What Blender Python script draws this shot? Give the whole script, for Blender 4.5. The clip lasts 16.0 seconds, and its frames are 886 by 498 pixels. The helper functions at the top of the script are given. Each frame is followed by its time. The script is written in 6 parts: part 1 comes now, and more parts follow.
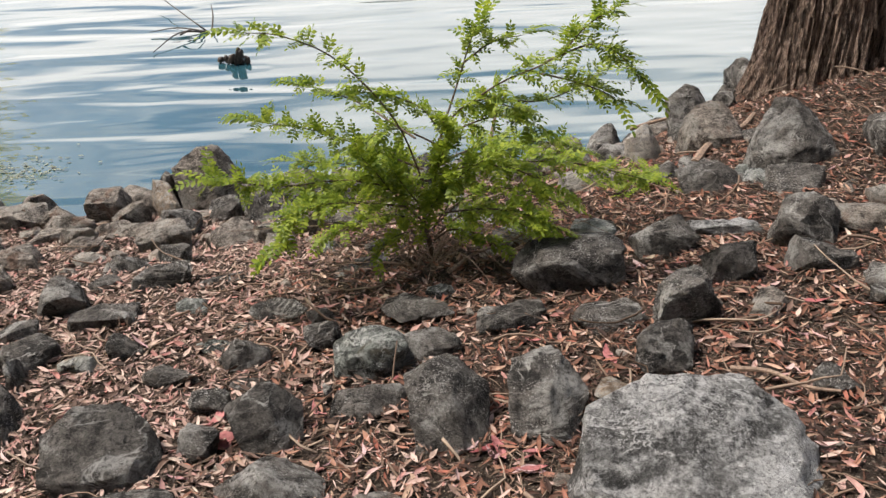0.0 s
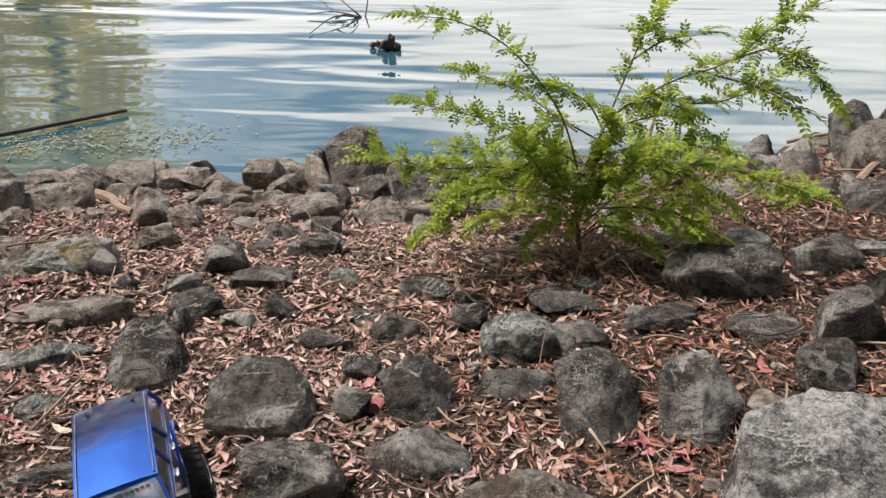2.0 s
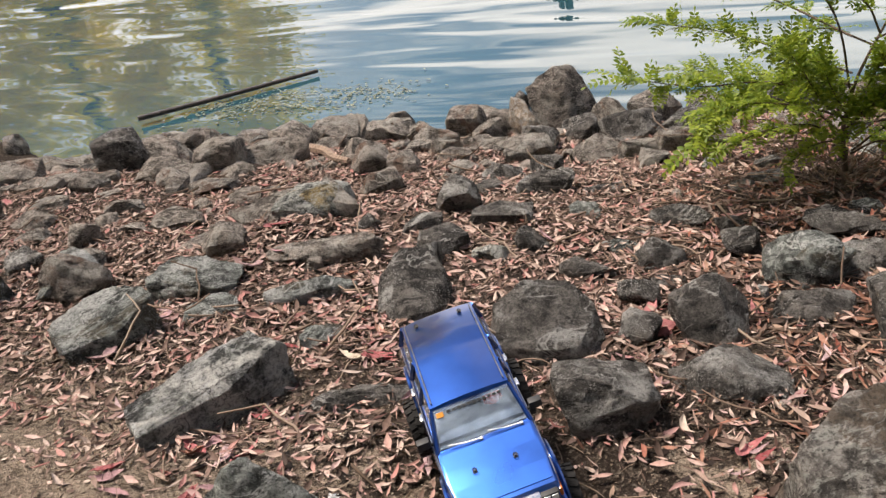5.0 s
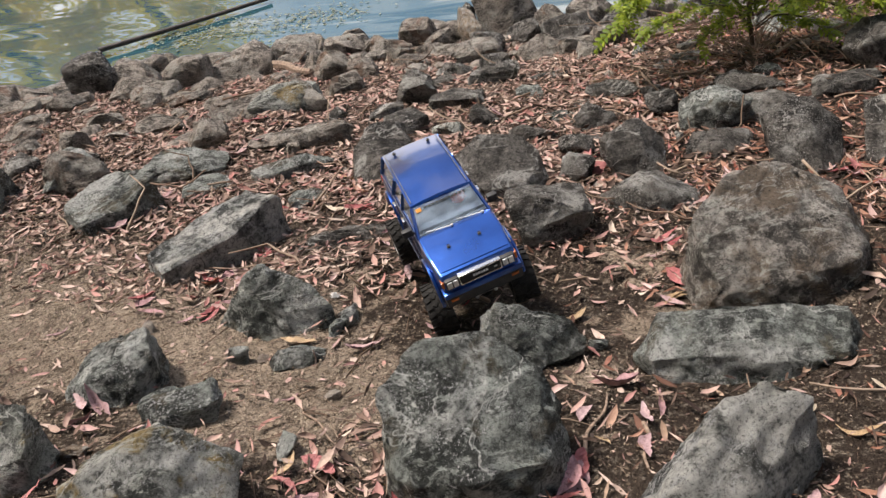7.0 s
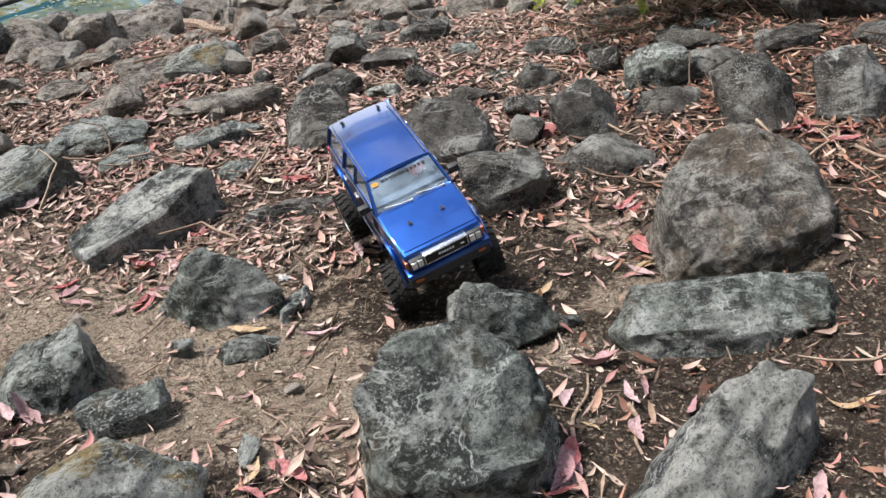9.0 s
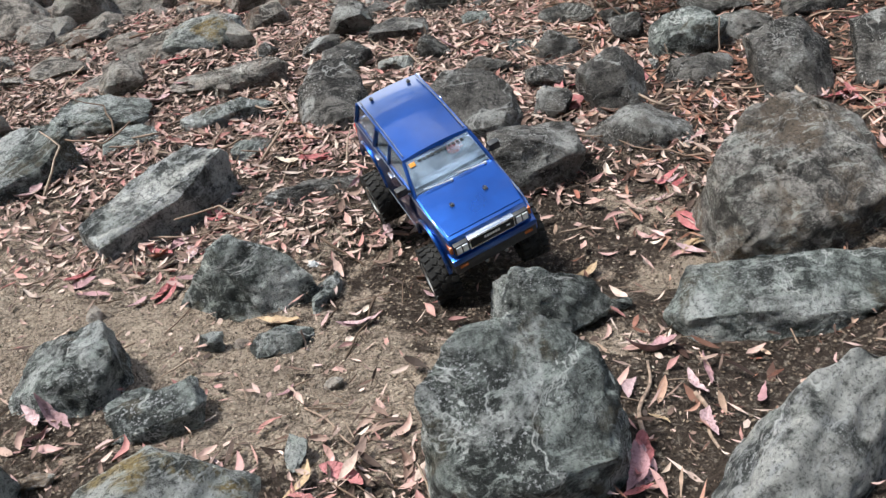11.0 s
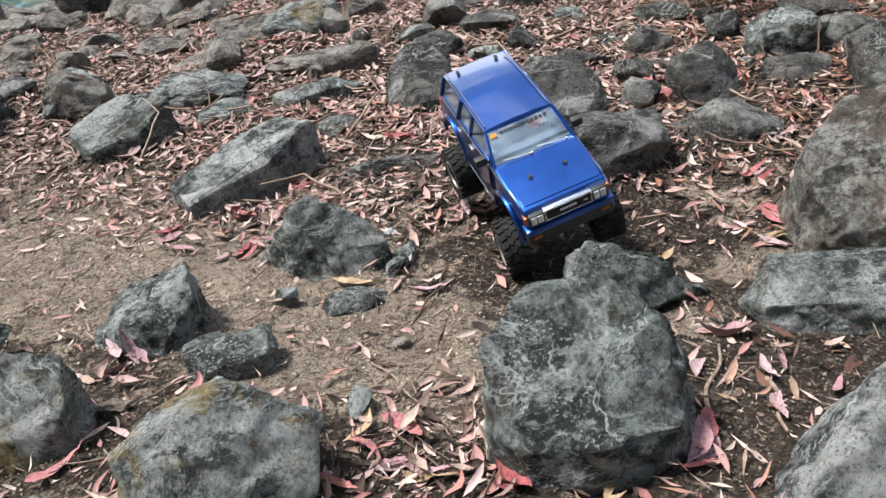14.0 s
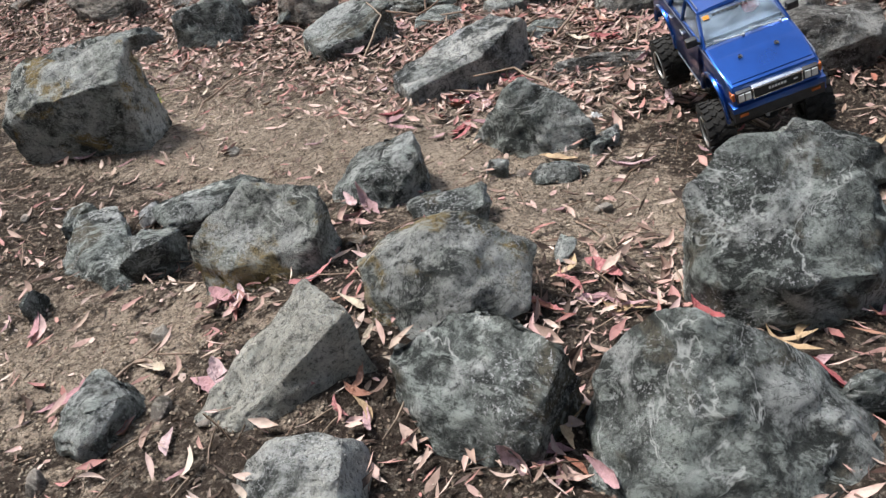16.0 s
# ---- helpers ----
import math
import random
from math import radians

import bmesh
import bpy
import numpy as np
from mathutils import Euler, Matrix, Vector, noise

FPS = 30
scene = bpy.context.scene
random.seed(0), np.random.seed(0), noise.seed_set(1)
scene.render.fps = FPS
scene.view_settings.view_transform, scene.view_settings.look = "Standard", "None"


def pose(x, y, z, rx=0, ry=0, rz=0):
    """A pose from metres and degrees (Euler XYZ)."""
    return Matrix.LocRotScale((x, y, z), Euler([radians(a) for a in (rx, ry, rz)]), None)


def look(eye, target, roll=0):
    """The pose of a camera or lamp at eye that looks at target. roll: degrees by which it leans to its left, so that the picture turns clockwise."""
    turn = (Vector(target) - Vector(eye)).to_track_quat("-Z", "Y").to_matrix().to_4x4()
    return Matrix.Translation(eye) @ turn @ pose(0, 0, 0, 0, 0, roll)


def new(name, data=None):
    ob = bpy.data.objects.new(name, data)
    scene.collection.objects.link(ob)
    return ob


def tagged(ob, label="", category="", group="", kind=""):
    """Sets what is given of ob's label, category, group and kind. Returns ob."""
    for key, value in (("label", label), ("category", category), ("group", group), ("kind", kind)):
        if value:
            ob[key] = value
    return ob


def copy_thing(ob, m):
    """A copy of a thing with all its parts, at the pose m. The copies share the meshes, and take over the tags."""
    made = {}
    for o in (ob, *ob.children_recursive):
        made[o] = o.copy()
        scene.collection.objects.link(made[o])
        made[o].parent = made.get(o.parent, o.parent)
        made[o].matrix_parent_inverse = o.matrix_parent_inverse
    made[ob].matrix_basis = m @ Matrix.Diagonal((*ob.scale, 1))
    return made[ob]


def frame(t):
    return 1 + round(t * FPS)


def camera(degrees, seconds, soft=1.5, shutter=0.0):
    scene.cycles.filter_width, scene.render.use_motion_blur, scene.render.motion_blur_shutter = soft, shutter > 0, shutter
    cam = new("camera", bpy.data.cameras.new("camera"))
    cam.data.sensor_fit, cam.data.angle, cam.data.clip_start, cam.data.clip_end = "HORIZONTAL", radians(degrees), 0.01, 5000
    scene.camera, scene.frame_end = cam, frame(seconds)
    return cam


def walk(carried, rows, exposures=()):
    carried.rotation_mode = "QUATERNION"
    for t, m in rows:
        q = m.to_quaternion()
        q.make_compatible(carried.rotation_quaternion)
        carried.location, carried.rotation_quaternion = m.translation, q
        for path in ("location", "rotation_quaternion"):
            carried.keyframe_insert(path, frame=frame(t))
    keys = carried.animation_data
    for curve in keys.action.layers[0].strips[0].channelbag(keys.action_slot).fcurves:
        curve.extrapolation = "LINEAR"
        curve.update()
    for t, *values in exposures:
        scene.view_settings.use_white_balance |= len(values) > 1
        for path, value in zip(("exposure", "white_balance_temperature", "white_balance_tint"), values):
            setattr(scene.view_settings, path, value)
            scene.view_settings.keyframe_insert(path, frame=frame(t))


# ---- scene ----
cam = camera(56.3, 16.0, soft=1.4)
# seconds, place in metres, Euler angles in degrees
ROWS = [
    (0.0, 0.0000, 0.0000, 1.4001, 61.002, 2.498, -0.003),
    (0.5, -0.0453, -0.0280, 1.4027, 61.512, 2.132, 2.838),
    (1.0, -0.0782, -0.0476, 1.3997, 61.554, 1.786, 6.584),
    (1.5, -0.0954, -0.0530, 1.3988, 61.371, 1.514, 8.625),
    (2.0, -0.1079, -0.0509, 1.3950, 61.115, 1.556, 9.668),
    (2.5, -0.1193, -0.0548, 1.3930, 60.830, 1.651, 10.694),
    (3.0, -0.1348, -0.0609, 1.3888, 60.706, 2.060, 13.144),
    (3.5, -0.1822, -0.0079, 1.3209, 61.341, 4.302, 19.511),
    (3.7, -0.2222, -0.0144, 1.2854, 61.581, 5.676, 21.234),
    (5.8, -0.5001, -0.3031, 1.2954, 58.113, 9.003, 15.316),
    (6.0, -0.4590, -0.3740, 1.3009, 57.946, 8.891, 15.245),
    (6.5, -0.3749, -0.5373, 1.3049, 57.228, 8.302, 14.501),
    (7.0, -0.3659, -0.5577, 1.2799, 54.975, 8.999, 13.021),
    (7.5, -0.3787, -0.5600, 1.2736, 53.076, 9.107, 11.657),
    (8.0, -0.3874, -0.5480, 1.2690, 52.331, 7.700, 11.446),
    (8.2, -0.4053, -0.5330, 1.2628, 52.053, 6.851, 10.513),
    (10.3, -0.5691, -0.4009, 1.2554, 49.665, 8.051, 3.742),
    (10.5, -0.5781, -0.4021, 1.2506, 49.502, 7.703, 4.388),
    (11.0, -0.5980, -0.3962, 1.2345, 48.966, 7.383, 5.535),
    (11.5, -0.6026, -0.3858, 1.2331, 48.765, 7.519, 5.955),
    (12.0, -0.6110, -0.3806, 1.2207, 48.827, 7.424, 6.282),
    (12.5, -0.6218, -0.3787, 1.2111, 48.809, 7.489, 7.099),
    (13.0, -0.6301, -0.4047, 1.1809, 49.461, 7.565, 9.159),
    (13.5, -0.5960, -0.4347, 1.1840, 49.934, 7.632, 11.022),
    (14.0, -0.5889, -0.4548, 1.1839, 50.650, 7.779, 12.322),
    (14.5, -0.6007, -0.4822, 1.1834, 51.043, 8.243, 14.955),
    (15.0, -0.5683, -0.5638, 1.1864, 51.658, 9.163, 20.708),
    (15.5, -0.5667, -0.6237, 1.1764, 50.981, 11.386, 24.349),
    (16.0, -0.5792, -0.6644, 1.1675, 49.165, 13.157, 24.119),
]
EXPOSURES = [(0.0, 0.32, 6800, 13), (3.5, 0.36, 6900, 14), (6.0, 0.32, 7050, 15), (6.6, 0.28, 7000, 15), (7.2, 0.37, 6750, 12), (8.2, 0.57, 6400, 9), (10.5, 0.61, 6150, 8), (11.5, 0.60, 6000, 6), (13.0, 0.62, 6050, 7), (15.0, 0.62, 6050, 8), (16.0, 0.56, 6150, 9)]
walk(cam, [(t, pose(x, y, z, rx, ry, rz)) for t, x, y, z, rx, ry, rz in ROWS], EXPOSURES)

# ---- world, sun ----
SUN_UP, SUN_TURN = radians(62), radians(-78)
world = bpy.data.worlds.new("sky")
scene.world = world
world.use_nodes = True
wn, wl = world.node_tree.nodes, world.node_tree.links
wn.clear()
w_out = wn.new("ShaderNodeOutputWorld")
w_sky = wn.new("ShaderNodeTexSky")
w_sky.sky_type, w_sky.sun_disc = "NISHITA", False
w_sky.sun_elevation, w_sky.sun_rotation = SUN_UP, SUN_TURN
w_sky.dust_density = 0.9
w_bg = wn.new("ShaderNodeBackground")
w_bg.inputs["Strength"].default_value = 0.12
w_cloud = wn.new("ShaderNodeBackground")
w_cloud.inputs["Color"].default_value = (1.0, 0.985, 0.96, 1)
w_cloud.inputs["Strength"].default_value = 1.6
w_mix = wn.new("ShaderNodeMixShader")
w_tc = wn.new("ShaderNodeTexCoord")
w_map = wn.new("ShaderNodeMapping")
w_map.inputs["Scale"].default_value = (1.0, 1.0, 2.6)
w_noise = wn.new("ShaderNodeTexNoise")
w_noise.inputs["Scale"].default_value = 2.3
w_noise.inputs["Detail"].default_value = 6
w_noise.inputs["Roughness"].default_value = 0.55
w_ramp = wn.new("ShaderNodeValToRGB")
w_ramp.color_ramp.elements[0].position, w_ramp.color_ramp.elements[0].color = 0.455, (0.03, 0.03, 0.03, 1)
w_ramp.color_ramp.elements[1].position, w_ramp.color_ramp.elements[1].color = 0.64, (1, 1, 1, 1)
wl.new(w_tc.outputs["Generated"], w_map.inputs["Vector"])
wl.new(w_map.outputs["Vector"], w_noise.inputs["Vector"])
w_sep = wn.new("ShaderNodeSeparateXYZ")  # cloud gathers towards the horizon
w_low = wn.new("ShaderNodeMapRange")
for k, v in (("From Min", 0.18), ("From Max", 0.5), ("To Min", 0.13), ("To Max", -0.07)):
    w_low.inputs[k].default_value = v
w_add = wn.new("ShaderNodeMath")
wl.new(w_tc.outputs["Generated"], w_sep.inputs[0])
wl.new(w_sep.outputs["Z"], w_low.inputs["Value"])
wl.new(w_noise.outputs["Fac"], w_add.inputs[0])
wl.new(w_low.outputs[0], w_add.inputs[1])
wl.new(w_add.outputs[0], w_ramp.inputs["Fac"])
wl.new(w_sky.outputs["Color"], w_bg.inputs["Color"])
wl.new(w_ramp.outputs["Color"], w_mix.inputs["Fac"])
wl.new(w_bg.outputs["Background"], w_mix.inputs[1])
wl.new(w_cloud.outputs["Background"], w_mix.inputs[2])
wl.new(w_mix.outputs["Shader"], w_out.inputs["Surface"])

sun_data = bpy.data.lights.new("sun", "SUN")
sun_data.energy, sun_data.angle, sun_data.color = 4.8, radians(15), (1.0, 0.95, 0.88)
sun = new("sun", sun_data)
sun.matrix_world = look((0, 0, 0), (-math.cos(SUN_UP) * math.sin(SUN_TURN), -math.cos(SUN_UP) * math.cos(SUN_TURN), -math.sin(SUN_UP)))


# ---- materials ----
class Mat:
    """A node material with short ways to add textures."""

    def __init__(self, name, rough=0.7, metal=0.0, spec=0.5):
        self.m = bpy.data.materials.new(name)
        self.m.use_nodes = True
        self.n, self.l = self.m.node_tree.nodes, self.m.node_tree.links
        self.b = self.n["Principled BSDF"]
        self.b.inputs["Roughness"].default_value = rough
        self.b.inputs["Metallic"].default_value = metal
        self.b.inputs["Specular IOR Level"].default_value = spec
        self.tc = self.n.new("ShaderNodeTexCoord")
        self.src = self.tc.outputs["Object"]

    def shift(self, amount=40.0):
        """Object coordinates moved by a random step for each object."""
        info = self.n.new("ShaderNodeObjectInfo")
        mul = self.math("MULTIPLY", info.outputs["Random"], amount)
        add = self.n.new("ShaderNodeVectorMath")
        add.operation = "ADD"
        self.l.new(self.src, add.inputs[0])
        self.l.new(mul, add.inputs[1])
        self.src = add.outputs[0]
        self.rand = info.outputs["Random"]

    def math(self, op, a, b, clamp=False):
        nd = self.n.new("ShaderNodeMath")
        nd.operation, nd.use_clamp = op, clamp
        for i, v in enumerate((a, b)):
            if isinstance(v, (int, float)):
                nd.inputs[i].default_value = v
            else:
                self.l.new(v, nd.inputs[i])
        return nd.outputs[0]

    def noise(self, scale, detail=4, rough=0.55, dist=0.0, stretch=None, turn=0.0):
        nd = self.n.new("ShaderNodeTexNoise")
        nd.inputs["Scale"].default_value = scale
        nd.inputs["Detail"].default_value = detail
        nd.inputs["Roughness"].default_value = rough
        nd.inputs["Distortion"].default_value = dist
        s = self.src
        if stretch:
            mp = self.n.new("ShaderNodeMapping")
            mp.inputs["Scale"].default_value = stretch
            mp.inputs["Rotation"].default_value = (0, 0, radians(turn))
            self.l.new(s, mp.inputs["Vector"])
            s = mp.outputs["Vector"]
        self.l.new(s, nd.inputs["Vector"])
        return nd.outputs["Fac"]

    def ramp(self, fac, *stops):
        nd = self.n.new("ShaderNodeValToRGB")
        e = nd.color_ramp.elements
        while len(e) < len(stops):
            e.new(0.5)
        for el, (p, c) in zip(e, stops):
            el.position = p
            el.color = (c, c, c, 1) if isinstance(c, (int, float)) else (*c, 1)
        self.l.new(fac, nd.inputs["Fac"])
        return nd.outputs["Color"]

    def mix(self, fac, a, b, blend="MIX"):
        nd = self.n.new("ShaderNodeMix")
        nd.data_type, nd.blend_type = "RGBA", blend
        for sock, v in ((nd.inputs["Factor"], fac), (nd.inputs["A"], a), (nd.inputs["B"], b)):
            if hasattr(v, "is_output"):
                self.l.new(v, sock)
            elif isinstance(v, (int, float)):
                sock.default_value = v
            else:
                sock.default_value = (*v, 1)
        return nd.outputs["Result"]

    def color(self, c):
        if hasattr(c, "is_output"):
            self.l.new(c, self.b.inputs["Base Color"])
        else:
            self.b.inputs["Base Color"].default_value = (*c, 1)
        return self

    def rough(self, r):
        self.l.new(r, self.b.inputs["Roughness"])
        return self

    def bump(self, *layers):
        """Layers of (height, distance in metres)."""
        last = None
        for h, d in layers:
            nd = self.n.new("ShaderNodeBump")
            nd.inputs["Distance"].default_value = d
            nd.inputs["Strength"].default_value = 1.0
            self.l.new(h, nd.inputs["Height"])
            if last:
                self.l.new(last, nd.inputs["Normal"])
            last = nd.outputs["Normal"]
        self.l.new(last, self.b.inputs["Normal"])
        return self


def rock_material(name, dark, light, lichen=(0.42, 0.43, 0.40), cover=0.60, warm=None, warm_at=0.6, crust=5.5, ragged_by=0.2):
    m = Mat(name, 0.8, 0, 0.35)
    m.shift()
    big, mid, fine, grain = m.noise(5, 5, 0.6, 0.6), m.noise(17, 7, 0.68, 0.4), m.noise(75, 6, 0.8), m.noise(170, 6, 0.8)
    c = m.mix(m.ramp(big, (0.44, 0.0), (0.56, 1.0)), dark, light)
    c = m.mix(m.ramp(mid, (0.53, 0.0), (0.575, 0.7)), c, tuple(v * 1.6 for v in light))
    pits = m.noise(38, 8, 0.78, 0.3)
    c = m.mix(m.ramp(pits, (0.54, 0.0), (0.575, 0.75)), c, tuple(min(0.6, v * 2.1) for v in light))
    c = m.mix(m.ramp(pits, (0.41, 0.7), (0.46, 0.0)), c, tuple(v * 0.6 for v in dark))
    c = m.mix(m.math("MULTIPLY", m.ramp(grain, (0.53, 0.0), (0.60, 0.7)), m.ramp(big, (0.44, 0.15), (0.58, 1.0))), c, tuple(min(0.6, v * 2.3) for v in light))
    c = m.mix(m.ramp(mid, (0.38, 0.9), (0.50, 0.0)), c, tuple(v * 0.45 for v in dark))
    if warm:
        c = m.mix(m.ramp(m.noise(6, 5, 0.6, 0.8), (warm_at, 0.0), (warm_at + 0.06, 0.85)), c, m.mix(m.ramp(fine, (0.3, 0.0), (0.6, 1.0)), tuple(v * 0.4 for v in warm), warm))
    # pale crust in ragged patches, and thin pale streaks along the grain of the stone
    ragged = m.math("ADD", m.math("MULTIPLY", m.noise(crust, 4, 0.62, 0.8), 1.0 - ragged_by), m.math("MULTIPLY", m.noise(48, 6, 0.8), ragged_by))
    c = m.mix(m.ramp(ragged, (cover - 0.075, 0.0), (cover - 0.045, 0.5), (cover - 0.005, 1.0)), c, m.mix(m.ramp(fine, (0.36, 0.0), (0.58, 1.0)), tuple(v * 0.5 for v in lichen), lichen))
    streak = m.noise(34, 5, 0.72, 0.5, (0.35, 1.6, 1.2))
    c = m.mix(m.ramp(streak, (0.55, 0.0), (0.60, 0.7)), c, tuple(min(0.6, v * 2.3) for v in light))
    veins = m.ramp(m.noise(4.0, 5, 0.6, 1.0, (1, 1, 2.2)), (0.488, 0.0), (0.5, 1.0), (0.512, 0.0))
    c = m.mix(m.math("MULTIPLY", veins, m.ramp(m.noise(7, 2), (0.44, 0.0), (0.54, 1.0))), c, tuple(min(0.8, v * 1.1) for v in lichen))
    # grain, pits and white flecks
    c = m.mix(m.ramp(fine, (0.32, 0.9), (0.43, 0.0)), c, tuple(v * 0.25 for v in dark))
    c = m.mix(m.ramp(grain, (0.38, 0.75), (0.47, 0.0)), c, tuple(v * 0.35 for v in dark))
    flecks = m.math("MULTIPLY", m.ramp(m.noise(190, 4, 0.75, 0.2), (0.56, 0.0), (0.60, 1.0)), m.ramp(m.noise(9, 4, 0.6), (0.47, 0.0), (0.58, 0.9)))
    c = m.mix(flecks, c, tuple(min(0.7, v * 1.15) for v in lichen))
    cracks = m.ramp(m.noise(6.5, 6, 0.62, 0.9, (1, 1, 1.8)), (0.486, 1.0), (0.5, 0.0), (0.514, 1.0))
    c = m.mix(m.math("MULTIPLY", m.ramp(cracks, (0.0, 0.85), (0.7, 0.0)), m.ramp(m.noise(4, 2), (0.45, 0.0), (0.55, 1.0))), c, tuple(v * 0.2 for v in dark))
    c = m.mix(m.ramp(m.rand, (0.0, 0.0), (1.0, 0.35)), c, m.mix(0.55, c, tuple(v * 0.8 for v in dark)))
    geo = m.n.new("ShaderNodeNewGeometry")  # worn pale edges, and a darker tone in the hollows
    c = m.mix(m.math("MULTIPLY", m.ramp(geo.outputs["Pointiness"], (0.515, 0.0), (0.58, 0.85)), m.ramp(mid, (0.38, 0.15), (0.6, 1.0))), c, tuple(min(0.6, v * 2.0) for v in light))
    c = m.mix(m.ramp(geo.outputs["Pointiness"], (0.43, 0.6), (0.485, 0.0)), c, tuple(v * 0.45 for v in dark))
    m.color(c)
    m.bump((big, 0.02), (mid, 0.036), (cracks, 0.008), (pits, 0.016), (fine, 0.013), (grain, 0.0055))
    return m.m


ROCK = {
    "g": rock_material("grey_green_stone", (0.044, 0.049, 0.045), (0.220, 0.236, 0.218), lichen=(0.70, 0.71, 0.68), cover=0.605, warm=(0.17, 0.145, 0.10), warm_at=0.57),
    "d": rock_material("dark_stone", (0.036, 0.033, 0.030), (0.128, 0.118, 0.107), lichen=(0.55, 0.54, 0.51), cover=0.605),
    "b": rock_material("brown_shore_stone", (0.092, 0.078, 0.065), (0.27, 0.233, 0.202), lichen=(0.50, 0.47, 0.42), cover=0.59, warm=(0.28, 0.17, 0.12), warm_at=0.57),
    "w": rock_material("white_crusted_stone", (0.034, 0.035, 0.034), (0.13, 0.13, 0.126), lichen=(0.86, 0.86, 0.85), cover=0.54, crust=3.2, ragged_by=0.30),
    "y": rock_material("ochre_lichen_stone", (0.045, 0.049, 0.045), (0.25, 0.258, 0.232), lichen=(0.66, 0.66, 0.62), cover=0.555, warm=(0.46, 0.33, 0.13), warm_at=0.505),
    "m": rock_material("grey_brown_stone", (0.090, 0.081, 0.072), (0.29, 0.262, 0.236), lichen=(0.50, 0.47, 0.43), cover=0.595, warm=(0.27, 0.205, 0.15), warm_at=0.50),
    "t": rock_material("tan_stone", (0.26, 0.18, 0.12), (0.48, 0.37, 0.27), cover=0.7),
    "s": rock_material("pale_faced_stone", (0.075, 0.070, 0.058), (0.30, 0.28, 0.235), lichen=(0.68, 0.65, 0.57), cover=0.43, warm=(0.16, 0.125, 0.07), warm_at=0.55),
    "l": rock_material("pale_broken_stone", (0.34, 0.26, 0.19), (0.58, 0.50, 0.41), lichen=(0.82, 0.77, 0.68), cover=0.49),
    "v": rock_material("pale_veined_stone", (0.055, 0.060, 0.056), (0.30, 0.31, 0.285), lichen=(0.76, 0.75, 0.70), cover=0.525),
}
ROCK_WORDS = {
    "g": "grey-green rough stone with pale specks half buried in soil",
    "d": "dark grey weathered stone among dry leaves",
    "b": "brownish grey stone of the lake bank",
    "w": "grey boulder crusted with white lichen",
    "y": "grey-green stone with ochre lichen patches",
    "m": "large grey-brown boulder with a rough grainy face",
    "t": "tan broken stone at the water's edge",
    "s": "pale grey-brown stone with a sharp broken ridge",
    "l": "pale cream broken stone at the water's edge",
    "v": "grey stone with pale veins and light face",
}

g_m = Mat("soil", 0.95, 0, 0.2)
g_big, g_mid, g_fine, g_grit = g_m.noise(2.3, 4, 0.6), g_m.noise(13, 6, 0.7), g_m.noise(75, 6, 0.8), g_m.noise(260, 3, 0.7)
g_at = g_m.n.new("ShaderNodeAttribute")
g_at.attribute_name = "dry"
g_dry = g_m.math("ADD", g_at.outputs["Fac"], g_m.math("MULTIPLY", g_m.math("SUBTRACT", g_mid, 0.5), 2.2))
g_c = g_m.mix(g_m.ramp(g_dry, (0.36, 0.0), (0.52, 1.0)), (0.057, 0.041, 0.032), (0.52, 0.41, 0.315))
g_c = g_m.mix(g_m.ramp(g_big, (0.38, 0.4), (0.55, 0.0)), g_c, (0.13, 0.098, 0.073))
g_c = g_m.mix(g_m.ramp(g_mid, (0.32, 0.7), (0.45, 0.0)), g_c, (0.07, 0.053, 0.042))
g_c = g_m.mix(g_m.ramp(g_fine, (0.52, 0.0), (0.66, 0.6)), g_c, (0.56, 0.48, 0.385))
g_c = g_m.mix(g_m.ramp(g_fine, (0.36, 0.9), (0.48, 0.0)), g_c, (0.04, 0.028, 0.02))
g_c = g_m.mix(g_m.ramp(g_grit, (0.33, 0.85), (0.47, 0.0)), g_c, (0.03, 0.021, 0.015))
g_v = g_m.n.new("ShaderNodeTexVoronoi")
g_v.feature = "DISTANCE_TO_EDGE"
g_v.inputs["Scale"].default_value = 24
g_w = g_m.n.new("ShaderNodeVectorMath")
g_w.operation = "ADD"
g_m.l.new(g_m.src, g_w.inputs[0])
g_m.l.new(g_m.math("MULTIPLY", g_mid, 0.12), g_w.inputs[1])
g_m.l.new(g_w.outputs[0], g_v.inputs["Vector"])
g_cr = g_m.ramp(g_v.outputs["Distance"], (0.0, 0.0), (0.10, 1.0))
g_c = g_m.mix(g_m.ramp(g_v.outputs["Distance"], (0.0, 0.65), (0.05, 0.0)), g_c, (0.07, 0.05, 0.038))
g_m.color(g_c).bump((g_cr, 0.028), (g_mid, 0.05), (g_fine, 0.034), (g_grit, 0.010))
SOIL = g_m.m

w_m = Mat("lake_water", 0.04, 0, 0.5)
w_m.b.inputs["IOR"].default_value = 2.25
w_m.color(w_m.mix(w_m.ramp(w_m.noise(0.5, 3), (0.3, 0.0), (0.7, 1.0)), (0.020, 0.068, 0.088), (0.028, 0.086, 0.106)))
w_m.bump((w_m.noise(0.8, 1, 0.4, 0.6, (0.5, 1.9, 1), -12), 0.050), (w_m.noise(2.6, 1, 0.4, 0.4, (0.45, 1.5, 1), 9), 0.007))
WATER = w_m.m


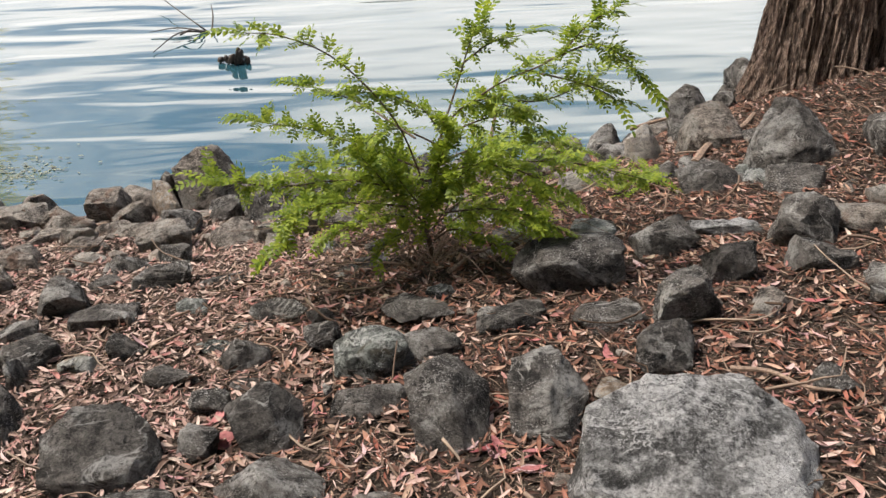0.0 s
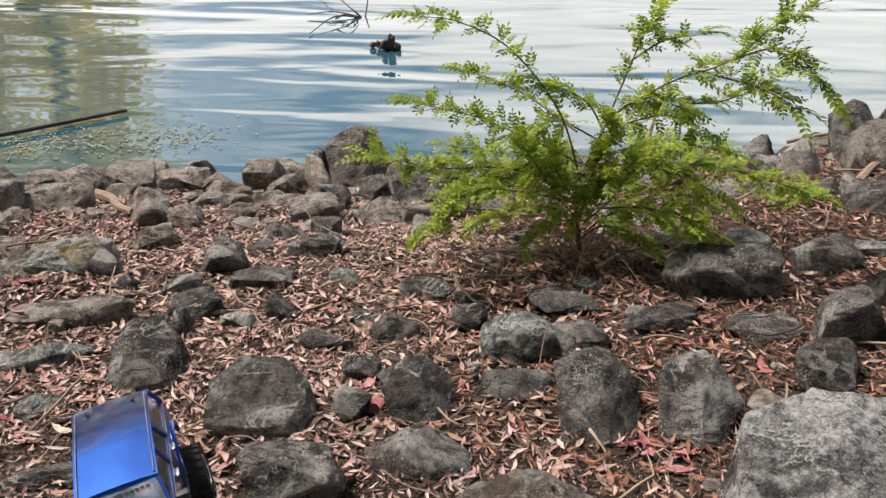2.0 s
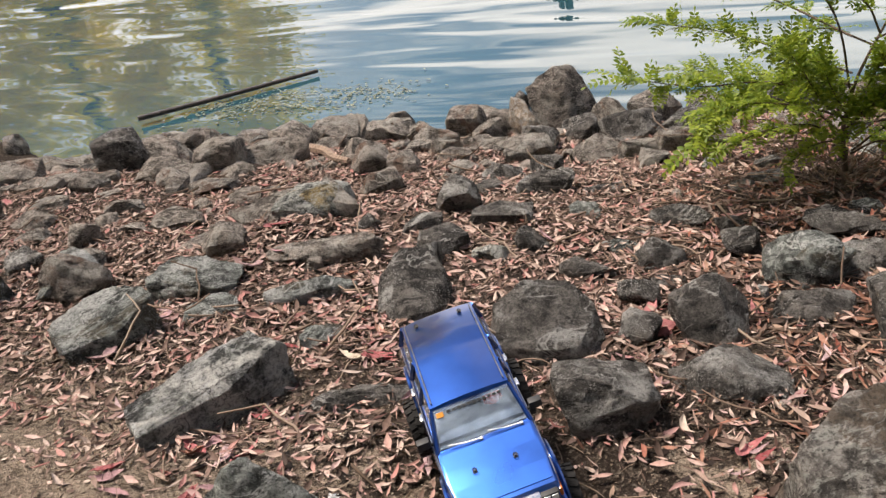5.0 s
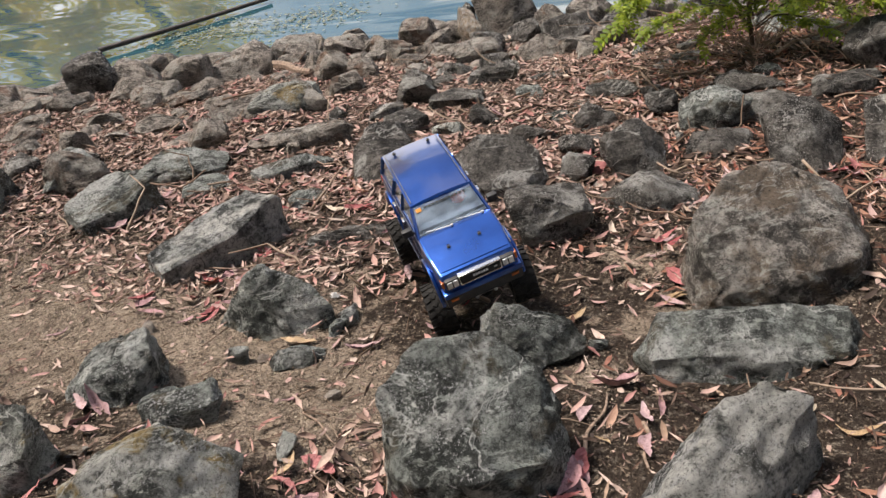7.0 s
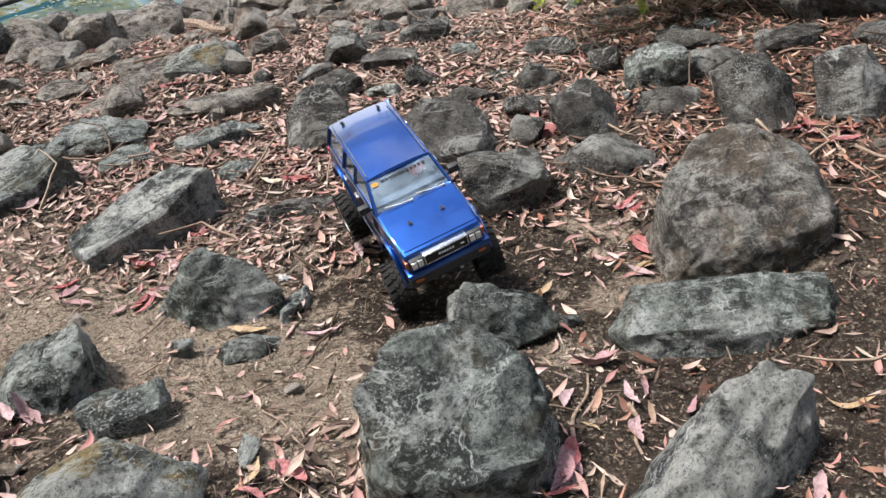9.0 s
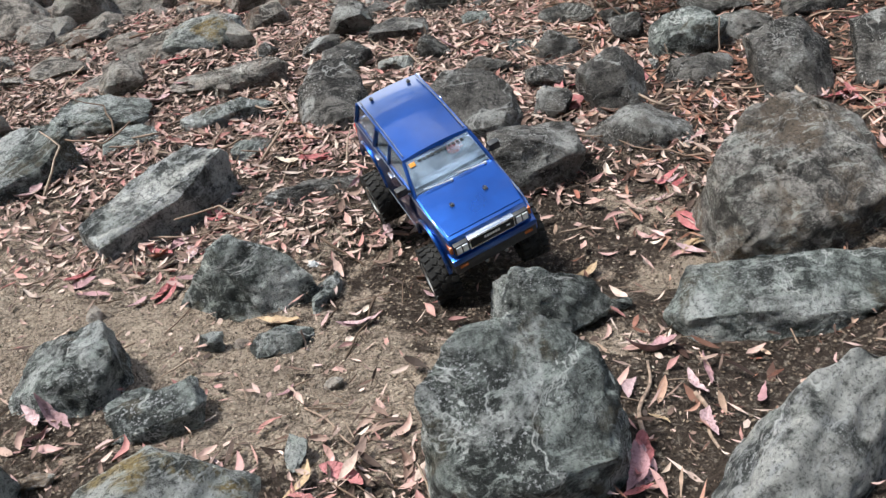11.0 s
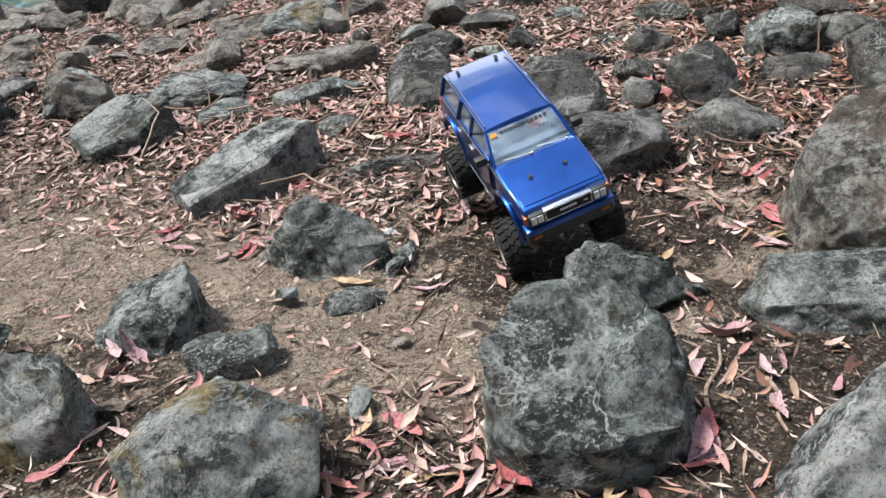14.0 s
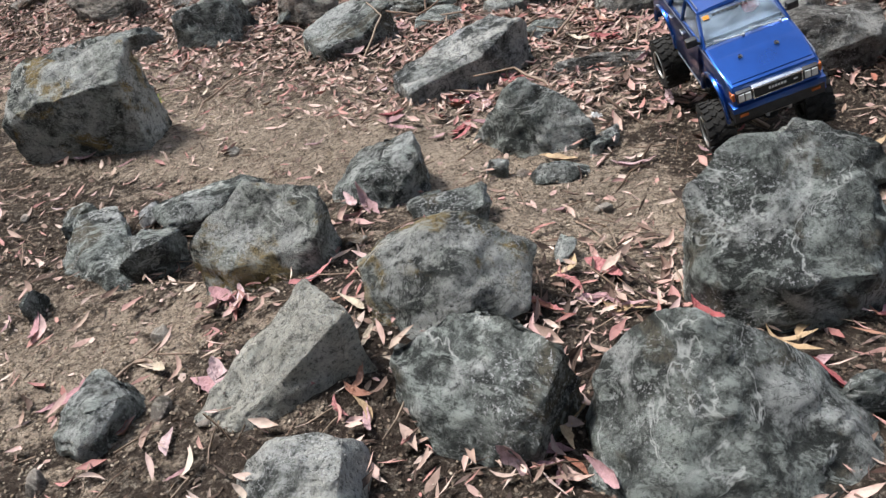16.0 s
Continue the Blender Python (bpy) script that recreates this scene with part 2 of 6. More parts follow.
def island_material(name, stops, rough=0.75, detail=60, dim=0.5, spec=0.3, thin=0.0):
    """Small pieces: a colour for each loose piece, with fine mottling."""
    m = Mat(name, rough, 0, spec)
    geo = m.n.new("ShaderNodeNewGeometry")
    c = m.ramp(geo.outputs["Random Per Island"], *stops)
    c = m.mix(m.ramp(m.noise(detail, 4, 0.7), (0.35, dim), (0.6, 0.0)), c, m.mix(0.6, c, (0.02, 0.015, 0.01)))
    m.color(c).bump((m.noise(detail * 2.5, 3), 0.002))
    return m.m


LITTER = island_material("dry_litter", (
    (0.0, (0.034, 0.023, 0.018)), (0.18, (0.092, 0.058, 0.044)), (0.36, (0.21, 0.135, 0.105)), (0.50, (0.37, 0.255, 0.205)),
    (0.60, (0.57, 0.44, 0.37)), (0.72, (0.43, 0.19, 0.165)), (0.84, (0.63, 0.50, 0.42)), (0.93, (0.54, 0.35, 0.31)), (1.0, (0.13, 0.092, 0.072))), 0.75)
TWIGS = island_material("dry_twigs", ((0.0, (0.09, 0.06, 0.04)), (0.5, (0.22, 0.15, 0.11)), (1.0, (0.38, 0.29, 0.22))), 0.85)


def plain(name, col, rough=0.5, metal=0.0, spec=0.5, vary=0.25, scale=40, relief=0.0005):
    m = Mat(name, rough, metal, spec)
    f = m.noise(scale, 4, 0.6)
    m.color(m.mix(m.ramp(f, (0.35, 0.0), (0.65, 1.0)), tuple(v * (1 - vary) for v in col), tuple(min(1, v * (1 + vary)) for v in col)))
    if relief:
        m.bump((m.noise(scale * 4, 3), relief))
    return m.m


# ---- building helpers ----
def mesh_from(name, verts, faces, smooth=True):
    me = bpy.data.meshes.new(name)
    me.from_pydata([tuple(v) for v in verts], [], faces)
    if smooth:
        me.polygons.foreach_set("use_smooth", [True] * len(me.polygons))
    me.update()
    return me


def part(name, bm, material, parent=None, label="", smooth=True, m=None, crisp=0.7):
    """Links a bmesh as one mesh object under a thing or a part."""
    me = bpy.data.meshes.new(name)
    bmesh.ops.recalc_face_normals(bm, faces=bm.faces)
    for f in bm.faces:
        f.smooth = smooth
    for e in bm.edges:
        if len(e.link_faces) == 2 and e.calc_face_angle(0) > crisp:
            e.smooth = False
    bm.to_mesh(me)
    bm.free()
    if material:
        me.materials.append(material)
    ob = new(name, me)
    if parent:
        ob.parent = parent
    if m:
        ob.matrix_basis = m
    if label:
        ob["label"] = label
    return ob


# ---- the lie of the land ----
WATER_Z = -0.55
# rises and hollows of the bank: place, reach, height
BUMPS = [(-0.85, 0.85, 0.30, -0.022), (-0.30, 0.62, 0.34, -0.055), (-1.28, 0.04, 0.28, 0.075), (-1.10, 3.30, 0.40, -0.06),
         (0.10, 2.50, 0.30, 0.04), (-1.94, 2.14, 0.30, 0.06), (-4.35, 3.55, 0.55, -0.14), (-0.53, 0.94, 0.22, -0.02)]


def lie(x, y):
    """Height of the bank: it falls from the path to the lake, and stands out further by the old tree."""
    cx, cy = min(max(x, -4.5), 2.5), min(max(y, -1.6), 5.2)
    z = 0.3181 + 0.0645 * cx - 0.1889 * cy + 0.0123 * cx * cx + 0.0053 * cx * cy + 0.0307 * cy * cy - 0.0074 * cy ** 3
    for bx, by, r, h in BUMPS:
        z += h * math.exp(-((x - bx) ** 2 + (y - by) ** 2) / (r * r))
    sx, sy = min(max((x - 0.9) / 1.3, 0), 1), min(max((y - 2.4) / 2.0, 0), 1)
    z += 0.27 * sx * sx * (3 - 2 * sx) * sy * sy * (3 - 2 * sy)
    z -= 0.25 * min(max(y - 5.2, 0), 4)
    return z + 0.5 * (1 - math.exp(-min(max(-1.6 - y, 0), 200) / 6))


def bare(x, y):
    """1 on the trodden soil, 0 under thick litter."""
    band = math.exp(-(((y - 0.72 - 0.08 * (x + 1.5)) / 0.42) ** 2)) * (1 if x < -0.9 else max(0.25, math.exp(-(((x + 0.9) / 0.6) ** 2))))
    near = 0.75 * math.exp(-(((x + 1.75) / 0.55) ** 2) - (((y + 0.25) / 0.4) ** 2))
    return min(1.0, max(band, near) + 0.25 * (noise.noise((x * 3, y * 3, 7)) - 0.1))


def dryness(x, y):
    """Where the soil is pale and dry: along the trodden way."""
    d = 0.0
    for px, py, rx, ry, k in ((-2.0, 0.75, 0.95, 0.40, 1.0), (-1.10, 0.47, 0.34, 0.22, 1.05), (-1.45, 0.66, 0.45, 0.18, 0.9), (-0.28, 0.80, 0.34, 0.08, 0.7), (-0.42, 1.02, 0.18, 0.13, 0.6), (-2.9, 1.1, 0.8, 0.4, 0.85), (-1.75, -0.15, 0.5, 0.38, 0.62), (-0.52, 0.60, 0.07, 0.06, 0.8), (1.3, 0.6, 0.5, 0.4, 0.5)):
        d = max(d, k * math.exp(-((x - px) / rx) ** 2 - ((y - py) / ry) ** 2))
    return d


def ground_z(x, y):
    n = 0.018 * noise.noise((x * 2.3, y * 2.3, 3)) + 0.012 * noise.noise((x * 7, y * 7, 1)) + 0.005 * noise.noise((x * 22, y * 22, 5))
    return float(lie(x, y)) + n


def axis(lo, hi, step, far):
    """Even steps in the middle, then wider and wider ones out to far."""
    mid = list(np.arange(lo, hi, step))
    out, s, v = [], step, hi
    while v < far:
        out.append(v)
        s *= 1.25
        v += s
    low, s, v = [], step, lo - step
    while v > -far:
        low.append(v)
        s *= 1.25
        v -= s
    return low[::-1] + mid + out


gx, gy = axis(-4.2, 2.6, 0.03, 900), axis(-1.4, 5.0, 0.03, 900)
verts = []
for yy in gy:
    for xx in gx:
        z = ground_z(xx, yy)
        far = math.hypot(xx, yy - 35)
        if yy > 4 and far > 45:  # the far shore rises again
            z = max(z, WATER_Z + 2.0 * (1 - math.exp(-(far - 45) / 14)) - 0.4)
        verts.append((xx, yy, z))
nx = len(gx)
faces = [(j * nx + i, j * nx + i + 1, (j + 1) * nx + i + 1, (j + 1) * nx + i) for j in range(len(gy) - 1) for i in range(nx - 1)]
ground = tagged(new("ground", mesh_from("ground", verts, faces)), "brown trodden soil bank sloping down to the lake", "ground", kind="structure")
ground.data.materials.append(SOIL)
dry = ground.data.attributes.new("dry", "FLOAT", "POINT")
dry.data.foreach_set("value", [dryness(v[0], v[1]) for v in verts])

bm = bmesh.new()
bmesh.ops.create_grid(bm, x_segments=40, y_segments=40, size=60)
water = part("water", bm, WATER, m=Matrix.Translation((0, 45, WATER_Z)))
tagged(water, "blue-grey rippled lake water reflecting clouds and trees", "water", kind="structure")


# ---- stones ----
def hull_points(rng, style):
    """Corners of a broken stone inside the unit cube: a angular, r worn round, s slab, p peaked."""
    if style == "s":
        pts = [np.array((sx, sy, sz)) * rng.uniform((0.62, 0.55, 0.5), 1.0) for sx in (-1, 1) for sy in (-1, 1) for sz in (-1, 1)]
        pts += [rng.uniform(-0.85, 0.85, 3) * (1, 1, 0.25) + (0, 0, 0.78 * sg) for sg in (1, 1, 1, -1)]
        pts += [np.array((rng.uniform(-0.7, 0.7), sg, rng.uniform(-0.5, 0.3))) for sg in (1, -1, 1, -1)]
        pts += [np.array((sg, rng.uniform(-0.6, 0.6), rng.uniform(-0.4, 0.4))) for sg in (1, -1)]
    elif style == "p":
        n = rng.integers(6, 9)
        pts = [np.array((math.cos(a), math.sin(a), rng.uniform(-0.45, 0.0))) * rng.uniform(0.82, 1.0) for a in (2 * math.pi * (k + rng.uniform(-0.3, 0.3)) / n for k in range(n))]
        pts += [np.array((rng.uniform(-0.35, 0.35), rng.uniform(-0.35, 0.35), zz)) for zz in (1.0, rng.uniform(0.72, 0.9))]
        pts += [np.array((math.cos(a) * 0.7, math.sin(a) * 0.7, rng.uniform(0.15, 0.5))) for a in rng.uniform(0, 6.28, 4)]
        pts += [np.array((0.3, 0.2, -1.0)), np.array((-0.3, -0.2, -1.0))]
    else:
        n = 30 if style == "r" else 15
        pts = []
        for _ in range(n):
            v = rng.normal(size=3)
            v = np.sign(v) * np.abs(v) ** 0.7
            v /= (np.abs(v) ** 3).sum() ** (1 / 3)
            pts.append(v * rng.uniform(0.84 if style == "r" else 0.78, 1.0))
    return pts


# corners of stones with a marked shape of their own, in the unit cube
BLOCK = [(-0.95, -0.1, 0.55), (-0.2, 0.8, 1), (0.95, 0.5, 0.95), (1, -0.2, 0.6), (-0.3, -0.6, 0.35), (-0.9, -0.4, -0.3), (0.1, -1, -0.4), (0.95, -0.5, -0.4), (0.9, 0.9, -0.6), (-0.5, 0.9, -0.5)]
WEDGE = [(-1, -0.1, 0.15), (-0.5, 0.5, 0.6), (0.7, 0.6, 1), (1, 0.1, 0.75), (0.05, -1, -0.38), (0.65, -0.5, -0.36), (-0.9, -0.3, -0.4), (0.95, 0.3, -0.6), (0.6, 0.95, -0.5), (-0.7, 0.8, -0.5), (-0.1, -0.35, 0.55)]
RIDGE = [(-0.15, 0, 1), (-0.05, 0.2, 0.96), (0.7, 0.1, 0.62), (0.95, -0.1, 0.3), (1, -0.3, -0.4), (-1, -0.2, -0.4), (-0.2, -1, -0.5), (0.6, -0.9, -0.5), (-0.3, 1, -0.4), (0.7, 0.9, -0.4), (0.35, -0.45, 0.4)]
PLANK = [(-1, -0.7, 0.55), (-0.92, 0.7, 0.62), (1, -0.55, 1), (0.9, 0.75, 0.96), (-0.9, -1, -1), (-0.95, 1, -1), (0.95, -0.95, -1), (1, 0.9, -1), (0.1, -0.95, 0.62), (0, 0.95, 0.75)]
CHUNK = [(-0.2, 0.2, 1), (-0.95, -0.1, 0.68), (0.3, 0.4, 0.95), (1, 0.2, 0.25), (0.8, -0.6, -0.2), (-0.8, -0.9, -0.3), (-0.95, 0.6, 0.5), (0.2, -1, -0.1), (0, 1, 0.5), (0.05, -0.45, 0.72), (0.7, 0.7, -0.8), (-0.6, 0.5, -0.9)]
DOME = [(-0.35, 0.6, 1), (0.4, 0.7, 0.95), (-0.85, 0.3, 0.75), (0.85, 0.3, 0.6), (-0.88, -0.5, 0.3), (-0.1, -0.85, 0.4), (0.55, -0.75, 0.35), (1, -0.2, 0.1), (-1, -0.2, -0.3), (-0.38, -1, -0.5), (0.28, -1, -0.5),
        (0.95, -0.5, -0.6), (0.9, 0.7, -0.5), (-0.8, 0.85, -0.5), (0, 1, 0.3)]
LOAF = [(-1, -0.75, 0.55), (-0.85, 0.7, 0.95), (0.95, 0.75, 1), (1, -0.7, 0.8), (-0.2, -0.9, 0.75), (-0.95, -0.95, -0.5), (0.3, -1, -0.5), (1, -0.9, -0.45), (0.95, 1, -0.5), (-0.95, 0.95, -0.5), (0.1, 0.3, 1)]
FIN = [(0.95, -0.45, 0.85), (0.75, 0.5, 1), (0.2, -0.6, 0.5), (-0.9, -0.35, -0.15), (-0.8, 0.35, 0.0), (0, 0.75, 0.45), (1, -0.8, -0.4), (0.2, -1, -0.4), (-0.8, -0.7, -0.4), (-1, 0, -0.4), (0.9, 1, -0.4), (-0.4, 0.95, -0.4)]
HOG = [(-0.35, 0.55, 1), (-0.1, 0.35, 0.97), (-0.75, 0.35, 0.55), (0.4, 0.55, 0.66), (0.95, 0.2, 0.12), (1, -0.5, -0.35), (0.4, -0.85, 0.15), (-0.2, -0.7, 0.42), (-0.8, -0.6, 0.1), (-1, 0.1, -0.3), (-0.6, -1, -0.45), (0.5, -1, -0.45), (0.8, 0.9, -0.45), (-0.6, 0.95, -0.4)]
SPINE = [(0.75, 0.1, 1), (0.45, 0.35, 0.9), (0.9, -0.35, 0.8), (0, 0.05, 0.62), (-0.55, 0, 0.22), (-1, -0.2, -0.3), (-0.6, -0.9, -0.4), (0.4, -1, -0.3), (1, -0.6, -0.3), (0.95, 0.7, -0.4), (0.1, 1, -0.4), (-0.7, 0.6, -0.4)]
LOG = [(-1, 0, 0.1), (-0.85, -0.6, 0.45), (-0.75, 0.6, 0.75), (0.1, 0.5, 1), (0.15, -0.75, 0.7), (0.85, 0.5, 0.85), (0.8, -0.65, 0.5), (1, 0, 0.1), (-0.7, -0.95, -0.4), (0.7, -1, -0.4), (0.75, 0.95, -0.4), (-0.7, 0.95, -0.4)]
MARKED = {"log": LOG, "loaf": LOAF, "fin": FIN, "hog": HOG, "spine": SPINE, "block": BLOCK, "wedge": WEDGE, "ridge": RIDGE, "plank": PLANK, "chunk": CHUNK, "dome": DOME}


def rock(tone, x, y, w, d, h, yaw, seed, style="a", dz=0.0):
    """A broken stone, w by d metres, standing h above the soil."""
    rng = np.random.default_rng(seed)
    bm = bmesh.new()
    for p in (MARKED[style] if style in MARKED else hull_points(rng, style)):
        bm.verts.new(p)
    ch = bmesh.ops.convex_hull(bm, input=bm.verts[:])
    bmesh.ops.delete(bm, geom=[g for g in ch["geom_interior"] if isinstance(g, bmesh.types.BMVert) and g.is_valid], context="VERTS")
    bmesh.ops.dissolve_limit(bm, angle_limit=radians(13), verts=bm.verts[:], edges=bm.edges[:])
    bmesh.ops.bevel(bm, geom=bm.edges[:], offset=0.07 if style == "r" else 0.022, segments=2, affect="EDGES", profile=0.5, clamp_overlap=True)
    bmesh.ops.triangulate(bm, faces=bm.faces[:])
    c = h / 1.35
    size = np.array([w / 2, d / 2, c])
    grain = 0.0095 if y < 0.95 else 0.014 if y < 2.2 else 0.025
    for _ in range(7):
        long = [e for e in bm.edges if math.hypot(*((np.array(e.verts[0].co) - np.array(e.verts[1].co)) * size)) > grain * 1.5]
        if not long:
            break
        bmesh.ops.subdivide_edges(bm, edges=long, cuts=1, use_grid_fill=False)
        bmesh.ops.triangulate(bm, faces=[f for f in bm.faces if len(f.verts) > 3])
    s = Vector(rng.uniform(0, 100, 3))
    bm.normal_update()
    for v in bm.verts:
        q = v.co
        rough = 0.07 * noise.noise(q * 1.4 + s) + 0.050 * (0.4 - abs(noise.noise(q * 2.7 + s))) + 0.034 * noise.noise(Vector((q.x * 5, q.y * 5, q.z * 8)) + s)
        rough *= 0.65 if style in MARKED else 1.0
        v.co = q + (v.normal * 0.6 + q.normalized() * 0.4) * rough
    co = np.array([v.co[:] for v in bm.verts])
    for k in range(3 if style in MARKED else 6 if style == "r" else 12):  # chipped flats
        n = rng.normal(size=3) + (0, 0, 0.35)
        n /= np.linalg.norm(n)
        reach = co @ n
        co -= np.clip(reach - reach.max() * rng.uniform(0.84, 0.97), 0, None)[:, None] * n * 0.93
    lo, hi = co.min(0), co.max(0)
    co = (co - (lo + hi) / 2) / ((hi - lo) / 2) * size
    for v, q in zip(bm.verts, co):
        v.co = q
    bm.normal_update()
    # broken faces with small ledges along the bedding of the stone
    bed = Euler((rng.normal(0, 0.45), rng.normal(0, 0.45), rng.uniform(0, 6.3))).to_matrix()
    cell = 0.075 * (w + d) + 0.012
    soft = 0.55 if style == "r" else 0.75 if style in MARKED else 1.0
    out = []
    for v in bm.verts:
        b = bed @ v.co
        q = Vector((b.x, b.y, b.z * 1.7)) / cell + s
        far, near = noise.voronoi(q)
        edge = min(1.0, (far[1] - far[0]) / 0.22)
        chip = (q - near[0]).dot(noise.cell_vector(near[0] * 9.7) - Vector((0.5, 0.5, 0.5))) * edge * edge * (3 - 2 * edge)
        ledge = abs(noise.noise(Vector((b.x * 9, b.y * 9, b.z * 46)) + s))
        out.append(cell * 0.26 * soft * chip - 0.0075 * soft * ledge + 0.0055 * noise.noise(b * 26 + s) + 0.0030 * noise.noise(b * 62 + s))
    for v, q in zip(bm.verts, out):
        v.co = v.co + v.normal * q
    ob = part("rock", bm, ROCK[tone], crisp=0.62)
    ob.matrix_basis = pose(x, y, float(lie(x, y)) + 0.35 * c + dz, 0, 0, yaw)
    return tagged(ob, ROCK_WORDS[tone], "rock", "stones of the bank")


rock("y", -2.490, 0.612, 0.385, 0.200, 0.270, 20, 640, "loaf")
rock("g", -3.238, 1.302, 0.525, 0.164, 0.075, 24, 181)
rock("g", -2.741, 1.398, 0.241, 0.193, 0.175, 24, 414)
rock("g", -2.517, 1.672, 0.245, 0.196, 0.119, 44, 631)
rock("g", -2.123, 1.369, 0.279, 0.252, 0.109, 59, 873, "plank")
rock("g", -2.038, 1.712, 0.313, 0.219, 0.075, 4, 623, "s")
rock("g", -1.876, 1.537, 0.168, 0.135, 0.053, 24, 118)
rock("g", -1.624, 1.670, 0.289, 0.090, 0.057, 29, 237, "r")
rock("b", -3.562, 1.712, 0.329, 0.230, 0.127, 24, 750)
rock("v", -1.580, 1.090, 0.398, 0.159, 0.114, 57, 761, "plank")
rock("g", -1.464, 1.436, 0.131, 0.079, 0.036, 34, 531)
rock("g", -1.478, 0.445, 0.215, 0.240, 0.125, 4, 749, "wedge")
rock("g", -1.340, 0.417, 0.100, 0.058, 0.027, 24, 183)
rock("y", -1.505, 0.118, 0.260, 0.190, 0.150, 14, 609, "block")
rock("g", -1.835, 0.330, 0.255, 0.130, 0.067, 34, 709)
rock("g", -1.969, 0.109, 0.178, 0.397, 0.046, 49, 164)
rock("g", -2.123, 0.222, 0.083, 0.078, 0.062, 24, 324)
rock("g", -1.805, 0.121, 0.138, 0.096, 0.086, 34, 330)
rock("y", -1.123, 0.108, 0.268, 0.228, 0.129, 24, 811, "chunk")
rock("g", -1.534, -0.270, 0.119, 0.141, 0.062, 24, 81)
rock("g", -0.998, -0.107, 0.240, 0.190, 0.125, -10, 227, "block")
rock("g", -0.690, -0.070, 0.370, 0.290, 0.162, 8, 634, "hog")
rock("v", -1.179, -0.298, 0.229, 0.136, 0.064, 24, 12)
rock("g", -0.548, 0.052, 0.096, 0.067, 0.060, 24, 32)
rock("g", -1.938, -0.066, 0.030, 0.062, 0.061, 24, 814)
rock("g", -0.674, 0.292, 0.305, 0.259, 0.227, 24, 621, "dome")
rock("g", -0.647, 0.653, 0.224, 0.135, 0.136, -4, 523, "p")
rock("g", -0.235, 0.675, 0.430, 0.170, 0.088, 5, 632, "log")
rock("v", -0.345, 0.225, 0.480, 0.210, 0.135, 50, 2, "spine")
rock("g", -0.904, 1.072, 0.112, 0.211, 0.079, 7, 246)
rock("d", -0.677, 1.183, 0.222, 0.178, 0.135, 4, 584, "r")
rock("d", -0.857, 1.450, 0.285, 0.230, 0.145, 12, 605, "dome")
rock("d", -1.276, 1.649, 0.220, 0.310, 0.135, 15, 443, "dome")
rock("d", -0.434, 1.322, 0.258, 0.155, 0.082, -6, 33, "p")
rock("m", -0.165, 0.935, 0.400, 0.320, 0.217, 28, 583, "dome")
rock("d", -0.638, 1.495, 0.107, 0.101, 0.080, 11, 241)
rock("d", -0.660, 1.685, 0.117, 0.094, 0.064, 11, 294)
rock("d", -0.481, 1.547, 0.187, 0.182, 0.140, 25, 91, "chunk")
rock("g", -0.260, 1.846, 0.212, 0.170, 0.116, 15, 357, "r")
rock("d", -0.042, 1.552, 0.210, 0.290, 0.145, 5, 223, "chunk")
rock("d", 0.195, 1.560, 0.195, 0.290, 0.135, -8, 594, "chunk")
rock("d", -0.248, 1.634, 0.207, 0.102, 0.051, 11, 296)
rock("d", -0.634, 1.945, 0.157, 0.110, 0.087, 15, 374, "p")
rock("d", -0.414, 2.011, 0.118, 0.082, 0.083, 4, 744)
rock("d", -0.089, 1.902, 0.174, 0.139, 0.068, 11, 239)
rock("b", -1.703, 1.941, 0.392, 0.133, 0.057, 19, 325, "r")
rock("b", -2.082, 1.940, 0.164, 0.131, 0.099, 15, 628)
rock("d", -1.243, 1.152, 0.302, 0.094, 0.038, 27, 273, "p")
rock("g", -1.265, 0.750, 0.330, 0.200, 0.150, 4, 162, "ridge")
rock("g", -1.084, 0.737, 0.058, 0.130, 0.028, 4, 698)
rock("g", -1.136, 0.596, 0.123, 0.074, 0.029, 11, 73, "p")
rock("g", -1.267, 0.372, 0.158, 0.095, 0.049, 26, 480, "s")
rock("y", -1.926, 2.300, 0.336, 0.235, 0.117, 25, 767, "r")
rock("d", -1.397, 2.439, 0.179, 0.126, 0.130, 15, 456)
rock("d", -1.198, 2.314, 0.227, 0.182, 0.077, 15, 454)
rock("y", -1.148, 1.980, 0.121, 0.097, 0.048, 15, 532)
rock("b", -2.466, 1.629, 0.246, 0.172, 0.154, 35, 664, "p")
rock("g", -2.725, 1.513, 0.173, 0.121, 0.125, 15, 724)
rock("b", -2.520, 2.277, 0.236, 0.188, 0.064, 15, 679)
rock("b", -2.920, 2.419, 0.182, 0.109, 0.067, 35, 662)
rock("b", -2.769, 2.020, 0.134, 0.127, 0.099, 15, 401)
rock("d", -3.487, 3.138, 0.311, 0.218, 0.232, 15, 353, "r")
rock("b", -3.098, 2.951, 0.268, 0.215, 0.116, 15, 319)
rock("b", -2.869, 3.096, 0.257, 0.205, 0.180, 15, 377)
rock("b", -2.647, 3.260, 0.358, 0.215, 0.119, 30, 124)
rock("b", -2.573, 3.774, 0.293, 0.234, 0.137, 15, 670)
rock("b", -2.260, 3.788, 0.324, 0.259, 0.137, 15, 148)
rock("b", -1.882, 3.565, 0.254, 0.203, 0.118, 15, 186)
rock("b", -1.803, 3.855, 0.257, 0.286, 0.188, 15, 133)
rock("t", -1.455, 3.746, 0.118, 0.263, 0.193, 35, 783)
rock("d", -1.330, 3.539, 0.185, 0.174, 0.137, 15, 800)
rock("b", -1.031, 3.909, 0.227, 0.215, 0.170, 15, 362)
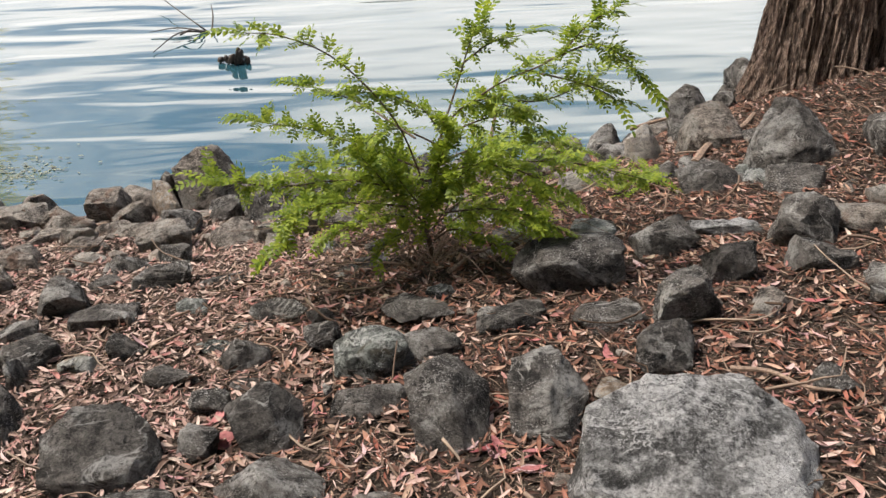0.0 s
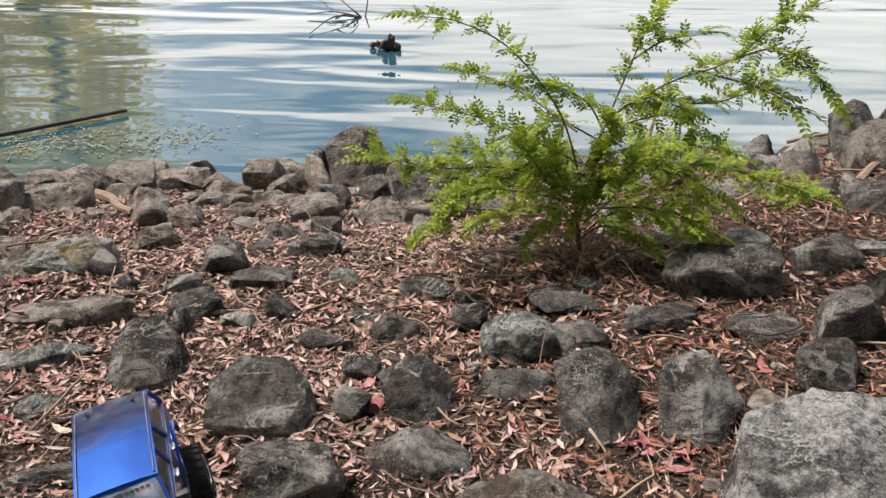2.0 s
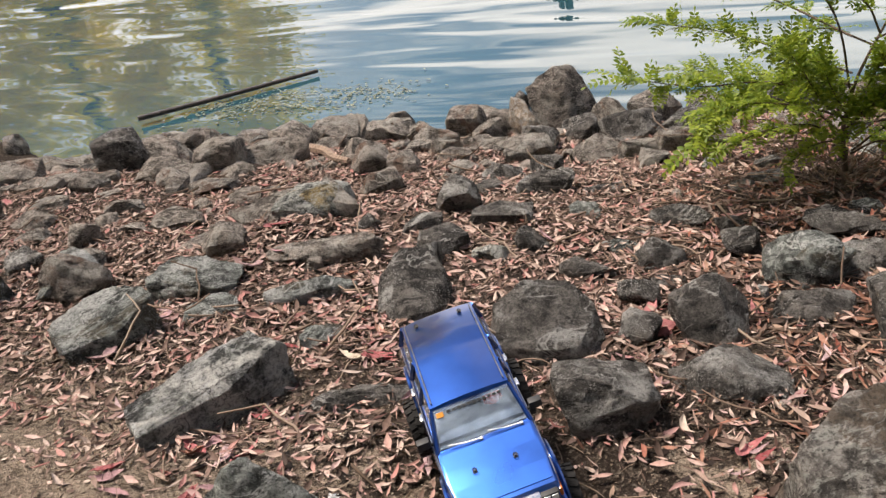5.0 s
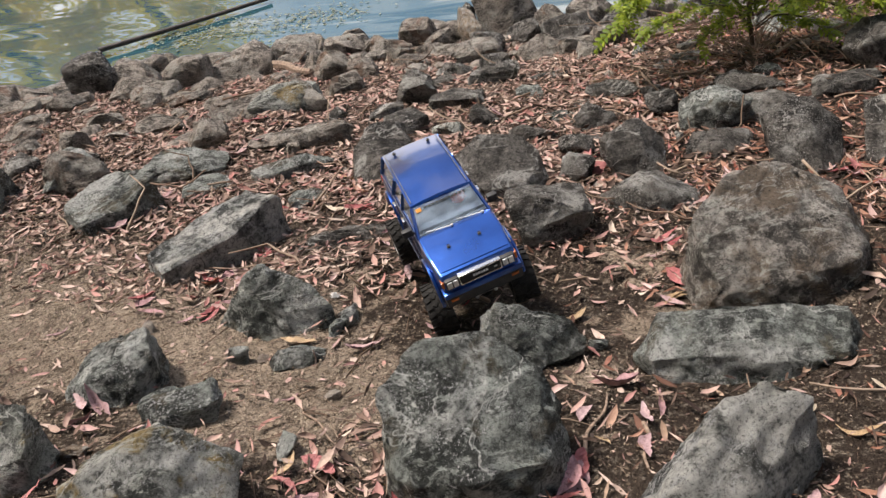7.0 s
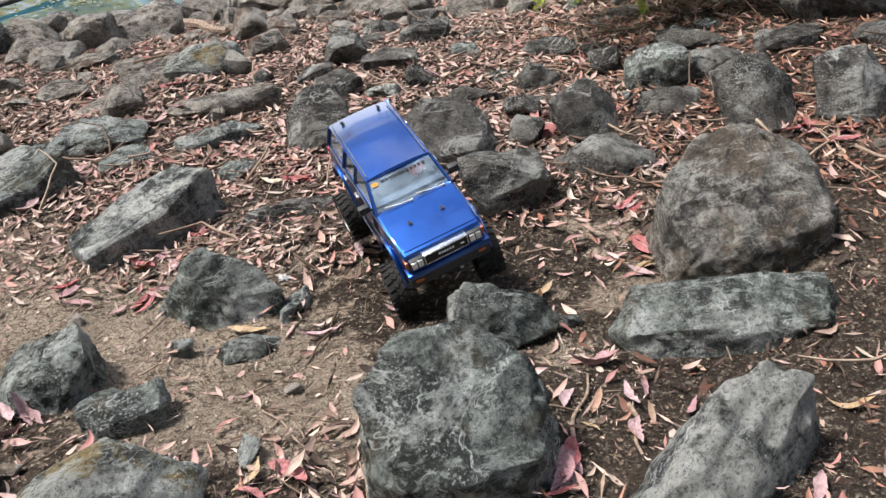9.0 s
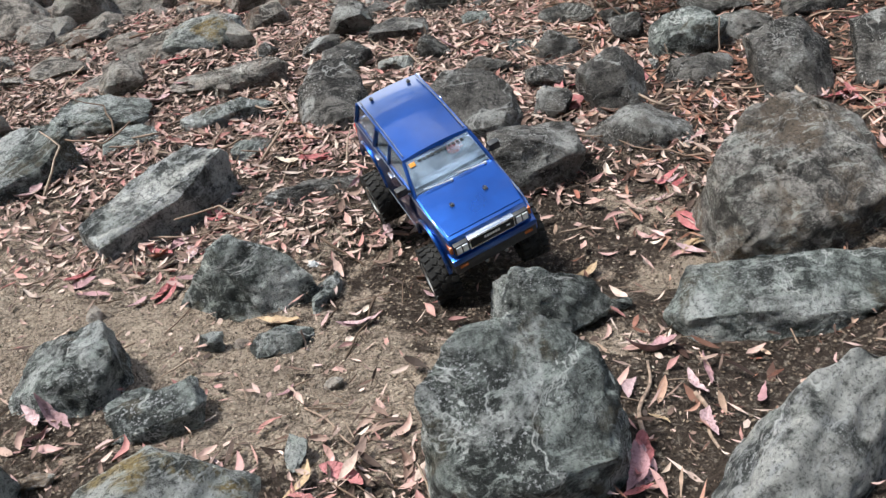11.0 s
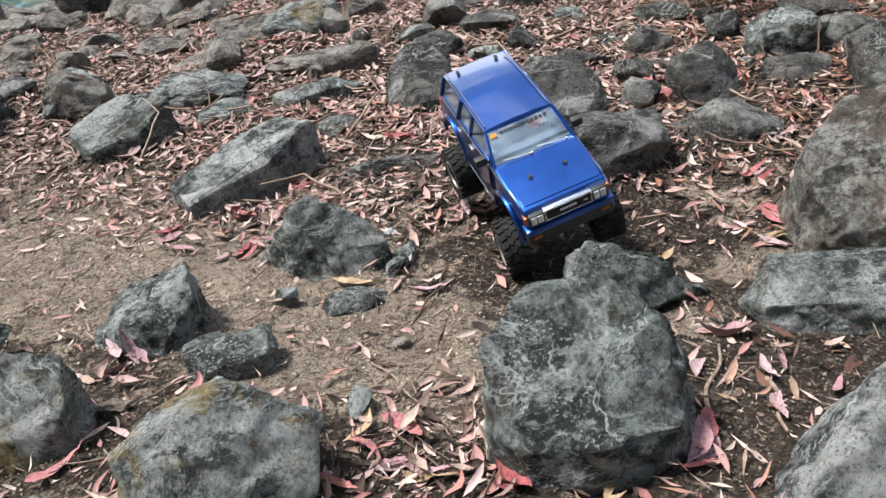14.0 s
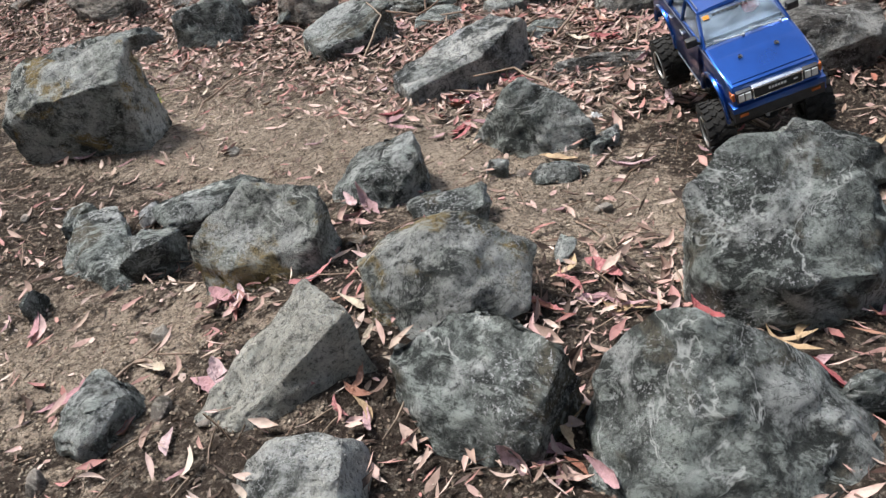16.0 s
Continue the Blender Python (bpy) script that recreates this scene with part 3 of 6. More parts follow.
rock("b", -1.997, 2.999, 0.187, 0.150, 0.140, 15, 628)
rock("b", -1.854, 3.023, 0.226, 0.180, 0.095, 5, 298)
rock("b", -1.831, 2.717, 0.201, 0.161, 0.085, 15, 405)
rock("b", -2.666, 2.714, 0.245, 0.146, 0.058, 15, 739)
rock("b", -3.942, 2.857, 0.301, 0.210, 0.113, 15, 713)
rock("b", -3.619, 2.679, 0.234, 0.164, 0.065, 15, 787)
rock("b", -3.354, 2.699, 0.202, 0.141, 0.095, 15, 232)
rock("b", -4.890, 3.725, 0.167, 0.117, 0.123, 15, 296)
rock("d", -1.122, 2.672, 0.234, 0.141, 0.082, 15, 167)
rock("b", -0.611, 3.308, 0.366, 0.256, 0.115, 15, 71)
rock("b", -3.595, 2.787, 0.207, 0.145, 0.055, 20, 781)
rock("b", -2.917, 2.849, 0.257, 0.180, 0.072, 20, 443)
rock("d", 0.345, 2.283, 0.379, 0.227, 0.161, 11, 623, "r")
rock("d", 0.691, 2.494, 0.223, 0.156, 0.118, 11, 685)
rock("d", 0.140, 2.035, 0.223, 0.114, 0.052, 16, 819, "s")
rock("d", -0.143, 2.154, 0.225, 0.157, 0.051, 11, 602)
rock("w", 0.459, 1.254, 0.530, 0.400, 0.165, -4, 74, "dome")
rock("d", 0.618, 1.958, 0.233, 0.163, 0.152, 25, 593, "a")
rock("d", 0.519, 1.716, 0.205, 0.143, 0.105, 15, 364)
rock("d", 1.465, 3.300, 0.500, 0.330, 0.255, 20, 550, "hog")
rock("d", 1.045, 3.150, 0.290, 0.200, 0.110, -0, 267, "chunk")
rock("d", 1.326, 2.965, 0.245, 0.196, 0.088, -0, 17)
rock("d", 1.140, 2.412, 0.236, 0.166, 0.173, -0, 855)
rock("b", 1.373, 2.472, 0.278, 0.167, 0.077, -0, 68)
rock("w", 0.930, 2.594, 0.277, 0.094, 0.048, -5, 425, "s")
rock("d", 0.829, 2.209, 0.168, 0.135, 0.125, -0, 198)
rock("d", 1.114, 2.221, 0.218, 0.152, 0.083, -0, 340)
rock("b", 1.270, 3.850, 0.340, 0.270, 0.200, 10, 601, "dome")
rock("d", 1.285, 4.350, 0.240, 0.240, 0.290, -0, 343, "chunk")
rock("d", 1.596, 4.704, 0.176, 0.141, 0.114, -0, 621)
rock("d", 2.031, 5.691, 0.166, 0.360, 0.190, -0, 475)
rock("l", 0.960, 3.960, 0.190, 0.160, 0.185, 20, 131, "chunk")
rock("d", 0.880, 4.640, 0.250, 0.180, 0.190, 25, 3131, "p")
rock("t", 0.373, 1.597, 0.124, 0.084, 0.029, -0, 84)
rock("d", 1.743, 3.157, 0.141, 0.304, 0.149, -0, 714)
rock("b", 1.527, 2.658, 0.161, 0.129, 0.060, -0, 620)
rock("d", 1.178, 1.901, 0.140, 0.112, 0.054, -0, 711)
rock("d", 0.850, 1.526, 0.104, 0.083, 0.064, -0, 141)
rock("b", 0.591, 3.448, 0.312, 0.156, 0.073, 10, 718)
rock("d", -1.032, 5.452, 0.400, 0.280, 0.155, -0, 172)
rock("d", -1.311, 1.923, 0.043, 0.093, 0.084, -0, 298)
rock("d", -1.027, 2.050, 0.133, 0.093, 0.085, -0, 808)
rock("d", -1.191, 2.988, 0.164, 0.131, 0.088, -0, 345)
rock("b", -2.246, 6.133, 0.166, 0.133, 0.112, 15, 180)
rock("b", -1.924, 3.444, 0.209, 0.147, 0.056, 15, 774)
rock("b", -1.648, 3.511, 0.178, 0.124, 0.064, 15, 56)
rock("d", -1.248, 3.874, 0.152, 0.122, 0.070, 15, 545)
rock("b", -2.941, 3.961, 0.226, 0.158, 0.080, 15, 107)
rock("b", -3.273, 4.063, 0.179, 0.125, 0.072, 15, 333)
rock("b", -2.714, 2.986, 0.212, 0.148, 0.056, 15, 547)
rock("b", -2.889, 2.765, 0.110, 0.208, 0.079, 15, 520)
rock("b", -2.409, 2.565, 0.188, 0.132, 0.051, 15, 542)
rock("b", -3.319, 2.417, 0.200, 0.140, 0.053, 15, 717)
rock("b", -3.479, 2.280, 0.051, 0.113, 0.099, 15, 635)
rock("b", -2.665, 2.194, 0.137, 0.096, 0.043, 15, 225)
rock("b", -3.934, 2.692, 0.067, 0.150, 0.113, 15, 451)
rock("b", -3.400, 6.134, 0.125, 0.100, 0.060, 15, 438)
rock("b", -3.966, 4.356, 0.261, 0.111, 0.058, 15, 216)
rock("b", -4.628, 4.002, 0.200, 0.100, 0.068, 20, 490)
rock("b", -2.814, 3.208, 0.134, 0.094, 0.037, 15, 672)
rock("d", -1.064, 2.663, 0.113, 0.079, 0.071, 15, 611)
rock("d", -0.869, 2.651, 0.223, 0.069, 0.022, 15, 285)
rock("b", -1.702, 1.859, 0.075, 0.053, 0.046, 15, 792)
rock("d", -0.361, 1.719, 0.030, 0.067, 0.042, 11, 510)
rock("d", -0.149, 1.830, 0.043, 0.096, 0.022, 11, 652)
rock("d", -0.831, 1.866, 0.161, 0.113, 0.055, 11, 378)
rock("b", -1.835, 2.334, 0.247, 0.173, 0.131, -14, 37)
rock("b", -2.044, 2.252, 0.369, 0.221, 0.081, 11, 427)
rock("b", -1.533, 3.463, 0.222, 0.155, 0.064, 11, 477)
rock("d", -1.161, 3.705, 0.173, 0.143, 0.126, 11, 588)
rock("b", -1.677, 3.260, 0.198, 0.119, 0.058, 11, 771)
rock("d", -0.445, 2.182, 0.105, 0.074, 0.054, -0, 369)
rock("d", -0.594, 2.252, 0.200, 0.100, 0.053, -0, 451)
rock("d", -0.703, 1.296, 0.124, 0.087, 0.069, -0, 662)
rock("b", -1.609, 6.459, 0.464, 0.279, 0.201, -0, 294)
rock("d", 0.628, 5.766, 0.229, 0.138, 0.102, -0, 205)
rock("d", 1.898, 5.481, 0.163, 0.114, 0.074, -0, 854)
rock("d", 1.942, 4.990, 0.128, 0.090, 0.079, -0, 180)
rock("g", -0.519, 0.689, 0.046, 0.023, 0.027, 4, 322)
rock("g", -1.271, 0.593, 0.049, 0.034, 0.035, 11, 412)
rock("t", -1.388, 0.223, 0.055, 0.038, 0.032, 24, 569)
rock("g", -1.021, 0.299, 0.041, 0.075, 0.020, 4, 143)
rock("w", -1.999, 0.295, 0.054, 0.073, 0.033, 24, 685)
rock("b", -1.320, 4.050, 0.385, 0.280, 0.345, 15, 714, "chunk")
rock("d", -1.560, 4.060, 0.130, 0.140, 0.240, 15, 74, "a")
rock("s", -1.290, -0.150, 0.270, 0.165, 0.112, 52, 246, "fin")
rock("b", -1.620, 3.930, 0.200, 0.180, 0.130, 40, 31, "a")
rock("d", -1.150, 3.840, 0.180, 0.160, 0.110, 10, 33, "a")
rock("b", -0.840, 4.020, 0.260, 0.200, 0.170, 70, 35, "a")
rock("b", -0.520, 4.000, 0.300, 0.220, 0.150, 20, 37, "a")
rock("d", -0.180, 4.080, 0.280, 0.220, 0.170, 50, 39, "a")
rock("b", 0.180, 4.060, 0.260, 0.200, 0.150, 5, 41, "a")
rock("b", 0.480, 4.140, 0.220, 0.200, 0.140, 80, 43, "a")
rock("b", -2.300, 4.050, 0.220, 0.180, 0.150, 15, 45, "a")



def crowd(count, seed, y0, y1, lo, hi, tones, shore):
    """Further stones in the gaps between the ones above, crowding towards the water."""
    rng = np.random.default_rng(seed)
    taken = [(ob.location.x, ob.location.y, 0.5 * max(v.co.xy.length for v in ob.data.vertices) + 0.03) for ob in scene.objects if ob.name.startswith("rock")]
    made = tries = 0
    while made < count and tries < 6000:
        tries += 1
        x, y = rng.uniform(-4.4, 1.5), rng.uniform(y0, y1)
        z = float(lie(x, y))
        if z < WATER_Z - 0.06 or (shore and z > WATER_Z + 0.22):
            continue
        if math.hypot(x + 0.1, y - 2.54) < 0.16:
            continue
        w = rng.uniform(lo, hi)
        if any(math.hypot(x - a, y - b) < r + w * 0.36 for a, b, r in taken):
            continue
        taken.append((x, y, w * 0.36))
        rock("b" if x < -1.5 and made % 4 else tones[made % len(tones)], x, y, w, w * rng.uniform(0.6, 0.85), w * rng.uniform(0.3, 0.55) if shore else w * rng.uniform(0.16, 0.42), rng.uniform(-40, 50), 2000 + seed * 200 + made, "aapsa"[made % 5])
        made += 1


crowd(55, 1, 3.0, 5.6, 0.16, 0.32, "bbd", True)
crowd(75, 2, 1.75, 3.7, 0.09, 0.22, "dbdg", False)

# ---- toy truck ----
p_m = Mat("blue_car_paint", 0.35, 0.9, 0.3)
p_m.color(p_m.mix(p_m.ramp(p_m.noise(30, 4), (0.3, 0.0), (0.7, 1.0)), (0.012, 0.062, 0.27), (0.014, 0.074, 0.32)))
p_m.b.inputs["Coat Weight"].default_value = 1.0
p_m.b.inputs["Coat Roughness"].default_value = 0.06
p_m.rough(p_m.ramp(p_m.noise(9, 3, 0.5), (0.3, 0.27), (0.75, 0.36)))
PAINT = p_m.m
BLACK = plain("black_plastic", (0.018, 0.018, 0.019), 0.55, vary=0.3, scale=90)
RUBBER = plain("tyre_rubber", (0.022, 0.021, 0.02), 0.85, spec=0.25, vary=0.45, scale=60, relief=0.001)
CHROME = plain("bright_chrome", (0.72, 0.73, 0.74), 0.18, 1.0, vary=0.1)
SILVER = plain("silver_metal", (0.55, 0.55, 0.54), 0.35, 0.85, vary=0.15)
DULL = plain("dull_silver_trim", (0.16, 0.18, 0.24), 0.45, 0.6, vary=0.3)
AMBER = plain("amber_lens", (0.36, 0.10, 0.025), 0.25, vary=0.1)
REDLENS = plain("red_lens", (0.55, 0.02, 0.02), 0.25, vary=0.1)
LAMP = plain("clear_lamp_lens", (0.75, 0.77, 0.78), 0.12, 0.4, vary=0.15, scale=150)
GREY = plain("grey_seat_plastic", (0.035, 0.042, 0.055), 0.7)
WHITE = plain("white_lettering", (0.75, 0.75, 0.75), 0.5, vary=0.05)
ORANGE = plain("orange_sticker", (0.8, 0.32, 0.04), 0.5, vary=0.2)
gl_m = Mat("clear_lexan", 0.03, 0, 0.5)
gl_m.color((0.93, 0.96, 0.97))
gl_m.b.inputs["Transmission Weight"].default_value = 1.0
gl_m.b.inputs["IOR"].default_value = 1.25
gl_m.rough(gl_m.ramp(gl_m.noise(70, 5, 0.7), (0.45, 0.02), (0.8, 0.22)))
GLASS = gl_m.m
hz_m = Mat("scratched_lexan", 0.08, 0, 0.5)
hz_m.color((0.70, 0.83, 0.97))
hz_m.b.inputs["IOR"].default_value = 1.2
hz_m.l.new(hz_m.ramp(hz_m.noise(16, 4, 0.6, 0.5), (0.35, 1.0), (0.65, 0.82)), hz_m.b.inputs["Transmission Weight"])
HAZED = hz_m.m


def box(bm, x0, x1, y0, y1, z0, z1, bevel=0.0):
    b = bmesh.new()
    bmesh.ops.create_cube(b, size=1, matrix=Matrix.LocRotScale(((x0 + x1) / 2, (y0 + y1) / 2, (z0 + z1) / 2), None, (x1 - x0, y1 - y0, z1 - z0)))
    if bevel:
        bmesh.ops.bevel(b, geom=b.edges[:], offset=bevel, segments=2, affect="EDGES", profile=0.6)
    merge(bm, b)


def merge(bm, b, m=None):
    """Adds the mesh b to bm."""
    if m:
        b.transform(m)
    me = bpy.data.meshes.new("join")
    b.to_mesh(me)
    b.free()
    bm.from_mesh(me)
    bpy.data.meshes.remove(me)


def tube(bm, points, r0, r1=None, sides=8):
    """A round bar along the points, from radius r0 to r1."""
    r1 = r0 if r1 is None else r1
    pts = [Vector(p) for p in points]
    rings = []
    for i, p in enumerate(pts):
        d = (pts[min(i + 1, len(pts) - 1)] - pts[max(i - 1, 0)]).normalized()
        u = d.orthogonal().normalized() if not rings else (prev - d * prev.dot(d)).normalized()
        prev = u
        v = d.cross(u)
        r = r0 + (r1 - r0) * i / (len(pts) - 1)
        rings.append([bm.verts.new(p + (u * math.cos(a) + v * math.sin(a)) * r) for a in (2 * math.pi * k / sides for k in range(sides))])
    for a, b in zip(rings, rings[1:]):
        for k in range(sides):
            bm.faces.new((a[k], a[(k + 1) % sides], b[(k + 1) % sides], b[k]))
    bm.faces.new(rings[0][::-1])
    bm.faces.new(rings[-1])


def panel(bm, corners, thick):
    """A thin plate through the corners, with its thickness towards the inside."""
    c = [Vector(p) for p in corners]
    n = (c[1] - c[0]).cross(c[-1] - c[0]).normalized() * thick
    a, b = [bm.verts.new(p) for p in c], [bm.verts.new(p - n) for p in c]
    bm.faces.new(a)
    bm.faces.new(b[::-1])
    for i in range(len(c)):
        j = (i + 1) % len(c)
        bm.faces.new((a[i], b[i], b[j], a[j]))


def lathe(bm, profile, sides, m):
    """Turns a profile of (radius, along) about the y axis."""
    rings = [[bm.verts.new(m @ Vector((r * math.cos(a), y, r * math.sin(a)))) for a in (2 * math.pi * k / sides for k in range(sides))] for r, y in profile]
    for a, b in zip(rings, rings[1:]):
        for k in range(sides):
            bm.faces.new((a[k], a[(k + 1) % sides], b[(k + 1) % sides], b[k]))
    bm.faces.new(rings[0][::-1])
    bm.faces.new(rings[-1])


def arc(cx, cz, r, a0, a1, n):
    return [(cx + r * math.cos(radians(a0 + (a1 - a0) * i / n)), cz + r * math.sin(radians(a0 + (a1 - a0) * i / n))) for i in range(n + 1)]


FRONT, REAR, HALF, WHEEL_R = 0.143, -0.146, 0.088, 0.054


def build_truck():
    truck = tagged(new("toy_truck"), "blue radio-controlled toy off-road truck with black tyres standing on stones", "toy truck")
    # the shell, with its wheel arches
    side = [(0.208, 0.100), (0.222, 0.104), (0.226, 0.128), (0.221, 0.160), (0.213, 0.171), (0.155, 0.181), (0.094, 0.187), (-0.203, 0.187),
            (-0.215, 0.172), (-0.221, 0.130), (-0.216, 0.098)]
    side += arc(REAR, 0.088, 0.064, 172, 4, 12) + [(-0.078, 0.082), (0.075, 0.082)] + arc(FRONT, 0.088, 0.064, 176, 10, 12)
    bm = bmesh.new()

    def width(x, z):
        return HALF - 0.007 * max(0, (z - 0.150) / 0.037) - 0.006 * max(0, (x - 0.17) / 0.05) - 0.004 * max(0, (0.105 - z) / 0.02)

    left = [bm.verts.new((x, width(x, z), z)) for x, z in side]
    right = [bm.verts.new((x, -width(x, z), z)) for x, z in side]
    fl, fr = bm.faces.new(left), bm.faces.new(right[::-1])
    for i in range(len(side)):
        j = (i + 1) % len(side)
        bm.faces.new((left[i], right[i], right[j], left[j]))
    edges = [e for e in bm.edges if len({f in (fl, fr) for f in e.link_faces}) == 2]
    bmesh.ops.bevel(bm, geom=edges, offset=0.0045, segments=3, affect="EDGES", profile=0.6)
    bmesh.ops.triangulate(bm, faces=[f for f in bm.faces if len(f.verts) > 4])
    shell = part("body", bm, PAINT, truck, "glossy blue painted body shell")
    # hood with its raised middle
    bm = bmesh.new()
    panel(bm, [(0.207, 0.074, 0.1735), (0.207, -0.074, 0.1735), (0.100, -0.077, 0.1875), (0.100, 0.077, 0.1875)][::-1], 0.003)
    bmesh.ops.bevel(bm, geom=bm.edges[:], offset=0.0014, segments=2, affect="EDGES")
    part("hood", bm, PAINT, truck)
    for s in (1, -1):
        for name, a, b in (("door", 0.068, -0.030), ("door", -0.034, -0.098)):
            bm = bmesh.new()
            panel(bm, [(a, s * (HALF + 0.001), 0.092), (b + (0.012 if a < 0 else 0), s * (HALF + 0.001), 0.092), (b, s * (HALF + 0.001), 0.150), (b, s * (HALF - 0.004), 0.180),
                       (a, s * (HALF - 0.004), 0.180), (a, s * (HALF + 0.001), 0.150)][::s], 0.002)
            door = part("door", bm, PAINT, truck)
            bm = bmesh.new()
            box(bm, b + 0.006, b + 0.024, s * HALF - 0.003, s * HALF + 0.004, 0.166, 0.171, 0.001)
            part("handle", bm, CHROME, door, "small chrome door handle")
        bm = bmesh.new()
        tube(bm, [(0.205, s * (HALF - 0.008), 0.176), (0.094, s * (HALF - 0.004), 0.183), (-0.20, s * (HALF - 0.004), 0.183)], 0.0010, sides=6)
        part("trim_strip", bm, DULL, truck, "thin silver trim strip along the belt line")
        bm = bmesh.new()
        tube(bm, [(0.076, s * (HALF - 0.001), 0.084), (-0.078, s * (HALF - 0.001), 0.084)], 0.0022, sides=6)
        part("sill", bm, DULL, truck, "worn pale sill edge")
        for cx in (FRONT, REAR):
            bm = bmesh.new()
            tube(bm, [(x, s * (HALF + 0.001), z) for x, z in arc(cx, 0.088, 0.066, 178, 4, 14)], 0.0045, sides=6)
            part("fender_flare", bm, PAINT, truck)
        # mirror
        bm = bmesh.new()
        box(bm, 0.066, 0.080, s * 0.086, s * 0.108, 0.190, 0.206, 0.003) if s > 0 else box(bm, 0.066, 0.080, -0.108, -0.086, 0.190, 0.206, 0.003)
        tube(bm, [(0.074, s * 0.078, 0.188), (0.074, s * 0.092, 0.196)], 0.003, sides=6)
        part("mirror", bm, BLACK, truck, "black door mirror")
        # lamps
        y0, y1 = sorted((s * 0.046, s * 0.074))
        bm = bmesh.new()
        box(bm, 0.214, 0.2275, y0, y1, 0.142, 0.164, 0.002)
        lamp = part("headlight", bm, BLACK, truck, "rectangular headlight in a black surround")
        for k in (0, 1):
            bm = bmesh.new()
            a = y0 + 0.0025 + k * 0.0125
            box(bm, 0.2265, 0.2295, a, a + 0.0105, 0.145, 0.161, 0.001)
            part("lens", bm, LAMP, lamp, "clear lamp lens")
        y0, y1 = sorted((s * 0.0755, s * 0.0815))
        bm = bmesh.new()
        box(bm, 0.207, 0.2235, y0, y1, 0.146, 0.162, 0.002)
        part("corner_light", bm, AMBER, truck, "amber corner light")
        y0, y1 = sorted((s * 0.058, s * 0.074))
        bm = bmesh.new()
        box(bm, 0.224, 0.2320, y0, y1, 0.113, 0.119, 0.001)
        part("turn_signal", bm, AMBER, truck, "amber turn signal in the bumper")
        y0, y1 = sorted((s * 0.066, s * 0.085))
        bm = bmesh.new()
        box(bm, -0.223, -0.212, y0, y1, 0.128, 0.165, 0.002)
        part("tail_light", bm, REDLENS, truck, "red tail light")
    # grille, bumper, winch
    bm = bmesh.new()
    box(bm, 0.216, 0.2285, -0.0455, 0.0455, 0.1415, 0.1440, 0.0008)
    box(bm, 0.216, 0.2285, -0.0455, 0.0455, 0.1625, 0.1665, 0.0010)
    box(bm, 0.216, 0.2285, -0.0455, -0.0430, 0.1440, 0.1625, 0.0008)
    box(bm, 0.216, 0.2285, 0.0430, 0.0455, 0.1440, 0.1625, 0.0008)
    grille = part("grille", bm, CHROME, truck, "silver grille frame with a black inset")
    bm = bmesh.new()
    box(bm, 0.214, 0.2262, -0.0430, 0.0430, 0.1440, 0.1625, 0.0)
    for k in range(4):
        box(bm, 0.2250, 0.2272, -0.0425, 0.0425, 0.1460 + k * 0.0042, 0.1476 + k * 0.0042)
    part("inset", bm, BLACK, grille)
    bm = bmesh.new()
    for k in range(6):
        box(bm, 0.2262, 0.2280, -0.016 + k * 0.0055, -0.012 + k * 0.0055, 0.1510, 0.1560)
    box(bm, 0.2262, 0.2280, 0.029, 0.036, 0.1515, 0.154)
    part("badge", bm, WHITE, grille, "white plain bars in place of a badge")
    bm = bmesh.new()
    box(bm, 0.205, 0.2315, -0.085, 0.085, 0.123, 0.1365, 0.003)
    part("front_bumper", bm, PAINT, truck)
    bm = bmesh.new()
    box(bm, 0.200, 0.2300, -0.083, 0.083, 0.100, 0.1235, 0.003)
    part("valance", bm, BLACK, truck, "black lower valance")
    bm = bmesh.new()
    box(bm, -0.230, -0.210, -0.080, 0.080, 0.100, 0.122, 0.004)
    part("rear_bumper", bm, BLACK, truck, "black rear bumper")
    bm = bmesh.new()
    tube(bm, [(0.214, -0.016, 0.096), (0.214, 0.016, 0.096)], 0.008, sides=14)
    box(bm, 0.205, 0.224, -0.024, -0.017, 0.087, 0.105, 0.002)
    box(bm, 0.205, 0.224, 0.017, 0.024, 0.087, 0.105, 0.002)
    part("winch", bm, SILVER, truck, "small silver winch under the bumper")
    # roof, pillars and glass
    roof = bmesh.new()
    rs = [(0.040, 0.0690, 0.2265), (0.036, 0.0690, 0.2305), (-0.06, 0.0690, 0.2345), (-0.188, 0.0690, 0.2325), (-0.196, 0.0690, 0.2275)]
    top = [[roof.verts.new((x, y * k, z + (0.0025 if abs(k) < 0.9 else 0) + (0.0012 if abs(k) < 0.5 else 0))) for k in (-1, -0.93, -0.6, 0, 0.6, 0.93, 1)] for x, y, z in rs]
    low = [[roof.verts.new((x, y * k * 0.99, z - 0.006)) for k in (-1, 1)] for x, y, z in rs]
    for i in range(len(rs) - 1):
        for k in range(6):
            roof.faces.new((top[i][k], top[i][k + 1], top[i + 1][k + 1], top[i + 1][k]))
        roof.faces.new((top[i][0], top[i + 1][0], low[i + 1][0], low[i][0]))
        roof.faces.new((top[i][6], low[i][1], low[i + 1][1], top[i + 1][6]))
        roof.faces.new((low[i][0], low[i + 1][0], low[i + 1][1], low[i][1]))
    roof.faces.new((*top[0], low[0][1], low[0][0]))
    roof.faces.new((*top[-1][::-1], low[-1][0], low[-1][1]))
    part("roof", roof, PAINT, truck)
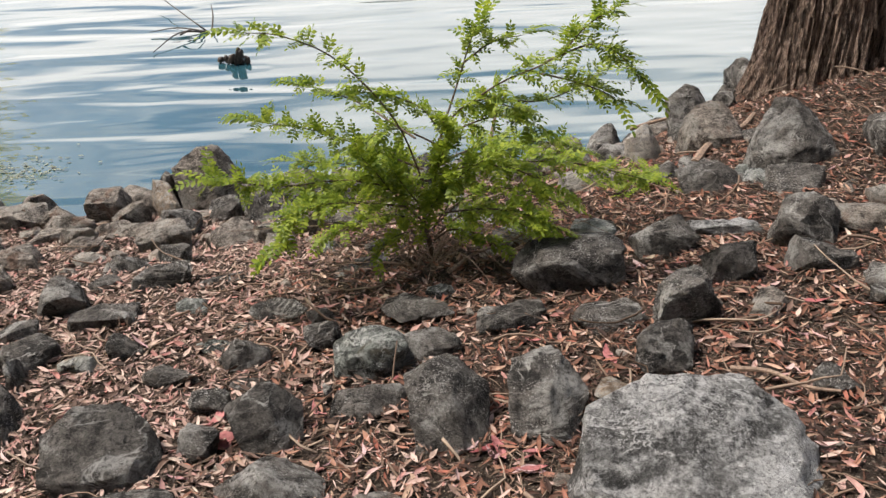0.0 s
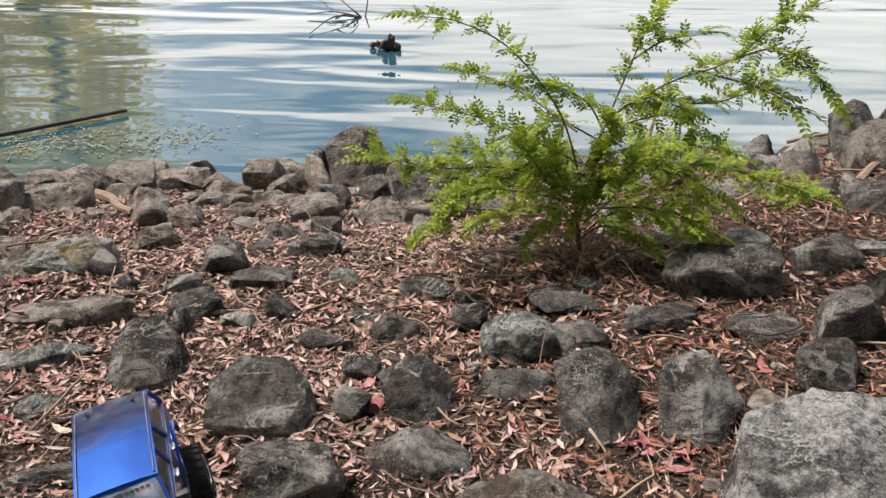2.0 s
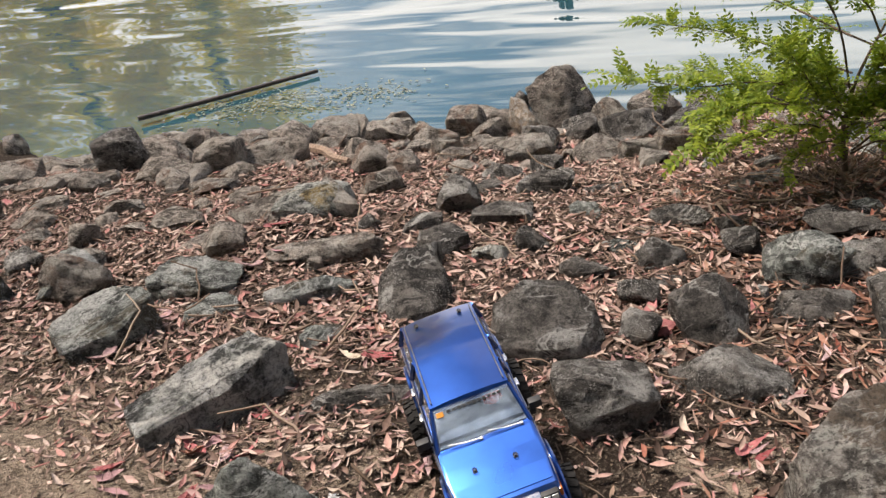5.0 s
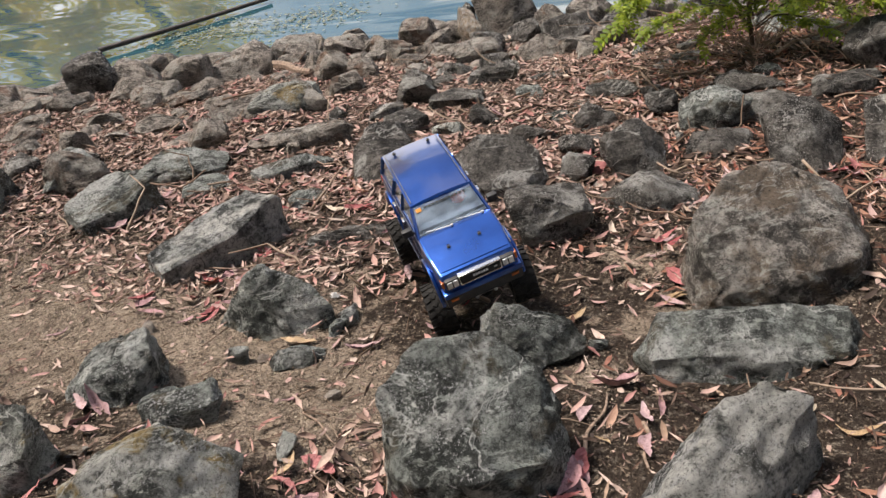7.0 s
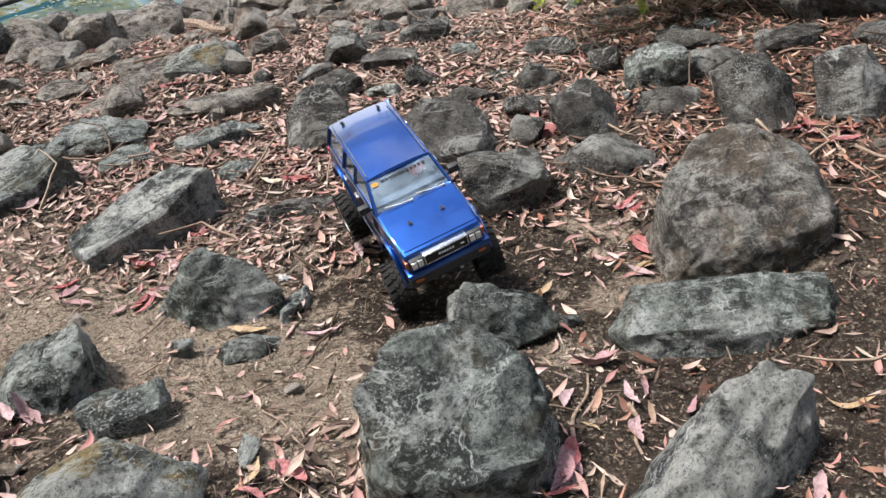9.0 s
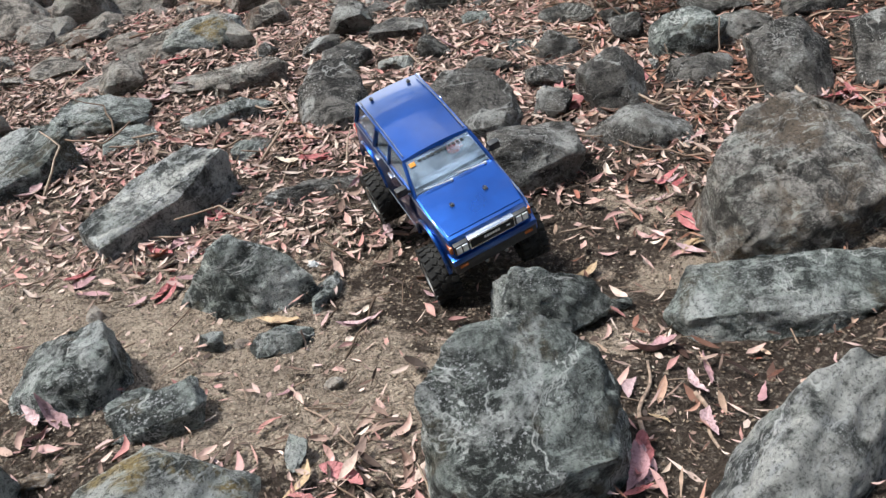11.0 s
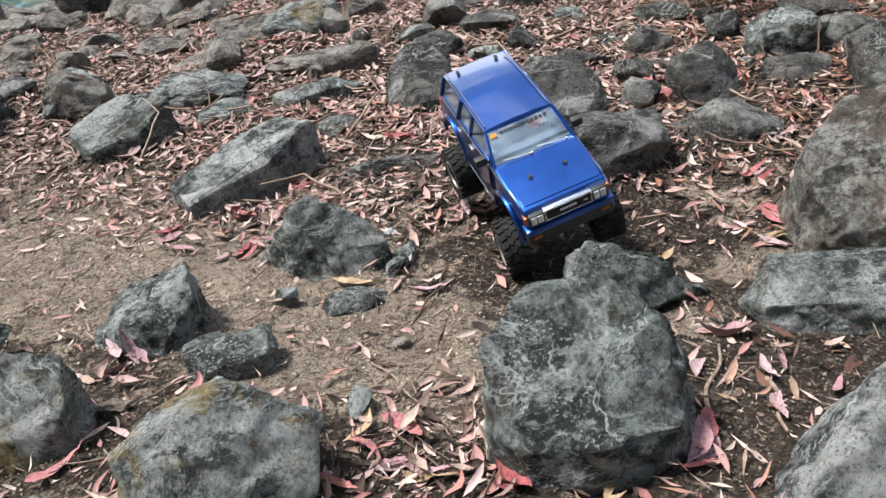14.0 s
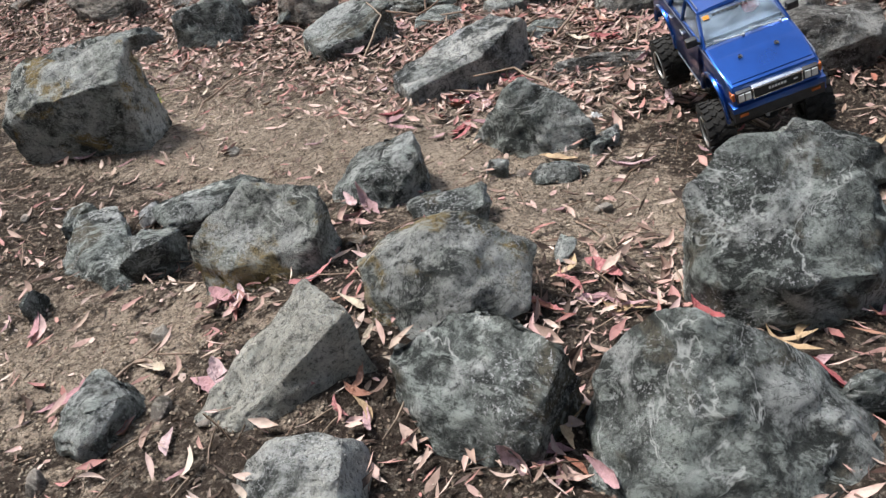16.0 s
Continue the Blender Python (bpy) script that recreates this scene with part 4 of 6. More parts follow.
    for s in (1, -1):
        bm = bmesh.new()
        tube(bm, [(0.030, s * 0.0635, 0.2335), (-0.06, s * 0.0635, 0.2372), (-0.185, s * 0.0635, 0.2355)], 0.0013, sides=6)
        part("roof_gutter", bm, DULL, truck, "thin pale roof gutter")
        base = lambda x: (x, s * 0.0805, 0.185)
        head = lambda x: (x, s * 0.0680, 0.2275)
        posts = [((0.094, 0.040), 0.0042), ((-0.030, -0.026), 0.0042), ((-0.100, -0.088), 0.0058), ((-0.200, -0.190), 0.0055)]
        for (b, t), r in posts:
            bm = bmesh.new()
            tube(bm, [base(b), head(t)], r, r * 0.9, sides=6)
            part("pillar", bm, PAINT, truck)
        for ((b0, t0), _), ((b1, t1), _) in zip(posts, posts[1:]):
            bm = bmesh.new()
            panel(bm, [base(b0), base(b1), head(t1), head(t0)][::s], 0.0008)
            pane = part("side_window", bm, GLASS, truck, "clear side window")
            pane.visible_shadow = False
    bm = bmesh.new()
    panel(bm, [(0.094, 0.0790, 0.187), (0.040, 0.0665, 0.2275), (0.040, -0.0665, 0.2275), (0.094, -0.0790, 0.187)], 0.0008)
    shield = part("windshield", bm, HAZED, truck, "clear scratched windshield")
    shield.visible_shadow = False
    n = Vector((0.040, 0, 0.054)).normalized()
    bm = bmesh.new()
    rng = random.Random(4)
    for k in range(11):  # a line of lettering that cannot be read
        y = 0.048 - k * 0.0088
        c = Vector((0.0470, y, 0.2222)) + n * 0.0015
        d = Vector((-0.054, 0, 0.0405)).normalized()
        w, h = rng.uniform(0.0055, 0.007), 0.0042
        panel(bm, [c + d * h / 2 + Vector((0, w / 2, 0)), c + d * h / 2 - Vector((0, w / 2, 0)), c - d * h / 2 - Vector((0, w / 2, 0)), c - d * h / 2 + Vector((0, w / 2, 0))], 0.0006)
    part("banner_lettering", bm, BLACK, shield, "dark unreadable lettering across the top of the glass")
    bm = bmesh.new()
    c = Vector((0.0480, -0.056, 0.2214)) + n * 0.0015
    d = Vector((-0.054, 0, 0.0405)).normalized()
    panel(bm, [c + d * 0.004 + Vector((0, 0.006, 0)), c + d * 0.004 - Vector((0, 0.006, 0)), c - d * 0.004 - Vector((0, 0.006, 0)), c - d * 0.004 + Vector((0, 0.006, 0))], 0.0006)
    part("sticker", bm, ORANGE, shield, "small orange sticker")
    for y0, y1 in ((-0.060, -0.006), (0.008, 0.064)):
        bm = bmesh.new()
        tube(bm, [(0.0975, y1, 0.1905), (0.0955, (y0 + y1) / 2, 0.1915), (0.091, y0, 0.1945)], 0.0016, 0.001, sides=6)
        tube(bm, [(0.0975, y1, 0.188), (0.0975, y1, 0.192)], 0.0028, sides=8)
        part("wiper", bm, SILVER, truck, "silver windshield wiper")
    bm = bmesh.new()
    panel(bm, [(-0.203, -0.0790, 0.187), (-0.192, -0.0665, 0.2275), (-0.192, 0.0665, 0.2275), (-0.203, 0.0790, 0.187)], 0.0008)
    pane = part("rear_window", bm, GLASS, truck, "clear rear window")
    pane.visible_shadow = False
    # posts with body clips
    for x, y, z in ((0.150, 0.034, 0.182), (0.150, -0.034, 0.182), (-0.172, 0.042, 0.2345), (-0.172, -0.042, 0.2345)):
        bm = bmesh.new()
        tube(bm, [(x, y, z), (x, y, z + 0.0032)], 0.0022, sides=8)
        tube(bm, [(x + 0.006 * math.cos(a), y + 0.0035 * math.sin(a), z + 0.0022) for a in (0.3 + 0.8 * k for k in range(8))], 0.0009, sides=5)
        part("body_clip", bm, BLACK, truck, "black post with a wire body clip")
    # inside
    bm = bmesh.new()
    box(bm, -0.198, 0.090, -0.077, 0.077, 0.1872, 0.1890)
    for x in (0.0, -0.08):
        for y in (-0.036, 0.036):
            box(bm, x - 0.036, x - 0.026, y - 0.018, y + 0.018, 0.188, 0.213, 0.003)
    box(bm, 0.062, 0.082, -0.074, 0.074, 0.188, 0.196, 0.003)
    part("interior", bm, GREY, truck, "grey plastic seats and dashboard")
    # running gear
    bm = bmesh.new()
    for y in (-0.034, 0.034):
        box(bm, -0.205, 0.205, y - 0.005, y + 0.005, 0.076, 0.094, 0.002)
    box(bm, -0.06, 0.05, -0.033, 0.033, 0.066, 0.084, 0.004)
    box(bm, -0.20, 0.20, -0.066, 0.066, 0.125, 0.146, 0.004)
    for x in (0.19, 0.0, -0.19):
        box(bm, x - 0.006, x + 0.006, -0.034, 0.034, 0.080, 0.090)
    part("chassis", bm, BLACK, truck, "black ladder chassis")
    rest = {(1, 1): -0.026, (1, -1): -0.020, (-1, 1): -0.030, (-1, -1): -0.034}
    for fx, cx in ((1, FRONT), (-1, REAR)):
        zl, zr = WHEEL_R + rest[fx, 1], WHEEL_R + rest[fx, -1]
        bm = bmesh.new()
        tube(bm, [(cx, 0.078, zl), (cx, -0.078, zr)], 0.0075, sides=10)
        b = bmesh.new()
        bmesh.ops.create_icosphere(b, subdivisions=2, radius=0.017, matrix=Matrix.Translation((cx, 0.012, zl * 0.58 + zr * 0.42)))
        merge(bm, b)
        part("axle", bm, BLACK, truck, "black axle with a round gear housing")
        for s in (1, -1):
            z = zl if s > 0 else zr
            bm = bmesh.new()
            tube(bm, [(cx - fx * 0.012, s * 0.052, z + 0.004), (cx - fx * 0.028, s * 0.044, 0.128)], 0.0045, sides=8)
            tube(bm, [(cx - fx * (0.0125 + 0.0146 * k / 56) + 0.0068 * math.cos(k * 0.9), s * (0.0518 - 0.0075 * k / 56) + 0.0068 * math.sin(k * 0.9), z + 0.012 + (0.112 - z) * k / 56) for k in range(57)], 0.0011, sides=4)
            part("shock_absorber", bm, SILVER, truck, "silver coil-spring shock absorber")
            bm = bmesh.new()
            tube(bm, [(cx, s * 0.03, z - 0.004), (cx - fx * 0.115, s * 0.03, 0.074)], 0.0035, sides=6)
            part("link_rod", bm, BLACK, truck)
            # wheel
            hub_m = Matrix.Translation((cx, s * 0.0935, z)) @ pose(0, 0, 0, 0, 0, (-6 if fx > 0 else 0)) @ Matrix.Diagonal((1.06, 1.15, 1.06, 1))
            bm = bmesh.new()
            prof = [(0.030, -0.016), (0.029, -0.003), (0.012, 0.004), (0.006, 0.006), (0.001, 0.006)]
            lathe(bm, [(0.001, -0.016)] + [(r, y) for r, y in prof], 28, hub_m @ (Matrix.Identity(4) if s > 0 else Matrix.Scale(-1, 4, (0, 1, 0))))
            wheel = part("wheel", bm, BLACK, truck, "black wheel rim")
            bm = bmesh.new()
            tp = [(0.030, -0.021), (0.040, -0.0235), (0.0485, -0.0225), (0.0515, -0.018), (0.0525, 0), (0.0515, 0.018), (0.0485, 0.0225), (0.040, 0.0235), (0.030, 0.021), (0.028, 0.0), (0.030, -0.021)]
            rings = [[bm.verts.new(hub_m @ Vector((r * math.cos(a), y, r * math.sin(a)))) for a in (2 * math.pi * k / 44 for k in range(44))] for r, y in tp[:-1]]
            for i in range(len(rings)):
                a, b = rings[i], rings[(i + 1) % len(rings)]
                for k in range(44):
                    bm.faces.new((a[k], a[(k + 1) % 44], b[(k + 1) % 44], b[k]))
            for k in range(22):
                for row, (y, dy, off, tw) in enumerate(((-0.0165, 0.0115, 0.0, 18), (0.0165, 0.0115, 0.5, -18), (-0.0052, 0.008, 0.25, -30), (0.0052, 0.008, 0.75, 30))):
                    an = 2 * math.pi * (k + off) / 22
                    lug = Matrix.Translation((0.0522 * math.cos(an), y, 0.0522 * math.sin(an))) @ Matrix.Rotation(-an, 4, "Y") @ Matrix.Rotation(radians(tw), 4, "X")
                    b = bmesh.new()
                    bmesh.ops.create_cube(b, size=1, matrix=hub_m @ lug @ Matrix.Diagonal((0.0042, dy, 0.0088, 1)))
                    merge(bm, b)
            part("tyre", bm, RUBBER, wheel, "knobbly black rubber tyre")
            bm = bmesh.new()
            ring = [hub_m @ Vector((0.0285 * math.cos(a), s * 0.0205, 0.0285 * math.sin(a))) for a in (2 * math.pi * k / 36 for k in range(37))]
            tube(bm, ring, 0.0026, sides=6)
            part("beadlock_ring", bm, SILVER, wheel, "pale metal beadlock ring")
            bm = bmesh.new()
            for k in range(6):
                a = k * math.pi / 3
                tube(bm, [hub_m @ Vector((0.017 * math.cos(a), s * q, 0.017 * math.sin(a))) for q in (-0.004, 0.006)], 0.0016, sides=6)
            tube(bm, [hub_m @ Vector((0, s * q, 0)) for q in (0.0, 0.012)], 0.0045, sides=6)
            part("hub", bm, SILVER, wheel, "small silver hub nuts")
    return truck


TRUCK_AT = pose(-0.843, 0.913, 0.165, 7.45, 2.84, -58.77)
truck = build_truck()
truck.matrix_basis = TRUCK_AT


def doll(x, y, col, name_mat, label):
    """A plain toy figure: a body with a round head."""
    bm = bmesh.new()
    for r, z, k in ((0.0125, 0.217, 1.0), (0.0145, 0.203, 0.8), (0.012, 0.192, 0.7)):
        b = bmesh.new()
        bmesh.ops.create_icosphere(b, subdivisions=2, radius=r, matrix=Matrix.Translation((x, y, z)) @ Matrix.Diagonal((0.85, 1.1, k, 1)))
        merge(bm, b)
    for s in (1, -1):
        tube(bm, [(x, y + s * 0.012, 0.205), (x + 0.010, y + s * 0.013, 0.197)], 0.004, 0.003, sides=6)
    tagged(part("doll", bm, plain(name_mat, col, 0.6, vary=0.2), m=TRUCK_AT), label, "doll")


doll(0.026, 0.036, (0.70, 0.08, 0.05), "red_doll_plastic", "small red plastic doll seated in the toy truck")
doll(-0.070, 0.036, (0.75, 0.42, 0.05), "yellow_doll_plastic", "small yellow plastic doll seated in the toy truck")

# ---- shrub ----
def leaf_material(name, a, b, rough=0.5, through_light=0.35):
    m = Mat(name, rough, 0, 0.35)
    geo = m.n.new("ShaderNodeNewGeometry")
    c = m.mix(geo.outputs["Random Per Island"], a, b)
    c = m.mix(m.ramp(m.noise(35, 3), (0.4, 0.0), (0.7, 0.5)), c, tuple(v * 0.55 for v in a))
    m.color(c)
    tr = m.n.new("ShaderNodeBsdfTranslucent")
    m.l.new(c, tr.inputs["Color"])
    mx = m.n.new("ShaderNodeMixShader")
    mx.inputs["Fac"].default_value = through_light
    out = m.n["Material Output"]
    m.l.new(m.b.outputs[0], mx.inputs[1])
    m.l.new(tr.outputs[0], mx.inputs[2])
    m.l.new(mx.outputs[0], out.inputs["Surface"])
    return m.m


LEAF_GREEN = leaf_material("fresh_green_leaf", (0.13, 0.22, 0.022), (0.42, 0.50, 0.055), 0.5, 0.5)
BARK_DARK = plain("dark_twig_bark", (0.09, 0.06, 0.04), 0.85, vary=0.4, scale=120, relief=0.001)
BARK_GREY = plain("weathered_stick_bark", (0.24, 0.17, 0.125), 0.85, vary=0.45, scale=90, relief=0.0012)


def smooth_path(points, steps=6):
    """A rounded line through the points (Catmull-Rom)."""
    p = [Vector(points[0]) * 2 - Vector(points[1])] + [Vector(q) for q in points] + [Vector(points[-1]) * 2 - Vector(points[-2])]
    out = []
    for i in range(1, len(p) - 2):
        for k in range(steps):
            t = k / steps
            a, b, c, d = p[i - 1], p[i], p[i + 1], p[i + 2]
            out.append(0.5 * (2 * b + (c - a) * t + (2 * a - 5 * b + 4 * c - d) * t * t + (3 * b - a - 3 * c + d) * t ** 3))
    out.append(p[-2])
    return out


def leaflet(vs, fs, base, along, side, up, length, width):
    """One oval leaflet, folded a little along its middle."""
    i = len(vs)
    for t, w, z in ((0, 0, 0), (0.3, 0.8, 0.05), (0.62, 1, 0.06), (1.0, 0, -0.05)):
        c = base + along * (length * t) + up * (length * z)
        if w:
            vs.extend((c - side * (width * w / 2), c + up * (-length * 0.05), c + side * (width * w / 2)))
        else:
            vs.append(c)
    fs.extend(((i, i + 2, i + 1), (i, i + 3, i + 2), (i + 1, i + 2, i + 5, i + 4), (i + 2, i + 3, i + 6, i + 5), (i + 4, i + 5, i + 7), (i + 5, i + 6, i + 7)))


def frond(vs, fs, rng, base, way, length, size):
    """A feathered leaf: a stalk with pairs of leaflets and one at its tip."""
    up = Vector((rng.gauss(0, 0.25), rng.gauss(0, 0.25), 1)).normalized()
    way = way.normalized()
    pairs = max(3, int(length / (size * 0.62)))
    p = base.copy()
    for k in range(pairs + 1):
        t = (k + 0.6) / (pairs + 0.6)
        way = (way + Vector((0, 0, -0.04 - 0.07 * t))).normalized()
        q = p + way * (length / (pairs + 0.6))
        side = way.cross(up).normalized()
        i = len(vs)
        w = side * 0.0009
        vs.extend((p - w, p + w, q + w, q - w))
        fs.append((i, i + 1, i + 2, i + 3))
        p = q
        s = size * (0.75 + 0.35 * math.sin(math.pi * min(1, t * 1.1))) * rng.uniform(0.85, 1.15)
        nup = side.cross(way).normalized()
        if k < pairs:
            for sg in (1, -1):
                al = (side * sg + way * 0.55 + nup * rng.uniform(-0.25, 0.2)).normalized()
                leaflet(vs, fs, p, al, al.cross(nup).normalized(), nup, s, s * 0.48)
        else:
            leaflet(vs, fs, p, way, side, nup, s, s * 0.48)


def build_shrub():
    shrub = tagged(new("shrub"), "fresh green feathery-leaved shrub growing among stones at the shore", "shrub")
    shrub.location = (-0.099, 2.54, ground_z(-0.099, 2.54) - 0.02)
    base = Vector(shrub.location)
    stem = [(-0.099, 2.54, -0.03), (-0.120, 2.54, 0.10), (-0.115, 2.54, 0.174), (-0.093, 2.54, 0.299), (-0.03, 2.56, 0.457)]
    bm = bmesh.new()
    tube(bm, [q - base for q in smooth_path(stem)], 0.0085, 0.0036, 8)
    part("stem", bm, BARK_DARK, shrub, "dark brown woody stem")
    limbs = [
        ([(-0.111, 2.54, 0.237), (-0.186, 2.44, 0.508), (-0.335, 2.39, 0.717), (-0.49, 2.39, 0.798), (-0.618, 2.42, 0.807)], 22, 0.11),
        ([(-0.112, 2.54, 0.299), (-0.305, 2.64, 0.344), (-0.48, 2.69, 0.394), (-0.701, 2.74, 0.42)], 34, 0.11),
        ([(-0.131, 2.49, 0.43), (-0.297, 2.69, 0.471), (-0.415, 2.74, 0.51), (-0.527, 2.79, 0.528)], 18, 0.10),
        ([(-0.034, 2.56, 0.457), (0.016, 2.64, 0.572), (0.053, 2.66, 0.677), (0.082, 2.66, 0.744)], 13, 0.12),
        ([(0.036, 2.64, 0.627), (0.126, 2.66, 0.682), (0.229, 2.69, 0.694)], 7, 0.13),
        ([(-0.03, 2.56, 0.457), (0.131, 2.44, 0.612), (0.294, 2.39, 0.698), (0.384, 2.36, 0.80), (0.465, 2.34, 0.856)], 26, 0.13),
        ([(0.263, 2.41, 0.681), (0.39, 2.34, 0.75), (0.46, 2.30, 0.735), (0.515, 2.28, 0.675)], 16, 0.12),
        ([(0.216, 2.44, 0.652), (0.322, 2.34, 0.652), (0.40, 2.30, 0.635), (0.46, 2.30, 0.605)], 14, 0.11),
        ([(0.098, 2.49, 0.561), (0.253, 2.64, 0.484), (0.372, 2.69, 0.492), (0.491, 2.74, 0.539)], 16, 0.12),
        ([(-0.096, 2.54, 0.237), (0.18, 2.69, 0.243), (0.434, 2.79, 0.189), (0.719, 2.84, 0.087)], 44, 0.11),
        ([(-0.113, 2.54, 0.206), (-0.346, 2.44, 0.314), (-0.555, 2.39, 0.326), (-0.775, 2.39, 0.359)], 44, 0.11),
        ([(-0.11, 2.54, 0.153), (-0.298, 2.29, 0.303), (-0.463, 2.24, 0.316), (-0.554, 2.22, 0.22)], 36, 0.11),
        ([(-0.102, 2.54, 0.131), (0.085, 2.34, 0.243), (0.205, 2.29, 0.243), (0.283, 2.29, 0.20)], 34, 0.10),
        ([(-0.104, 2.54, 0.195), (-0.23, 2.84, 0.174), (-0.453, 2.94, 0.164), (-0.636, 2.99, 0.162)], 34, 0.11),
        ([(-0.073, 2.54, 0.318), (0.087, 2.84, 0.25), (0.283, 2.94, 0.224), (0.441, 2.99, 0.174)], 40, 0.11),
        ([(-0.11, 2.54, 0.12), (-0.05, 2.42, 0.26), (0.02, 2.36, 0.36), (0.10, 2.34, 0.42)], 30, 0.10),
        ([(-0.11, 2.54, 0.14), (-0.20, 2.44, 0.25), (-0.26, 2.40, 0.36), (-0.30, 2.38, 0.42)], 30, 0.10),
        ([(-0.09, 2.54, 0.20), (-0.08, 2.46, 0.28), (-0.06, 2.42, 0.36), (-0.04, 2.40, 0.42)], 26, 0.09),
        ([(-0.10, 2.54, 0.10), (-0.10, 2.47, 0.17), (-0.08, 2.43, 0.23), (-0.04, 2.41, 0.27)], 24, 0.08),
        ([(-0.10, 2.54, 0.14), (-0.14, 2.47, 0.22), (-0.18, 2.43, 0.30), (-0.20, 2.41, 0.35)], 20, 0.08),
        ([(-0.10, 2.54, 0.04), (-0.20, 2.58, 0.11), (-0.33, 2.58, 0.10), (-0.46, 2.56, 0.05)], 26, 0.08),
        ([(-0.09, 2.54, 0.04), (0.02, 2.58, 0.11), (0.14, 2.58, 0.10), (0.26, 2.56, 0.04)], 26, 0.08),
        ([(-0.10, 2.54, 0.03), (-0.15, 2.48, 0.10), (-0.22, 2.44, 0.10), (-0.28, 2.42, 0.05)], 18, 0.07),
        ([(-0.09, 2.54, 0.03), (-0.03, 2.48, 0.10), (0.05, 2.45, 0.10), (0.12, 2.43, 0.06)], 18, 0.07),
        ([(-0.10, 2.54, 0.08), (-0.16, 2.64, 0.22), (-0.20, 2.72, 0.28), (-0.26, 2.78, 0.27)], 24, 0.09),
        ([(-0.09, 2.54, 0.08), (0.04, 2.66, 0.22), (0.12, 2.74, 0.27), (0.22, 2.80, 0.25)], 24, 0.09),
        ([(-0.10, 2.54, 0.08), (-0.22, 2.60, 0.16), (-0.38, 2.66, 0.18), (-0.52, 2.66, 0.14)], 26, 0.10),
        ([(-0.09, 2.54, 0.08), (0.04, 2.62, 0.16), (0.20, 2.66, 0.16), (0.36, 2.66, 0.10)], 26, 0.10),
        ([(-0.08, 2.54, 0.28), (0.06, 2.46, 0.34), (0.18, 2.42, 0.34), (0.30, 2.40, 0.28)], 26, 0.10),
        ([(-0.10, 2.54, 0.26), (-0.24, 2.50, 0.30), (-0.38, 2.48, 0.28), (-0.50, 2.46, 0.22)], 26, 0.10),
        ([(-0.06, 2.55, 0.40), (0.06, 2.56, 0.45), (0.16, 2.58, 0.46), (0.26, 2.58, 0.42)], 24, 0.10),
        ([(-0.05, 2.55, 0.42), (-0.10, 2.50, 0.52), (-0.18, 2.46, 0.58), (-0.24, 2.44, 0.60)], 16, 0.10),
        ([(-0.04, 2.55, 0.44), (0.02, 2.50, 0.52), (0.09, 2.46, 0.56), (0.17, 2.44, 0.54)], 16, 0.10),
        ([(-0.06, 2.54, 0.36), (-0.02, 2.44, 0.44), (-0.02, 2.38, 0.50), (-0.04, 2.34, 0.54)], 16, 0.09),
        ([(-0.06, 2.55, 0.38), (-0.18, 2.60, 0.42), (-0.26, 2.62, 0.40), (-0.34, 2.62, 0.36)], 22, 0.10),
    ]
    rng = random.Random(11)
    for pts, count, length in limbs:
        path = smooth_path(pts)
        high = pts[-1][2] > 0.5
        bm = bmesh.new()
        tube(bm, [q - base for q in path], 0.0038, 0.0013, 6)
        limb = part("branch", bm, BARK_DARK, shrub)
        vs, fs = [], []
        count = int(count * (2.8 if high else 2.4))
        for k in range(count):
            t = 0.22 + 0.78 * (k + rng.random()) / count
            f = min(t, 0.999) * (len(path) - 1)
            i = int(f)
            p = path[i].lerp(path[i + 1], f - i)
            d = (path[i + 1] - path[i]).normalized()
            out = Vector((rng.gauss(0, 1), rng.gauss(0, 1), rng.gauss(0.25, 0.8))).normalized()
            reach = length * rng.uniform(0.28, 0.55) if high and rng.random() < 0.8 else length * rng.uniform(0.45, 0.9) * (1.0 - 0.25 * t)
            frond(vs, fs, rng, p - base, d * rng.uniform(0.3, 1.0) + out * 0.9, reach, rng.uniform(0.015, 0.024))
        for k in range(3):
            frond(vs, fs, rng, path[-1] - base, (path[-1] - path[-3]).normalized() + Vector((rng.gauss(0, 0.35), rng.gauss(0, 0.35), 0.2)), length * 1.05, 0.027)
        ob = new("foliage", mesh_from("foliage", vs, fs))
        ob.parent = limb
        ob.data.materials.append(LEAF_GREEN)
    for k in range(38):  # dry stems tangled about the foot
        a, r = rng.uniform(0, 6.28), rng.uniform(0.25, 0.62)
        foot = Vector((rng.gauss(0, 0.05), rng.gauss(0, 0.05), 0.0))
        tip = Vector((r * 1.2 * math.cos(a), 0.12 + r * 0.7 * math.sin(a), rng.uniform(0.02, 0.20)))
        mid = foot.lerp(tip, 0.5) + Vector((rng.gauss(0, 0.05), rng.gauss(0, 0.05), rng.uniform(0.03, 0.13)))
        bm = bmesh.new()
        tube(bm, smooth_path([foot, mid, tip], 5), 0.0026, 0.001, 5)
        part("dry_stem", bm, BARK_GREY, shrub, "thin dry brown stem")
    return shrub


build_shrub()


